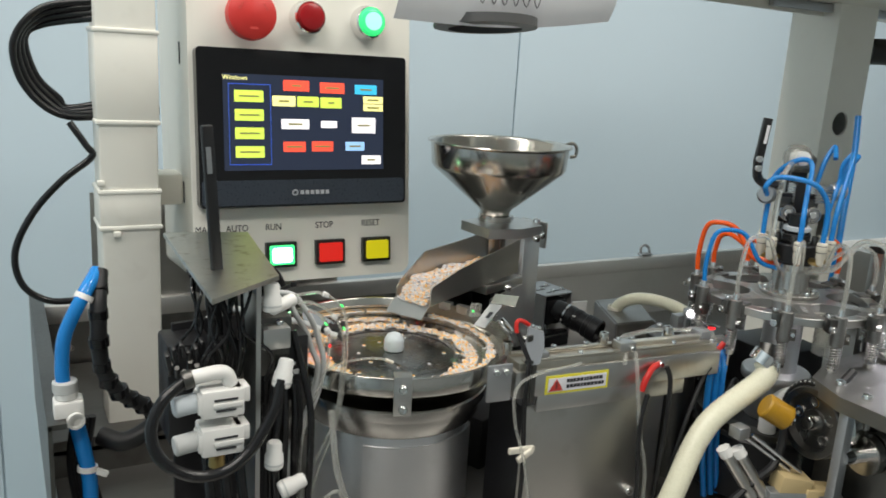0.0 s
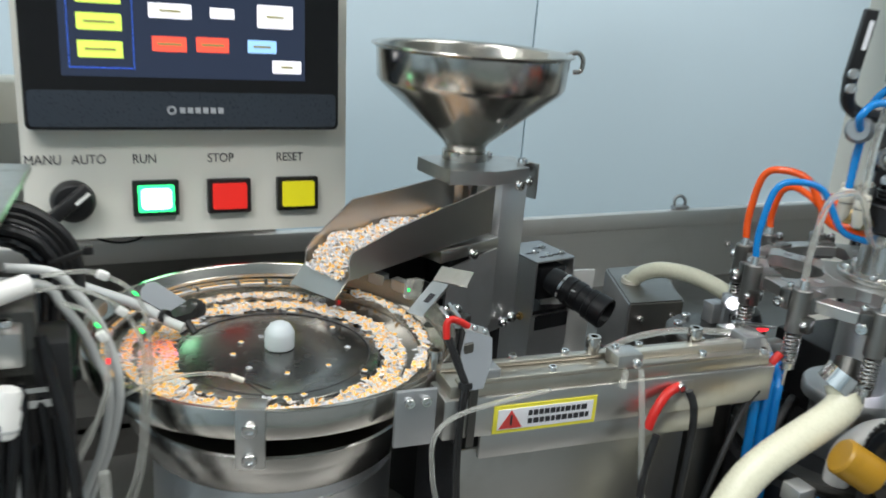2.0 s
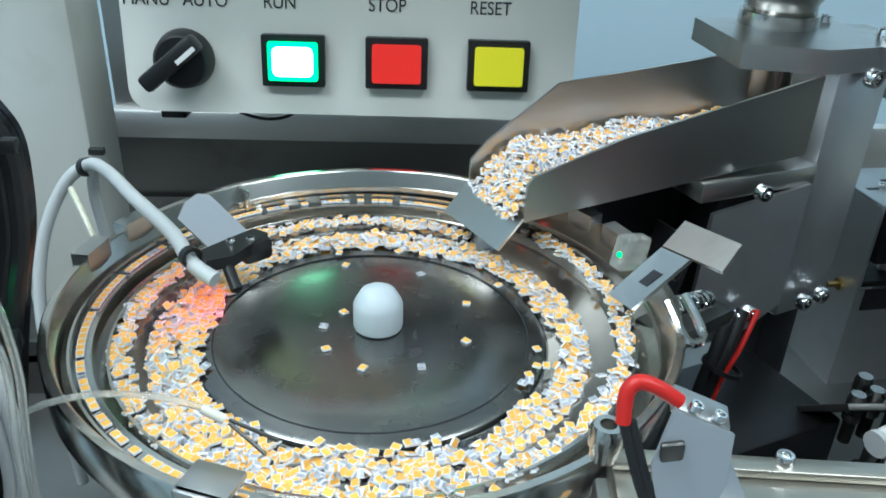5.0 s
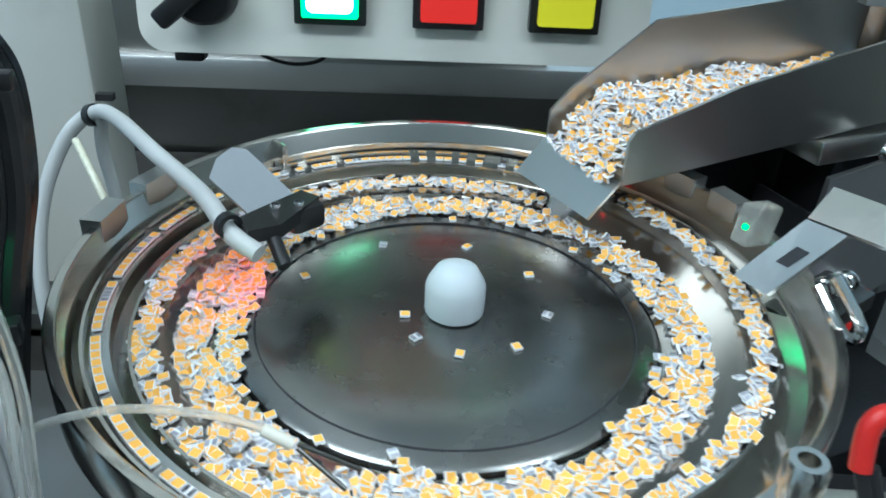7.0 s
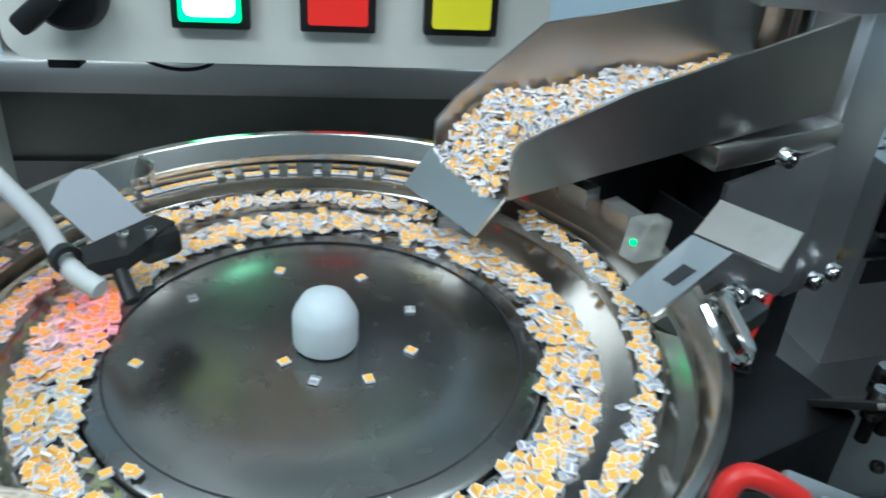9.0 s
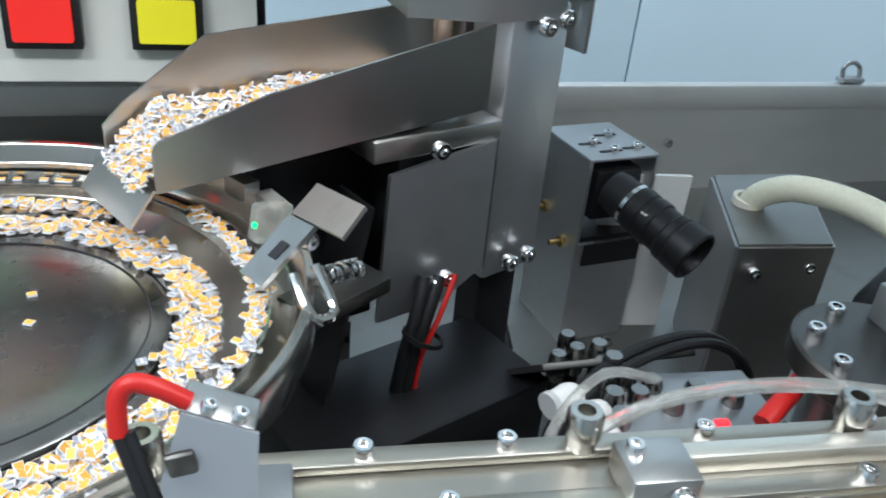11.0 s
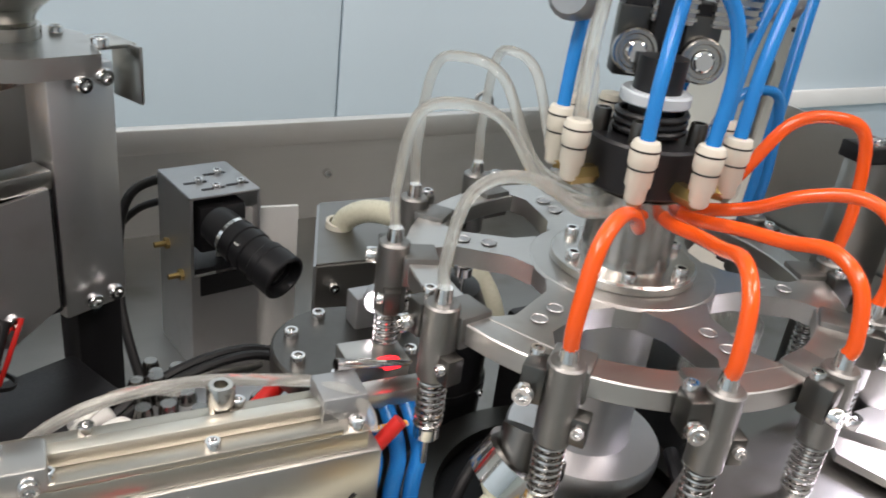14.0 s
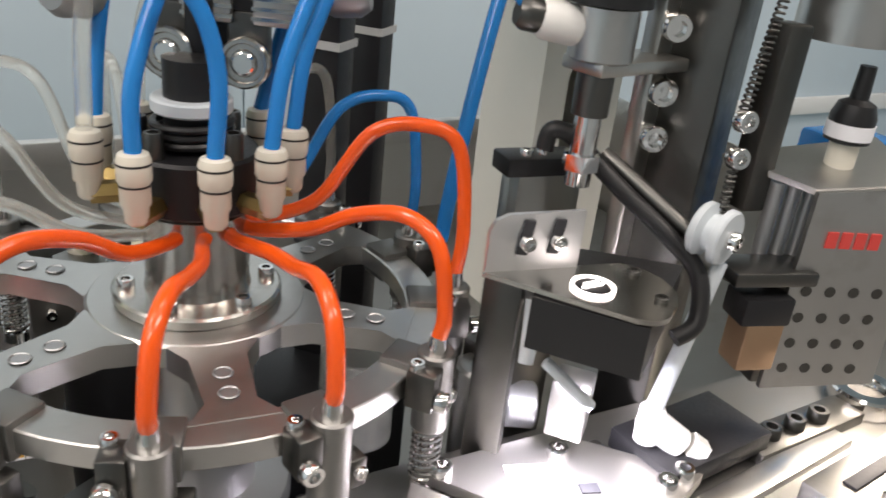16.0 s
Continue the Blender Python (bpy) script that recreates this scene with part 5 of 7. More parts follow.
pillar = thing("turret_pillar", (TCX, TCY, 1.0), "turned steel pillar under the turret", "pillar", z=1.185)
part("post", G().rev([(0.0230, 0.999), (0.0230, 1.096), (0.0300, 1.0965), (0.0305, 1.099), (0.0305, 1.1035), (0.0295, 1.105), (0.0180, 1.1065), (0.0172, 1.112), (0.0172, 1.1660), (0.0, 1.1660)], (TCX, TCY, 0), n=48), BARST, pillar)
part("motor_block", G().box((TCX + 0.055, TCY + 0.05, 1.055), (0.07, 0.07, 0.11), b=0.003), BLACKAL, pillar)
part("base_drum", G().cyl((TCX, TCY, 0.999), (TCX, TCY, 1.060), 0.075, n=56, ch=0.003), BLACKAL, pillar, "black cam drum")
part("cam_ring", G().ringz((TCX, TCY, 1.060), 0.055, 0.068, 0, 0.006, 56), DARKST, pillar)
part("elbow", G().tube([(TCX - 0.045, TCY - 0.035, 1.060), (TCX - 0.046, TCY - 0.036, 1.085), (TCX - 0.036, TCY - 0.040, 1.098), (TCX - 0.022, TCY - 0.042, 1.100)], 0.0075, 14), WHITEPL, pillar, "white elbow")
for k in range(3):
    part("cable", G().tube([(TCX - 0.03 + 0.03 * k, TCY - 0.07, 1.0), (TCX - 0.02 + 0.03 * k, TCY - 0.062, 1.06), (TCX + 0.01 + 0.02 * k, TCY - 0.05, 1.09), (TCX + 0.03 + 0.01 * k, TCY - 0.02, 1.10)], 0.0030, 9), RUBBER, pillar)
part("clear_cup", G().ringz((TCX + 0.052, TCY - 0.012, 1.118), 0.012, 0.0135, 0, 0.035, 28), CLEART, pillar)

# ---- fixed air union over the turret ----
union = thing("air_union", (TCX, TCY, 1.21), "black air union over the turret with blue tubes and cream fittings", "air union", z=1.205)
part("body", G().rev([(0.0185, 1.2092), (0.0195, 1.2102), (0.0195, 1.2252), (0.0187, 1.2262), (0.0, 1.2262)], (TCX, TCY, 0), n=40), BLACKAL, union)
part("neck", G().rev([(0.0080, 1.2262), (0.0080, 1.2520), (0, 1.2520)], (TCX, TCY, 0), n=28), BLACK, union)
part("ring_spring", G().coil((TCX, TCY, 1.2274), (TCX, TCY, 1.2352), 0.0112, 0.0012, 3.2, 8, 24), BLACK, union)
part("white_washer", G().rev([(0.0080, 1.2368), (0.0110, 1.2368), (0.0116, 1.2374), (0.0116, 1.2404), (0.0110, 1.2410), (0.0080, 1.2410)], (TCX, TCY, 0), n=36), NYLON, union)
part("washer_nut", G().cyl((TCX, TCY, 1.2410), (TCX, TCY, 1.2445), 0.0072, n=6), DARKST, union)
for a in (150, 300, 30, 215):
    q = radians(a)
    bolt(union, (TCX + 0.0160 * math.cos(q), TCY + 0.0160 * math.sin(q), 1.2262), (0, 0, 1), 0.0029, DARKST, 0.0075)
fit_tops = []
for a in (146, 177, 225, 267, 302, 345, 30, 75, 110):
    q = radians(a)
    p = Vector((TCX + 0.0290 * math.cos(q), TCY + 0.0290 * math.sin(q), 0))
    f = part("fitting", G().rev([(0.0024, 1.2120), (0.0032, 1.2130), (0.0034, 1.2168), (0.0041, 1.2178), (0.0041, 1.2238), (0.0046, 1.2246), (0.0046, 1.2302), (0.0040, 1.2318), (0.0024, 1.2322)], p, n=20), CREAMPL, union, "cream push fitting")
    part("band", G().ringz(p, 0.0042, 0.00468, 1.2290, 1.2296, 20), BLACK, f)
    part("band", G().ringz(p, 0.0038, 0.00428, 1.2231, 1.2236, 20), BLACK, f)
    part("stem", G().cyl(p + Vector((0, 0, 1.2135)), Vector((TCX + 0.0175 * math.cos(q), TCY + 0.0175 * math.sin(q), 1.2135)), 0.0033, n=6), BRASS, f)
    fit_tops.append(p + Vector((0, 0, 1.2320)))
TM = pose(0, 0, 0, 0, 0, -30)
head = thing("valve_assembly", (0.282, -0.245, 1.245), "metal valve block with rollers hung over the turret", "valves", z=1.235)
part("bar", G().box((0.2760, -0.2500, 1.2610), (0.008, 0.009, 0.046), b=0.001, m=TM), BLACKAL, head)
for bx, by in ((0.2800, -0.2470), (0.2975, -0.2570)):
    part("silver_block", G().box((bx, by, 1.2700), (0.014, 0.014, 0.016), b=0.0008, m=TM), ALU, head)
    for k in range(5):
        part("fin", G().box(Vector((bx, by, 1.2640 + 0.0028 * k)), (0.0148, 0.0148, 0.0011), m=TM), POLISH, head)
part("black_block", G().box((0.2800, -0.2455, 1.2560), (0.030, 0.010, 0.026), b=0.001, m=TM), BLACKAL, head)
AX = Vector((-0.52, -0.85, 0.10)).normalized()
for p in ((0.2680, -0.2465, 1.2522), (0.2868, -0.2584, 1.2514)):
    w = part("roller", G().rev([(0.0, 0), (0.0068, 0), (0.0074, 0.0008), (0.0074, 0.0045), (0.0068, 0.0052), (0.0058, 0.0052), (0.0054, 0.0042), (0.0040, 0.0042), (0.0036, 0.0050), (0.0, 0.0050)], p, AX, 32), TURNED, head)
    part("hub", G().rev([(0.0034, 0), (0.0034, 0.0056), (0.0028, 0.0061), (0, 0.0061)], p, AX, 20), CHROME, w)
    part("axle_block", G().box(Vector(p) + Vector((0.002, 0.004, 0.006)), (0.012, 0.006, 0.016), b=0.0008, m=TM), DARKST, head)
part("filter_ball", G().rev([(0.0, -0.012), (0.008, -0.010), (0.0125, -0.003), (0.0128, 0.003), (0.009, 0.010), (0.0, 0.012)], (0.283, -0.238, 1.3000), AX, 28), CLEART, head, "cloudy filter bowl")
part("filter_core", G().cyl(Vector((0.283, -0.238, 1.300)), Vector((0.283, -0.238, 1.300)) + AX * 0.014, 0.0065, n=18), WHITEPL, head)
part("knob", G().rev([(0.007, 0), (0.008, 0.002), (0.008, 0.010), (0.006, 0.013), (0, 0.013)], (0.2480, -0.2400, 1.2680), (-0.8, -0.5, 0.1), 18), ALU_G, head)
part("knob", G().rev([(0.007, 0), (0.008, 0.002), (0.008, 0.010), (0.006, 0.013), (0, 0.013)], (0.3120, -0.2560, 1.2720), (0.8, -0.5, 0.1), 18), ALU_G, head)
part("sensor_stick", G().box((0.2290, -0.2420, 1.3160), (0.007, 0.006, 0.040), b=0.0008, m=pose(0, 0, 0, 0, 5, -30)), BLACK, head)
part("stick_tag", G().box((0.2287, -0.2455, 1.3220), (0.0025, 0.0008, 0.016), m=pose(0, 0, 0, 0, 5, -30)), TAGPAPER, head)
part("stick_arm", G().tube([(0.2270, -0.2420, 1.3000), (0.2300, -0.2410, 1.2850), (0.2420, -0.2400, 1.2780), (0.2600, -0.2420, 1.2760)], 0.0040, 8), BLACK, head)
bolt(head, (0.2230, -0.2460, 1.3010), (-0.5, -0.8, 0), 0.0030)
bolt(head, (0.2235, -0.2460, 1.2930), (-0.5, -0.8, 0), 0.0030)
part("carrier_arm", G().box((0.330, -0.205, 1.2950), (0.120, 0.018, 0.014), b=0.001, m=pose(0, 0, 0, 0, 0, 42)), DARKST, head)
for x, y in ((0.3370, -0.2000), (0.3680, -0.1720)):
    part("carrier_post", G().box((x, y, 1.145), (0.015, 0.015, 0.300), b=0.001, m=pose(0, 0, 0, 0, 0, 42)), BLACKAL, head, "black upright post")
    part("post_tie", G().box((x, y, 1.245), (0.0165, 0.0165, 0.003), m=pose(0, 0, 0, 0, 0, 42)), GREYCAB, head)


def run(pts, r, mt, label, base=None, hold=None):
    ob = solo("air_tube", G().tube(pts, r, 10), mt, base or pts[0], label, "air tube", "air tubes")
    if hold:
        ob.location = Vector(base or pts[0]) + hold



A, Cc, Md, Bq, Cq, Dq, Eq, Fq, Gq = fit_tops
BL = "glossy blue air tube rising from the turret's fittings"
run([A, A + Vector((0.003, 0.002, 0.025)), A + Vector((0.010, 0.004, 0.052)), (0.268, -0.247, 1.2990), (0.276, -0.256, 1.2960), Md + Vector((0.010, 0.008, 0.040)), Md + Vector((0.001, 0.001, 0.018)), Md], 0.0023, BLUET, BL, hold=seat(TCY, 1.205))
run([Bq, Bq + Vector((0.001, 0, 0.022)), Bq + Vector((-0.004, 0.002, 0.040)), Bq + Vector((-0.018, 0.008, 0.052)), (0.240, -0.252, 1.2850), (0.231, -0.248, 1.2770), (0.238, -0.244, 1.2690), (0.243, -0.242, 1.268)], 0.0023, BLUET, BL, hold=seat(TCY, 1.205))
run([Cq, Cq + Vector((0.004, 0.002, 0.022)), Cq + Vector((0.014, 0.006, 0.045)), Cq + Vector((0.024, 0.010, 0.066)), (0.318, -0.264, 1.3060), (0.3130, -0.2600, 1.2950), (0.3160, -0.2580, 1.2780)], 0.0023, BLUET, BL, hold=seat(TCY, 1.205))
run([Dq, Dq + Vector((0.004, 0.002, 0.022)), Dq + Vector((0.014, 0.004, 0.045)), Dq + Vector((0.020, 0.004, 0.060)), (0.330, -0.262, 1.3040), (0.325, -0.258, 1.2930), (0.3180, -0.2560, 1.2780)], 0.0023, BLUET, BL, hold=seat(TCY, 1.205))
run([Eq, Eq + Vector((0.006, 0, 0.022)), Eq + Vector((0.014, 0.002, 0.045)), Eq + Vector((0.022, 0.003, 0.065)), (0.325, -0.240, 1.310), (0.318, -0.248, 1.300)], 0.0023, BLUET, BL, hold=seat(TCY, 1.205))
run([Cc, Cc + Vector((0.002, 0.002, 0.030)), Cc + Vector((0.008, 0.004, 0.055)), (0.262, -0.246, 1.2960)], 0.0024, CLEART, "clear air tube rising from the turret's fittings", hold=seat(TCY, 1.205))
run([Gq, Gq + Vector((0.002, 0.002, 0.020)), Gq + Vector((0.006, 0.0, 0.034)), (0.272, -0.232, 1.2660)], 0.0022, CLEART, "clear air tube rising from the turret's fittings", hold=seat(TCY, 1.205))
run([(0.430, -0.190, 1.34), (0.420, -0.200, 1.300), (0.402, -0.212, 1.250), (0.388, -0.222, 1.205), (0.382, -0.225, 1.17)], 0.0032, BLUET, "blue air tube hanging behind the turret")

# ---- end station of the rail: round base, ring light, tubes below ----
es = thing("transfer_base", (0.192, -0.200, 1.0), "round aluminium transfer base with screws", "base")
part("disc", G().rev([(0.0, 1.0), (0.020, 1.0), (0.020, 1.128), (0.0285, 1.129), (0.0295, 1.130), (0.0295, 1.1375), (0.0285, 1.1385), (0.0, 1.1385)], (0.1900, -0.2040, 0), n=48), DARKST, es)
for k in range(8):
    a = radians(45 * k + 10)
    bolt(es, (0.1900 + 0.0225 * math.cos(a), -0.2040 + 0.0225 * math.sin(a), 1.1385), (0, 0, 1), 0.0028)
part("slide_block", G().box((0.1880, -0.2260, 1.1440), (0.022, 0.016, 0.012), b=0.001, m=RM), STEEL, es)
part("slide_tongue", G().box((0.1840, -0.2460, 1.1470), (0.034, 0.008, 0.006), b=0.0008, m=RM), STEEL, es)
part("small_block", G().box((0.2020, -0.1900, 1.1450), (0.012, 0.010, 0.014), b=0.001), ALU_G, es)
part("red_light", G().box((0.1895, -0.2330, 1.1495), (0.006, 0.003, 0.003), b=0.0006), REDLED, es)
RGP, RGD = Vector((0.2020, -0.2010, 1.1560)), Vector((-0.55, -0.80, 0.25)).normalized()
rg = thing("ring_light", (0.202, -0.201, 1.135), "small bright ring light glowing white", "lamp")
part("housing", G().rev([(0.0, 0), (0.0048, 0), (0.0052, 0.001), (0.0052, 0.008), (0.0042, 0.010), (0.0036, 0.008), (0, 0.008)], RGP, RGD, 28), ALU_G, rg)
part("glow", G().rev([(0.0030, 0), (0.0026, 0.0010), (0, 0.0014)], RGP + RGD * 0.0082, RGD, 20), RINGW, rg)
part("foot", G().box((RGP.x + 0.004, RGP.y + 0.006, (RGP.z + 1.135) / 2), (0.005, 0.005, RGP.z - 1.135 + 0.006), b=0.0006), ALU_G, rg)
dome = thing("dark_hood", (0.262, -0.142, 1.0), "black rounded motor hood beside the guard box", "motor hood", z=1.06)
part("shell", G().rev([(0.024, 1.0), (0.026, 1.08), (0.025, 1.115), (0.018, 1.132), (0.0, 1.138)], (0.262, -0.142, 0), n=36), BLACK, dome)
part("band", G().ringz((0.262, -0.142, 1.078), 0.0255, 0.0270, 0, 0.006, 36), BLACKAL, dome)
for a in (200, 250, 300):
    bolt(dome, (0.262 + 0.0268 * math.cos(radians(a)), -0.142 + 0.0268 * math.sin(radians(a)), 1.081), (math.cos(radians(a)), math.sin(radians(a)), 0), 0.0018)
for dx in (0.0, 0.0085, 0.0161):
    run([(0.1743 + dx, -0.2527 + 0.012, 1.1263 + 0.012), (0.1743 + dx, -0.2527, 1.1263), (0.1702 + dx, -0.2576, 1.1091), (0.1702 + 0.004 + dx, -0.2576, 1.050), (0.1702 + 0.014 + dx, -0.2576, 1.0)], 0.0028, BLUET, "blue air tube dropping below the rail")
run([(0.1771, -0.2664, 1.1464), (0.1691, -0.2655, 1.1371), (0.1611, -0.2646, 1.1278)], 0.0024, REDT, "red sleeve on a cable at the rail's end")
run([(0.1611, -0.2646, 1.1278), (0.1517, -0.2647, 1.1142), (0.128, -0.272, 1.07), (0.115, -0.27, 1.0)], 0.0018, RUBBER, "black cable dropping in front of the rail cover")
run([(0.1060, -0.2670, 1.1370), (0.0960, -0.2690, 1.1350), (0.0880, -0.2710, 1.1270), (0.0840, -0.272, 1.118)], 0.0026, REDT, "red sleeve on a cable at the rail's side")
run([(0.084, -0.272, 1.118), (0.080, -0.272, 1.09), (0.084, -0.273, 1.04), (0.086, -0.272, 1.0)], 0.0021, RUBBER, "black cable dropping in front of the rail cover")
run([(0.108, -0.267, 1.136), (0.112, -0.270, 1.12), (0.110, -0.272, 1.07), (0.106, -0.272, 1.0)], 0.0021, RUBBER, "black cable dropping in front of the rail cover")
run([(0.078, -0.262, 1.150), (0.076, -0.270, 1.13), (0.080, -0.274, 1.09), (0.090, -0.276, 1.05), (0.094, -0.274, 1.0)], 0.0016, CLEART, "thin clear air tube in front of the rail cover")
cl = thing("tube_clamp", (0.106, -0.262, 1.128), "small aluminium clamp on the rail's side", "clamp")
part("plate", G().box((0.108, -0.2665, 1.1345), (0.014, 0.005, 0.012), b=0.0008, m=RM), ALU, cl)
bolt(cl, (0.105, -0.2692, 1.1375), (0, -1, 0), 0.0028)
bolt(cl, (0.112, -0.2700, 1.1315), (0, -1, 0), 0.0028)
big = thing("vacuum_hose", (0.10, -0.33, 1.0), "thick milky vacuum hose with a clamp at its end", "hose")
part("hose", G().tube([(0.205, -0.290, 1.127), (0.199, -0.295, 1.114), (0.1454, -0.2905, 1.0798), (0.1118, -0.2961, 1.0304), (0.0998, -0.2961, 1.0)], 0.0095, 18), HOSE, big)
part("clamp", G().ringz((0.206, -0.289, 1.130), 0.0092, 0.0120, -0.004, 0.006, 24, (-0.45, 0.2, -0.87)), CHROME, big)
part("clamp_ear", G().box((0.214, -0.296, 1.131), (0.008, 0.006, 0.008), b=0.001), CHROME, big)
part("port", G().cyl((0.206, -0.289, 1.130), (0.211, -0.286, 1.140), 0.0075, n=18), DARKST, big)
# machine wiring behind the rail
nest = thing("valve_cluster", (0.130, -0.165, 1.0), "cluster of small valves, screws and black cables", "valves")
part("manifold", G().box((0.145, -0.172, 1.068), (0.075, 0.050, 0.040), b=0.002, m=RM), DARKST, nest)
part("manifold_top", G().box((0.150, -0.170, 1.093), (0.060, 0.036, 0.012), b=0.001, m=RM), ALU_G, nest)
CAPS = ((0.1390, -0.0930, 1.0770), (0.1394, -0.1027, 1.0770), (0.1489, -0.1040, 1.0790), (0.1475, -0.1120, 1.0760), (0.130, -0.105, 1.076), (0.156, -0.112, 1.077),
        (0.1308, -0.1461, 1.105), (0.1238, -0.1560, 1.105), (0.1309, -0.1566, 1.105), (0.1217, -0.1656, 1.105), (0.1311, -0.1665, 1.105), (0.1193, -0.1762, 1.105), (0.140, -0.160, 1.104), (0.142, -0.172, 1.104), (0.154, -0.166, 1.105), (0.166, -0.172, 1.104))
def capped_valve(x, y, z, r=0.0040, h=0.014):
    """An upright bright cap with a flat bevelled top on a narrower dark neck."""
    # cap takes the darkened disc steel to hold down the ceiling's white reflection
    v = part("valve_cap", G().rev([(r * 0.9, 0), (r, 0.0006), (r, h * 0.8), (r * 0.78, h), (0.0, h)], (x, y, z - h), n=18), DISC, nest)
    part("neck", G().cyl((x, y, z - h - 0.012), (x, y, z - h), r * 0.7, n=12), DARKST, v)
    part("groove", G().ringz((x, y, z - h * 0.55), r * 0.97, r * 1.04, 0, 0.0008, 18), BLACK, v)


for x, y, z in CAPS:
    capped_valve(x, y, z)
for k, (x, y) in enumerate(((0.1080, -0.1630), (0.1140, -0.1730), (0.1120, -0.1840))):
    f = part("white_elbow", G().tube([(x - 0.010, y - 0.004, 1.103), (x - 0.003, y - 0.001, 1.104), (x, y, 1.100), (x + 0.001, y, 1.088)], 0.0042, 14), WHITEPL, nest, "white elbow fitting")
    part("ring", G().cyl((x - 0.0118, y - 0.0047, 1.1028), (x - 0.0095, y - 0.0038, 1.1030), 0.0050, n=16), GREYCAB, f)
for k in range(4):
    part("white_fitting", G().cyl((0.110 + 0.016 * k, -0.192, 1.092), (0.106 + 0.016 * k, -0.200, 1.098), 0.0048, n=14, ch=0.0008), WHITEPL, nest)
for k in range(2):
    o = 0.005 * k
    part("cable", G().tube([(0.080 + o, -0.190 + o, 1.0), (0.086 + o * 0.5, -0.185 + o, 1.06), (0.105, -0.165 + o, 1.090 + o * 0.2), (0.140, -0.148 + o, 1.102 + o * 0.2), (0.180, -0.140 + o, 1.100), (0.205, -0.138 + o, 1.07), (0.21, -0.13, 1.0)], 0.0022, 9), RUBBER, nest)
part("red_sleeve", G().cyl((0.150, -0.205, 1.120), (0.168, -0.196, 1.128), 0.0034, n=12), REDT, nest)
part("clear_tube", G().tube([(0.080, -0.200, 1.08), (0.090, -0.185, 1.108), (0.112, -0.172, 1.118), (0.135, -0.168, 1.110)], 0.0018, 10), CLEART, nest)
for k in range(3):
    part("white_plug", G().box((0.074 + 0.011 * k, -0.196 + 0.004 * k, 1.096), (0.008, 0.007, 0.006), b=0.001, m=pose(0, 0, 0, 0, 10 * k, 30)), WHITEPL, nest)
part("lower_block", G().box((0.070, -0.185, 1.045), (0.070, 0.050, 0.080), b=0.002, m=RM), BLACKAL, nest, "black valve body")
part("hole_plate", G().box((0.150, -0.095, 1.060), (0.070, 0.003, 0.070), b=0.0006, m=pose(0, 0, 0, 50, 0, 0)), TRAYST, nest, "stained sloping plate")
for x, y in ((0.135, -0.112), (0.160, -0.090), (0.172, -0.108)):
    bolt(nest, (x, y, 1.060 + (y + 0.095) * 1.19 + 0.002), (0, -0.77, 0.64), 0.0028, DARKST)
for x, y in ((0.118, -0.188), (0.152, -0.186)):
    part("red_lamp", G().box((x, y, 1.1030), (0.005, 0.003, 0.003), b=0.0006, m=RM), REDLED, nest, "small red indicator")
for k in range(7):
    x = 0.098 + 0.014 * k
    part("chrome_fitting", G().rev([(0.0036, 0), (0.0044, 0.001), (0.0044, 0.005), (0.0034, 0.006), (0.0034, 0.011), (0.0026, 0.012), (0, 0.012)], (x, -0.196 + 0.003 * (k % 3), 1.0960), (0.2 * (k % 3 - 1), -0.4, 0.9), 6 if k % 2 else 16), CHROME, nest)
# loose lines round the turret's foot
for k, (x, y, mt, r) in enumerate(((0.215, -0.300, RUBBER, 0.0026), (0.228, -0.312, CLEART, 0.0022), (0.300, -0.322, RUBBER, 0.0024), (0.322, -0.318, GREYCAB, 0.0020), (0.205, -0.240, RUBBER, 0.0026))):
    run([(x, y, 1.0), (x + 0.006, y + 0.004, 1.050), (x + 0.020, y + 0.010, 1.085), (x + 0.040, y + 0.020, 1.092), (x + 0.055, y + 0.034, 1.070), (x + 0.058, y + 0.040, 1.010)], r, mt, "loose line looping over the foot of the turret")

# ---- white machine column and overhead beam ----
col = thing("white_column", (0.585, -0.02, 1.0), "ivory painted square machine column with a slot and a hole", "column", z=1.25)
CX0, CX1, CY0, CY1 = 0.5560, 0.6280, -0.0550, 0.0150


def face_with_holes(x0, x1, z0, z1, y0, y1, slots):
    """A sheet in the x-z plane with rounded slots (x, half width, z low, z high) cut through."""
    g = G()
    xs = slots[0][0]
    hw = slots[0][1]
    cuts = sorted((s[2], s[3], s[1]) for s in slots)
    z = z0
    for a, b, w in cuts:
        g.box(((x0 + x1) / 2, (y0 + y1) / 2, (z + a - 0.0) / 2), (x1 - x0, y1 - y0, a - z))
        n = 10
        arc = [(xs + w * math.cos(radians(180 + 180 * k / n)), a + w + w * math.sin(radians(180 + 180 * k / n))) for k in range(n + 1)]
        top = [(xs + w * math.cos(radians(180 * k / n)), b - w + w * math.sin(radians(180 * k / n))) for k in range(n + 1)]
        left = [(x0, a), arc[n // 2]] + arc[n // 2 - 1::-1] + top[:n // 2 - 1:-1] + [(x0, b)]
        right = [(x1, b)] + top[n // 2::-1] + arc[:n // 2 - 1:-1] + [(x1, a)]
        for poly in (left, right[::-1]):
            poly = [p for i, p in enumerate(poly) if i == 0 or (abs(p[0] - poly[i - 1][0]) + abs(p[1] - poly[i - 1][1])) > 1e-6]
            g.prism(poly, -y1, -y0, FRONT)
        z = b
    g.box(((x0 + x1) / 2, (y0 + y1) / 2, (z + z1) / 2), (x1 - x0, y1 - y0, z1 - z))
    return g


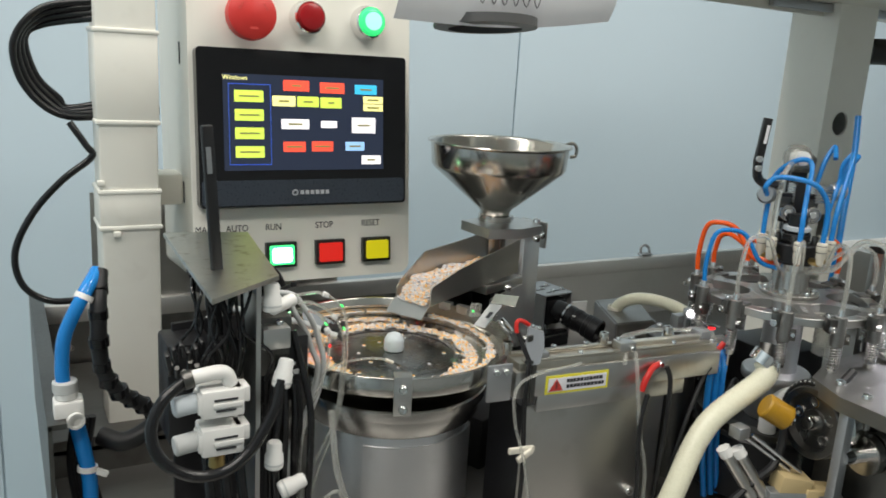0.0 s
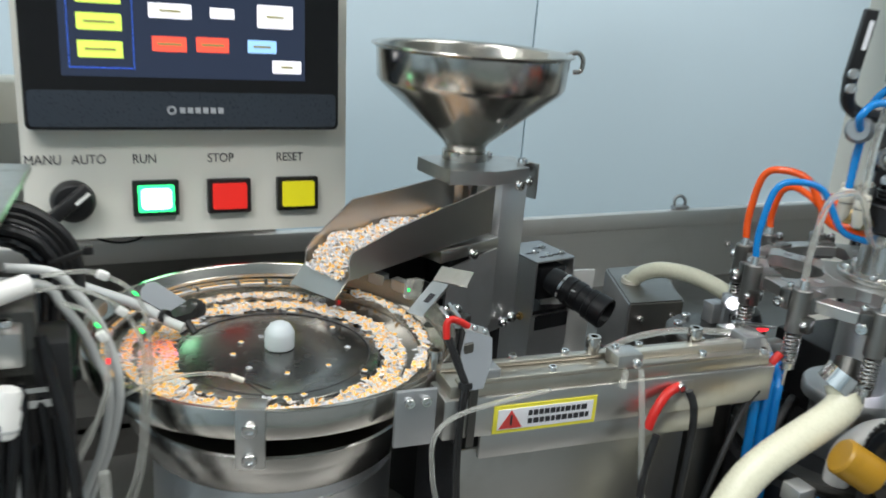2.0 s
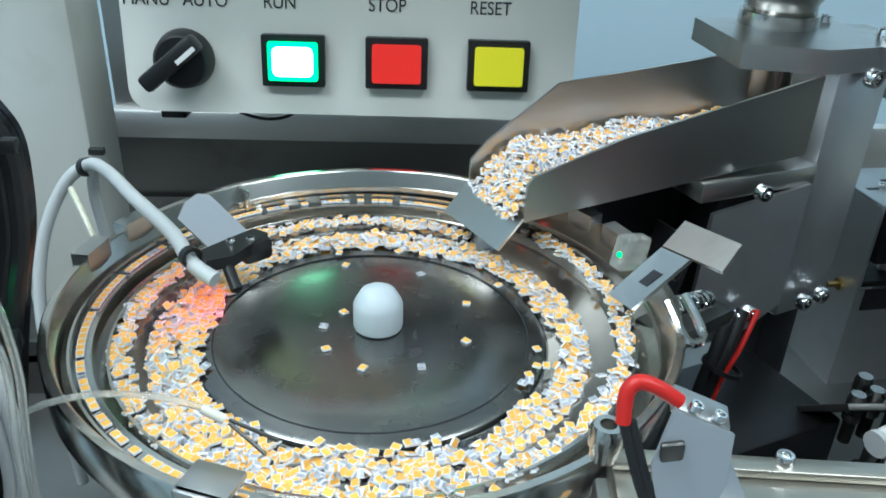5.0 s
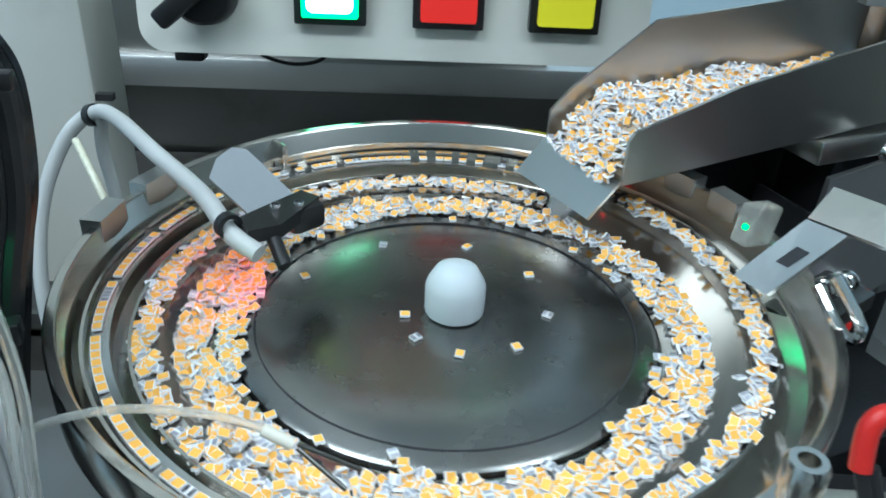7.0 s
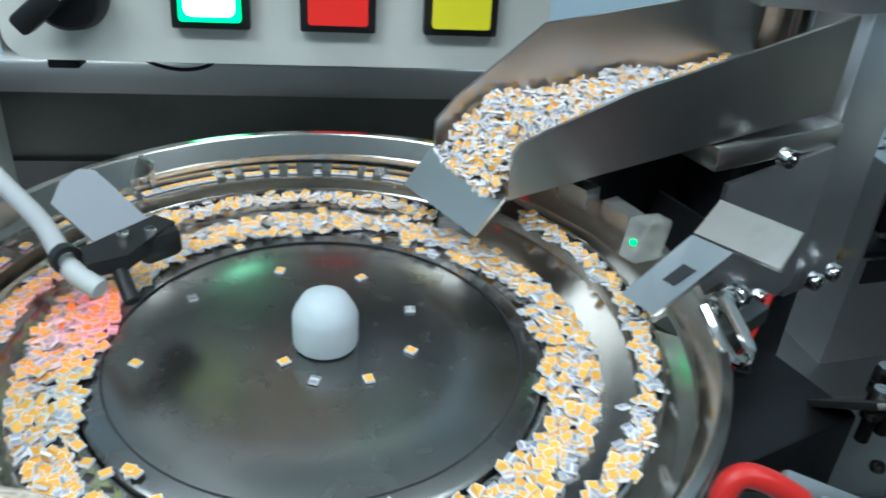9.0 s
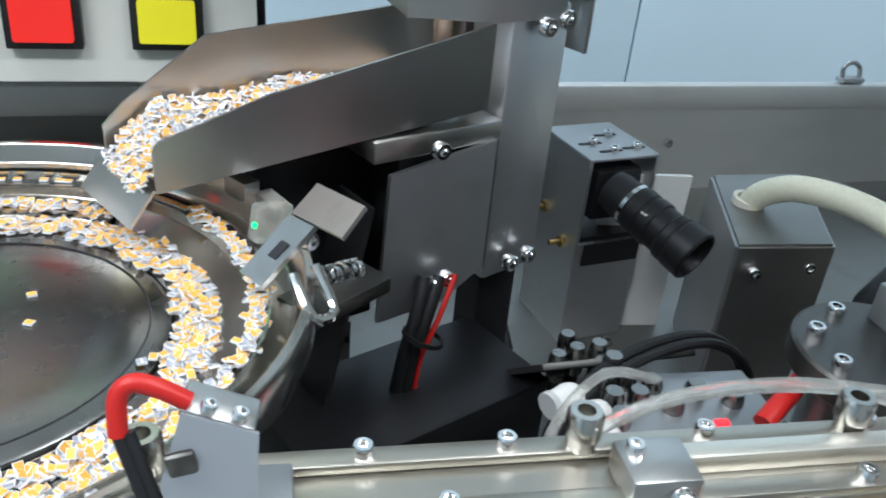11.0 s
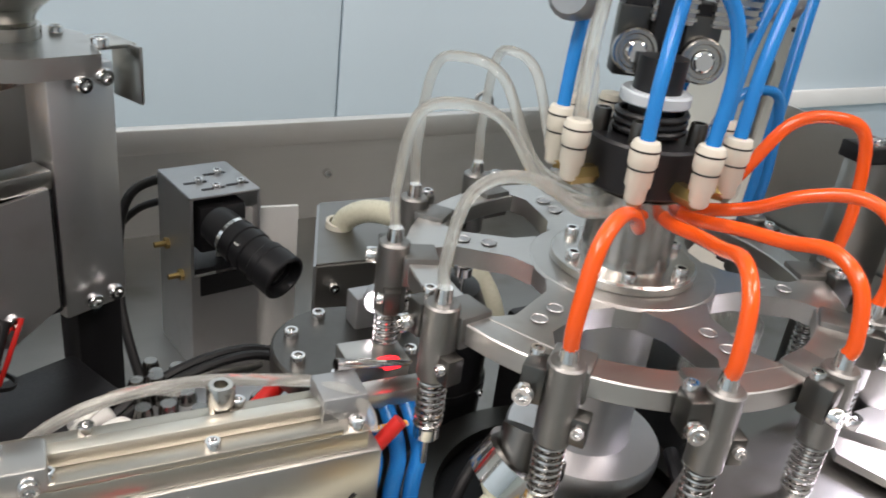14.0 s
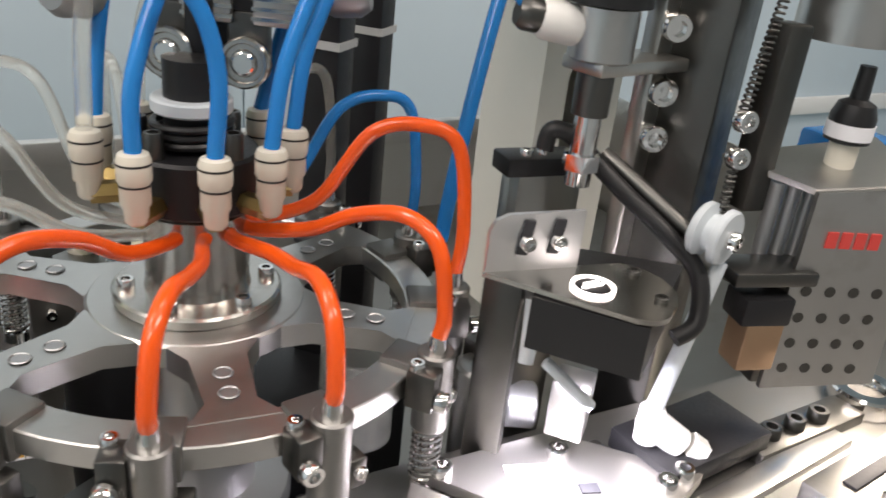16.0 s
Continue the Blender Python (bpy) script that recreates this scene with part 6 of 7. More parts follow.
part("front_face", face_with_holes(CX0, CX1, 1.0, 1.49, CY0, CY0 + 0.003, [(0.5900, 0.0110, 1.105, 1.2240), (0.5900, 0.0150, 1.3260, 1.3560)]), IVORY, col)
part("side_face", G().box((CX0 + 0.0015, (CY0 + CY1) / 2 + 0.0015, 1.245), (0.003, CY1 - CY0 - 0.003, 0.49)), IVORY, col)
part("side_face", G().box((CX1 - 0.0015, (CY0 + CY1) / 2 + 0.0015, 1.245), (0.003, CY1 - CY0 - 0.003, 0.49)), IVORY, col)
part("rear_face", G().box(((CX0 + CX1) / 2, CY1 - 0.0015, 1.245), (CX1 - CX0 - 0.006, 0.003, 0.49)), IVORY, col)
part("inner_cable", G().tube([(0.588, -0.02, 1.34), (0.585, -0.01, 1.25), (0.590, -0.02, 1.12), (0.59, -0.01, 1.0)], 0.006), BLACK, col)
part("small_screw", G().cyl((0.608, CY0, 1.2430), (0.608, CY0 - 0.001, 1.2430), 0.0018, n=10), INK, col)
part("foot_plate", G().box((0.592, -0.02, 1.006), (0.12, 0.11, 0.012), b=0.001), IVORY, col)
beam = thing("overhead_beam", (0.45, -0.1, 1.46), "ivory overhead cabinet beam with a folded lower edge", "beam", z=1.46)
part("body", G().prism([(0.205, -0.085), (0.95, 0.10), (0.95, -0.36), (0.225, -0.30)][::-1], 1.478, 1.72), IVORY, beam)
part("lower_fold", G().plate((0.198, -0.060, 1.466), (0.560, -0.052, 1.462), (0.560, -0.050, 1.480), (0.198, -0.058, 1.484), 0.002), IVORY, beam)
part("edge_strip", G().box((0.60, -0.062, 1.472), (0.30, 0.008, 0.010), b=0.001), ALU_G, beam)
part("black_pipe", G().cyl((0.642, -0.060, 1.425), (0.80, -0.12, 1.430), 0.0165, n=24, ch=0.002), BLACK, beam, "thick black pipe")
note = thing("paper_note", (0.02, -0.19, 1.40), "curled sheet of white paper with faint handwriting", "paper", z=1.42)
pg = G()
NU, NV = 22, 7
for i in range(NU + 1):
    for j in range(NV + 1):
        u, v = i / NU, j / NV
        x = -0.094 + 0.204 * u
        z = 1.452 - 0.050 * v + 0.012 * u - 0.006 * math.sin(math.pi * u) * v
        y = -0.186 - 0.010 * math.sin(math.pi * v) - 0.004 * math.sin(5 * u)
        pg.v.append((x, y, z))
pg.f = [(i * (NV + 1) + j, (i + 1) * (NV + 1) + j, (i + 1) * (NV + 1) + j + 1, i * (NV + 1) + j + 1) for i in range(NU) for j in range(NV)]
nv = len(pg.v)
pg.v += [(x, y + 0.0006, z) for x, y, z in pg.v]
pg.f += [tuple(nv + k for k in q[::-1]) for q in pg.f]
part("sheet", pg, PAPER, note)
part("roll_under", G().rev([(0.030, 0), (0.042, 0.001), (0.042, 0.008), (0.030, 0.008)], (-0.005, -0.170, 1.400), (0, 0.1, 1), 36, full=False), PAPER2, note, "dark reel under the sheet")
for k in range(6):
    part("pen_stroke", G().tube([(-0.030 + 0.010 * k, -0.1985, 1.424 + 0.003 * (k % 2)), (-0.026 + 0.010 * k, -0.1985, 1.418), (-0.023 + 0.010 * k, -0.1985, 1.425)], 0.0004, 5, 3), INK, note)
part("bracket", G().box((0.02, -0.16, 1.47), (0.24, 0.05, 0.004), b=0.001), IVORY, note)
part("hanger", G().box((0.02, -0.178, 1.461), (0.20, 0.004, 0.022), b=0.001), IVORY, note)
part("stay", G().box((0.21, -0.16, 1.474), (0.16, 0.03, 0.004)), IVORY, note)

# ---- left cluster: mounting plate, gauge valves, cables ----
mp = thing("valve_mount", (-0.23, -0.22, 1.0), "oily aluminium angle plate carrying white valves", "mount plate", z=1.18)
PLZ = 1.2335
part("top_plate", G().plate((-0.258, -0.2960, PLZ), (-0.2085, -0.2580, PLZ), (-0.1950, -0.1350, PLZ), (-0.2540, -0.1250, PLZ), 0.003), mat("oily_aluminium", (0.50, 0.51, 0.48), 0.34, 1.0, 0.2, 40, 0.1, 0.1, 300, stain=0.7), mp, "oily top plate")
part("web", G().plate((-0.2225, -0.2580, 1.0), (-0.2195, -0.2580, 1.0), (-0.2195, -0.2580, PLZ), (-0.2225, -0.2580, PLZ), -0.030), ALU, mp, "upright edge plate")
part("antenna", G().box((-0.2440, -0.2350, 1.2800), (0.0075, 0.0045, 0.092), b=0.0015, m=pose(0, 0, 0, 0, -4, 12)), BLACK, mp, "upright black bar")
part("antenna_low", G().box((-0.2420, -0.2350, 1.1900), (0.0075, 0.0045, 0.085), b=0.0015, m=pose(0, 0, 0, 0, -2, 12)), BLACK, mp)
part("antenna_tag", G().box((-0.2462, -0.2380, 1.3050), (0.0030, 0.0008, 0.016), m=pose(0, 0, 0, 0, -4, 12)), ALU_G, mp)
part("dark_block", G().box((-0.2060, -0.2300, 1.1850), (0.022, 0.030, 0.040), b=0.002), DARKST, mp)
part("black_block", G().box((-0.2550, -0.2050, 1.1500), (0.030, 0.035, 0.070), b=0.003), BLACKAL, mp)
for k in range(7):
    part("terminal", G().cyl((-0.270 + 0.004 * k, -0.236, 1.172 - 0.003 * (k % 3)), (-0.272 + 0.004 * k, -0.246, 1.182 - 0.003 * (k % 3)), 0.0016, n=8), DARKST, mp)
for k, z in enumerate((1.1625, 1.1375)):
    v = part("white_valve", G().box((-0.2460, -0.2620, z), (0.026, 0.020, 0.018), b=0.0015).box((-0.2560, -0.2635, z), (0.010, 0.016, 0.013), b=0.002).box((-0.2340, -0.2640, z + 0.004), (0.009, 0.014, 0.010), b=0.001), WHITEPL, mp, "white moulded valve")
    part("cap", G().cyl((-0.2600, -0.2635, z), (-0.2740, -0.2650, z - 0.001), 0.0062, n=20, ch=0.001), GREYCAB if k else NYLON, v)
    part("slit", G().box((-0.2445, -0.2724, z + 0.003), (0.014, 0.0006, 0.0012)), INK, v)
    part("slit", G().box((-0.2445, -0.2724, z - 0.004), (0.012, 0.0006, 0.0012)), INK, v)
    part("rib", G().box((-0.2430, -0.2726, z - 0.0005), (0.018, 0.0012, 0.0030), b=0.0004), WHITEPL, v)
part("elbow", G().tube([(-0.268, -0.2650, 1.1780), (-0.256, -0.2650, 1.1800), (-0.2440, -0.2650, 1.1800), (-0.2400, -0.2650, 1.1720)], 0.0046, 14), WHITEPL, mp, "white elbow fitting")
part("elbow_ring", G().cyl((-0.2680, -0.2650, 1.1778), (-0.2625, -0.2650, 1.1790), 0.0056, n=16), DARKST, mp)
part("black_loop", G().tube([(-0.266, -0.2650, 1.1780), (-0.280, -0.2700, 1.1700), (-0.288, -0.2730, 1.1540), (-0.284, -0.2760, 1.1360), (-0.268, -0.2780, 1.1230), (-0.248, -0.2780, 1.1210), (-0.230, -0.2760, 1.1320), (-0.2150, -0.2720, 1.1540), (-0.2090, -0.2680, 1.1720)], 0.0036, 12), GLOSSBK, mp, "looped black air tube")
for p, d in (((-0.2090, -0.2660, 1.1660), (0.25, 0.1, 1)), ((-0.2120, -0.2560, 1.2130), (0, 0.1, 1)), ((-0.2120, -0.2640, 1.1100), (0, 0, 1)), ((-0.2080, -0.2640, 1.0920), (0.6, 0, 0.2))):
    dv = Vector(d).normalized()
    f = part("white_fitting", G().rev([(0.0052, 0), (0.0060, 0.001), (0.0060, 0.009), (0.0050, 0.0105), (0.0050, 0.016), (0.0040, 0.018), (0, 0.018)], p, dv, 18), WHITEPL, mp, "white push fitting")
    part("ring", G().ringz(Vector(p) + dv * 0.003, 0.0055, 0.0063, 0, 0.0012, 18, dv), GREYCAB, f)
part("side_fitting", G().cyl((-0.2130, -0.2580, 1.2150), (-0.1960, -0.2480, 1.2170), 0.0042, n=14, ch=0.0006), WHITEPL, mp)
lr = random.Random(5)
part("back_plate", G().box((-0.2390, -0.1900, 1.115), (0.046, 0.004, 0.150), b=0.001, m=pose(0, 0, 0, 0, 0, 8)), BLACKAL, mp, "black plate behind the valves")
part("driver_box", G().box((-0.1985, -0.2330, 1.1680), (0.030, 0.024, 0.046), b=0.002), BLACK, mp, "black sensor amplifier")
part("driver_print", G().box((-0.1975, -0.2454, 1.1660), (0.014, 0.0006, 0.003)).box((-0.1975, -0.2454, 1.1720), (0.010, 0.0006, 0.002)), GREYCAB, mp)
part("grey_cube", G().box((-0.2085, -0.2470, 1.1940), (0.018, 0.018, 0.014), b=0.001), ALU, mp)
bolt(mp, (-0.2050, -0.2490, 1.2010), (0, 0, 1), 0.0026)
for k in range(16):
    x0, y0 = -0.2560 + 0.0022 * k + lr.uniform(-0.002, 0.002), -0.238 + lr.uniform(-0.014, 0.016)
    x1 = -0.2620 + 0.0030 * k + lr.uniform(-0.008, 0.008)
    part("thin_wire", G().tube([(x0 + 0.010, y0 + 0.03, 1.2320), (x0, y0, 1.2230), (x0 + lr.uniform(-0.006, 0.006), y0 - 0.004, 1.2020), (x1, y0 - 0.006, 1.1850), (x1 - 0.002, y0, 1.1650)], 0.0011, 7), GLOSSBK, mp)
for k in range(9):
    x = -0.2730 + 0.0042 * k
    part("plug", G().box((x, -0.2450 + 0.002 * (k % 2), 1.1840 + 0.003 * (k % 3)), (0.0030, 0.006, 0.012), b=0.0008, m=pose(0, 0, 0, 20, -12, 0)), BLACK, mp)
for k in range(7):
    x, y = -0.2060 + 0.0040 * k, -0.2520 + lr.uniform(-0.004, 0.010)
    part("front_cable", G().tube([(-0.2060 + 0.002 * k, y + 0.012, 1.1700 + 0.004 * k), (x - 0.004, y, 1.1480), (x - 0.006 + lr.uniform(-0.003, 0.003), y - 0.002, 1.1150), (x - 0.004, y, 1.0700), (x + lr.uniform(-0.006, 0.006), y + 0.002, 1.0300), (x + 0.004, y + 0.004, 1.0)], 0.0024, 10), GLOSSBK, mp)
for k in range(3):
    part("lower_cable", G().tube([(-0.2520 + 0.010 * k, -0.2500, 1.1250), (-0.2500 + 0.010 * k, -0.2560, 1.0900), (-0.2440 + 0.010 * k, -0.2560, 1.0500), (-0.2460 + 0.009 * k, -0.2540, 1.0)], 0.0034, 10), GLOSSBK, mp)
part("brass_port", G().cyl((-0.2480, -0.2620, 1.1180), (-0.2480, -0.2620, 1.1300), 0.0052, n=14), BRASS, mp)
bundle = thing("cable_bundle", (-0.195, -0.20, 1.0), "thick bundle of black cables and clear tubes beside the bowl", "cables")
for k in range(17):
    o, p = 0.0011 * k, -0.165 + lr.uniform(-0.010, 0.008)
    part("black_cable", G().tube([(-0.240, p + 0.02, 1.2300 - o), (-0.2250, p + 0.01, 1.2300 - o), (-0.2088 + 0.2 * o, p, 1.2290 - o), (-0.1977 - 0.3 * o, p, 1.2262 - 0.95 * o), (-0.1887 - 0.6 * o, p, 1.2200 - 0.7 * o), (-0.1820 - 0.9 * o, p, 1.2120 - 0.4 * o),
                                  (-0.1786 - o, p, 1.2030), (-0.1780 - o, p - 0.002, 1.1896), (-0.1790 - o, p - 0.004, 1.1765), (-0.1825 - o, p - 0.008, 1.1583), (-0.190 - 0.7 * o, p - 0.016, 1.11), (-0.195 - 0.5 * o, p - 0.02, 1.05), (-0.197 - 0.4 * o, p - 0.02, 1.0)], 0.0027, 9), GLOSSBK if k % 3 else RUBBER, bundle)
for k in range(2):
    o = 0.0052 * k
    part("white_tube", G().tube([(-0.205 - o, -0.222, 1.218 - o), (-0.1879 - o * 0.7, -0.220, 1.2140 - o), (-0.1805 - o, -0.220, 1.2050 - o), (-0.1735 - o, -0.220, 1.1930 - o), (-0.1685 - o, -0.220, 1.1790 - o), (-0.1655 - o * 0.8, -0.222, 1.1600), (-0.1700 - o * 0.6, -0.216, 1.130), (-0.184 - o * 0.4, -0.206, 1.08), (-0.188, -0.200, 1.0)], 0.0020, 10), GREYCAB, bundle)
for k in range(2):
    o = 0.0060 * k
    part("clear_tube", G().tube([(-0.192 - o, -0.237, 1.2190 - o), (-0.1774 - o, -0.235, 1.2190 - o), (-0.1707 - o, -0.235, 1.2168 - o), (-0.1627 - o, -0.235, 1.2120 - o), (-0.1571 - o * 0.8, -0.235, 1.2045 - o), (-0.1545 - o * 0.5, -0.235, 1.1940 - o), (-0.1538 - o * 0.4, -0.235, 1.1780), (-0.1553 - o * 0.4, -0.236, 1.1590), (-0.1590 - o * 0.4, -0.234, 1.1237), (-0.172 - o, -0.224, 1.07), (-0.180 - o, -0.215, 1.0)], 0.0010, 8), CLEART, bundle)
part("clear_tube", G().tube([(-0.186, -0.246, 1.2110), (-0.1775, -0.245, 1.2063), (-0.1724, -0.245, 1.1982), (-0.1707, -0.245, 1.1864), (-0.1715, -0.245, 1.1724), (-0.1775, -0.245, 1.1540), (-0.1855, -0.246, 1.1348), (-0.190, -0.247, 1.10), (-0.192, -0.247, 1.0)], 0.0011, 8), CLEART, bundle)
for p, r in (((-0.1705, -0.2355, 1.2170), 30), ((-0.1640, -0.2355, 1.2010), 40), ((-0.1722, -0.2455, 1.1955), 60)):
    part("white_joint", G().box(p, (0.0046, 0.0034, 0.0034), b=0.0008, m=pose(0, 0, 0, 0, r, 0)), WHITEPL, bundle)
part("tie", G().box((-0.1815, -0.1780, 1.2060), (0.0180, 0.0020, 0.0026), b=0.0006, m=pose(0, 0, 0, 0, -16, 8)).box((-0.1735, -0.1775, 1.2085), (0.0045, 0.0035, 0.0040), b=0.0008), BLACK, bundle)
for p, r in (((-0.1588, -0.2362, 1.2085), 45), ((-0.1568, -0.2362, 1.1920), 62), ((-0.1738, -0.2462, 1.2005), 50)):
    part("green_light", G().box(p, (0.0026, 0.0008, 0.0011), b=0.0003, m=pose(0, 0, 0, 0, r, 0)), GRNLED, bundle)
part("red_light", G().box((-0.1706, -0.2464, 1.1850), (0.0012, 0.0008, 0.0024), b=0.0003), REDLED, bundle)
# blue and black lines at the far left
lf = thing("supply_lines", (-0.31, -0.12, 1.0), "blue air lines and taped black cable at the trunking's foot", "cables", z=1.13)
part("blue_line", G().tube([(-0.298, -0.10, 1.216), (-0.310, -0.12, 1.203), (-0.3225, -0.12, 1.176), (-0.3255, -0.12, 1.150), (-0.3245, -0.12, 1.136)], 0.0050, 14), BLUET, lf)
part("blue_line", G().tube([(-0.318, -0.118, 1.108), (-0.314, -0.12, 1.086), (-0.3105, -0.12, 1.060), (-0.311, -0.12, 1.02), (-0.312, -0.12, 1.0)], 0.0056, 14), BLUET, lf)
part("regulator", G().box((-0.3225, -0.12, 1.1180), (0.020, 0.018, 0.020), b=0.002).cyl((-0.3235, -0.12, 1.128), (-0.3235, -0.12, 1.137), 0.0080, n=18, ch=0.001), WHITEPL, lf, "white tee fitting")
part("regulator_cap", G().cyl((-0.3240, -0.12, 1.133), (-0.3240, -0.12, 1.142), 0.0086, n=18, ch=0.001), GREYCAB, lf)
part("port", G().ringz((-0.3190, -0.1295, 1.1140), 0.0045, 0.0062, 0, 0.003, 18, (0.2, -1, 0)), WHITEPL, lf)
part("taped_cable", G().tube([(-0.296, -0.10, 1.216), (-0.300, -0.12, 1.190), (-0.299, -0.12, 1.150), (-0.288, -0.12, 1.128), (-0.270, -0.11, 1.110), (-0.255, -0.10, 1.090)], 0.0058, 12), RUBBER, lf, "taped black cable loom")
for k, q in enumerate(smooth_line([(-0.296, -0.10, 1.216), (-0.300, -0.12, 1.190), (-0.299, -0.12, 1.150), (-0.288, -0.12, 1.128), (-0.270, -0.11, 1.110), (-0.255, -0.10, 1.090)], 4)[2::2]):
    part("tape_wrap", G().ringz(q, 0.0050, 0.0064 + 0.0004 * (k % 3), -0.003, 0.004, 16, (0.25 if k > 4 else 0.05, 0.1, -1 if k < 5 else -0.9)), GLOSSBK, lf)
part("taped_cable", G().tube([(-0.300, -0.10, 1.085), (-0.285, -0.11, 1.082), (-0.268, -0.11, 1.088), (-0.252, -0.105, 1.098)], 0.0075, 12), RUBBER, lf)
for k in range(4):
    part("black_cable", G().tube([(-0.318 + 0.004 * k, -0.108, 1.106), (-0.322 + 0.004 * k, -0.106, 1.07), (-0.318 + 0.005 * k, -0.104, 1.03), (-0.314 + 0.005 * k, -0.104, 1.0)], 0.0030, 9), RUBBER, lf)
part("white_tie", G().ringz((-0.3118, -0.12, 1.068), 0.0058, 0.0072, 0, 0.004, 18, (0.1, 0.1, 1)).box((-0.302, -0.123, 1.066), (0.008, 0.004, 0.004), m=pose(0, 0, 0, 0, 30, 0)), WHITEPL, lf)
part("white_tie", G().ringz((-0.308, -0.118, 1.2040), 0.0055, 0.0068, 0, 0.004, 18, (-0.5, -0.3, -0.8)), WHITEPL, lf)
co = thing("cable_coil", (-0.31, 0.02, 1.30), "hanging coil of black power cable behind the trunking", "cable", z=1.29)
for k in range(4):
    o = 0.0045 * k
    part("turn", G().tube([(-0.278, 0.025, 1.426 - o), (-0.318, 0.03 + o, 1.418 - o), (-0.340 + o * 0.6, 0.03 + o, 1.392), (-0.338 + o, 0.03 + o, 1.362), (-0.322 + o, 0.03 + o, 1.339 + o * 0.4), (-0.300, 0.03 + o, 1.329 + o * 0.5), (-0.262, 0.035, 1.331 + o)], 0.0030, 10), GLOSSBK, co)
part("tail", G().tube([(-0.302, 0.025, 1.325), (-0.290, 0.02, 1.306), (-0.286, 0.02, 1.296), (-0.310, 0.02, 1.276), (-0.334, 0.02, 1.248), (-0.349, 0.02, 1.215), (-0.345, 0.02, 1.186), (-0.326, 0.02, 1.170), (-0.300, 0.02, 1.168)], 0.0030, 10), GLOSSBK, co)
part("loop", G().tube([(-0.244, 0.03, 1.352), (-0.232, 0.03, 1.346), (-0.230, 0.03, 1.332), (-0.238, 0.03, 1.322)], 0.0026, 10), GLOSSBK, co)

# ---- right: taping station ----
tb = thing("station_table", (0.52, -0.42, 0.98), "thick steel station table on side plates", "table", z=1.11)
part("top", G().prism([(0.2620, -0.3030), (0.2155, -0.3240), (0.2000, -0.3610), (0.2045, -0.60), (0.80, -0.60), (0.80, -0.315), (0.310, -0.300)], 1.105, 1.117), BENCHST, tb)
part("side_panel", G().box((0.2110, -0.5020, 1.05), (0.006, 0.192, 0.109), b=0.001), BARST, tb)
part("cheek", G().box((0.312, -0.52, 1.05), (0.012, 0.12, 0.110), b=0.001), ALU_G, tb)
part("front_cheek", G().box((0.2090, -0.3640, 1.05), (0.010, 0.008, 0.109), b=0.001), ALU_G, tb)
for y in (-0.345, -0.372):
    bolt(tb, (0.222 + 0.2 * (y + 0.345), y, 1.117), (0, 0, 1), 0.0038)
drv = thing("belt_drive", (0.25, -0.33, 1.0), "toothed belt drive with pulleys and a yellow roller", "belt drive", z=1.07)
DA = Vector((0.98, -0.12, 0.0)).normalized()
DN = Vector((-DA.y, DA.x, 0.0))
DC = Vector((0.2114, -0.3271, 1.0901))
part("yellow_roller", G().cyl((0.1797, -0.3072, 1.1026), (0.1960, -0.3185, 1.0920), 0.0104, n=32, ch=0.0012), YELCYL, drv, "yellow urethane roller")
part("roller_pin", G().rev([(0.0070, 0), (0.0072, 0.001), (0.0055, 0.0018), (0.0045, 0.004), (0.0, 0.004)], (0.1960, -0.3185, 1.0920), (0.72, -0.50, -0.47), 18), CHROME, drv)
part("pulley", G().rev([(0.0, 0.004), (0.010, 0.004), (0.011, 0.006), (0.022, 0.006), (0.024, 0.0), (0.0290, 0.0), (0.0300, 0.001), (0.0300, 0.010), (0.0290, 0.011), (0.0, 0.011)], DC, DA, 48), DARKST, drv, "dark toothed pulley with round windows")
for k in range(5):
    a = radians(72 * k + 10)
    part("window_ring", G().ringz(DC + (DN * math.cos(a) + Vector((0, 0, 1)) * math.sin(a)) * 0.0165 + DA * 0.0052, 0.0036, 0.0046, -0.0006, 0.0006, 20, DA), CHROME, drv)
part("pulley_hub", G().rev([(0.0, -0.003), (0.0052, -0.003), (0.0062, -0.001), (0.0062, 0.005), (0, 0.005)], DC, DA, 20), CHROME, drv)
part("flange_disc", G().rev([(0.0, 0.014), (0.0300, 0.014), (0.0315, 0.0155), (0.0315, 0.0185), (0.0290, 0.0195), (0.0290, 0.027), (0.0310, 0.028), (0.0310, 0.031), (0.0, 0.031)], DC, DA, 48), POLISH, drv, "steel flange discs")
part("shaft", G().cyl(DC + DA * 0.03, DC + DA * 0.075, 0.0060, n=18), CHROME, drv)
CP0 = Vector((0.2290, -0.3640, 1.0760))
for h in (0.0, 0.012, 0.022):
    part("coupling_disc", G().rev([(0.0, h), (0.0160, h), (0.0168, h + 0.001), (0.0168, h + 0.008), (0.0160, h + 0.009), (0.0, h + 0.009)], CP0, DA, 40), POLISH if h else TURNED, drv)
part("coupling_shaft", G().cyl(CP0 - DA * 0.02, CP0 + DA * 0.06, 0.0060, n=18), CHROME, drv)
for a in (20, 95, 170):
    bolt(drv, CP0 + DA * 0.004 + (DN * math.cos(radians(a)) + Vector((0, 0, 1)) * math.sin(radians(a))) * 0.0165, DN * math.cos(radians(a)) + Vector((0, 0, 1)) * math.sin(radians(a)), 0.0018, DARKST)
arc = [DC + DA * 0.005 + Vector((0.030, -0.006, 0.042))]
for k in range(9):
    a = radians(70 + 17 * k)
    arc.append(DC + DA * 0.005 + DN * (-math.cos(a)) * 0.0315 + Vector((0, 0, math.sin(a))) * 0.0315)
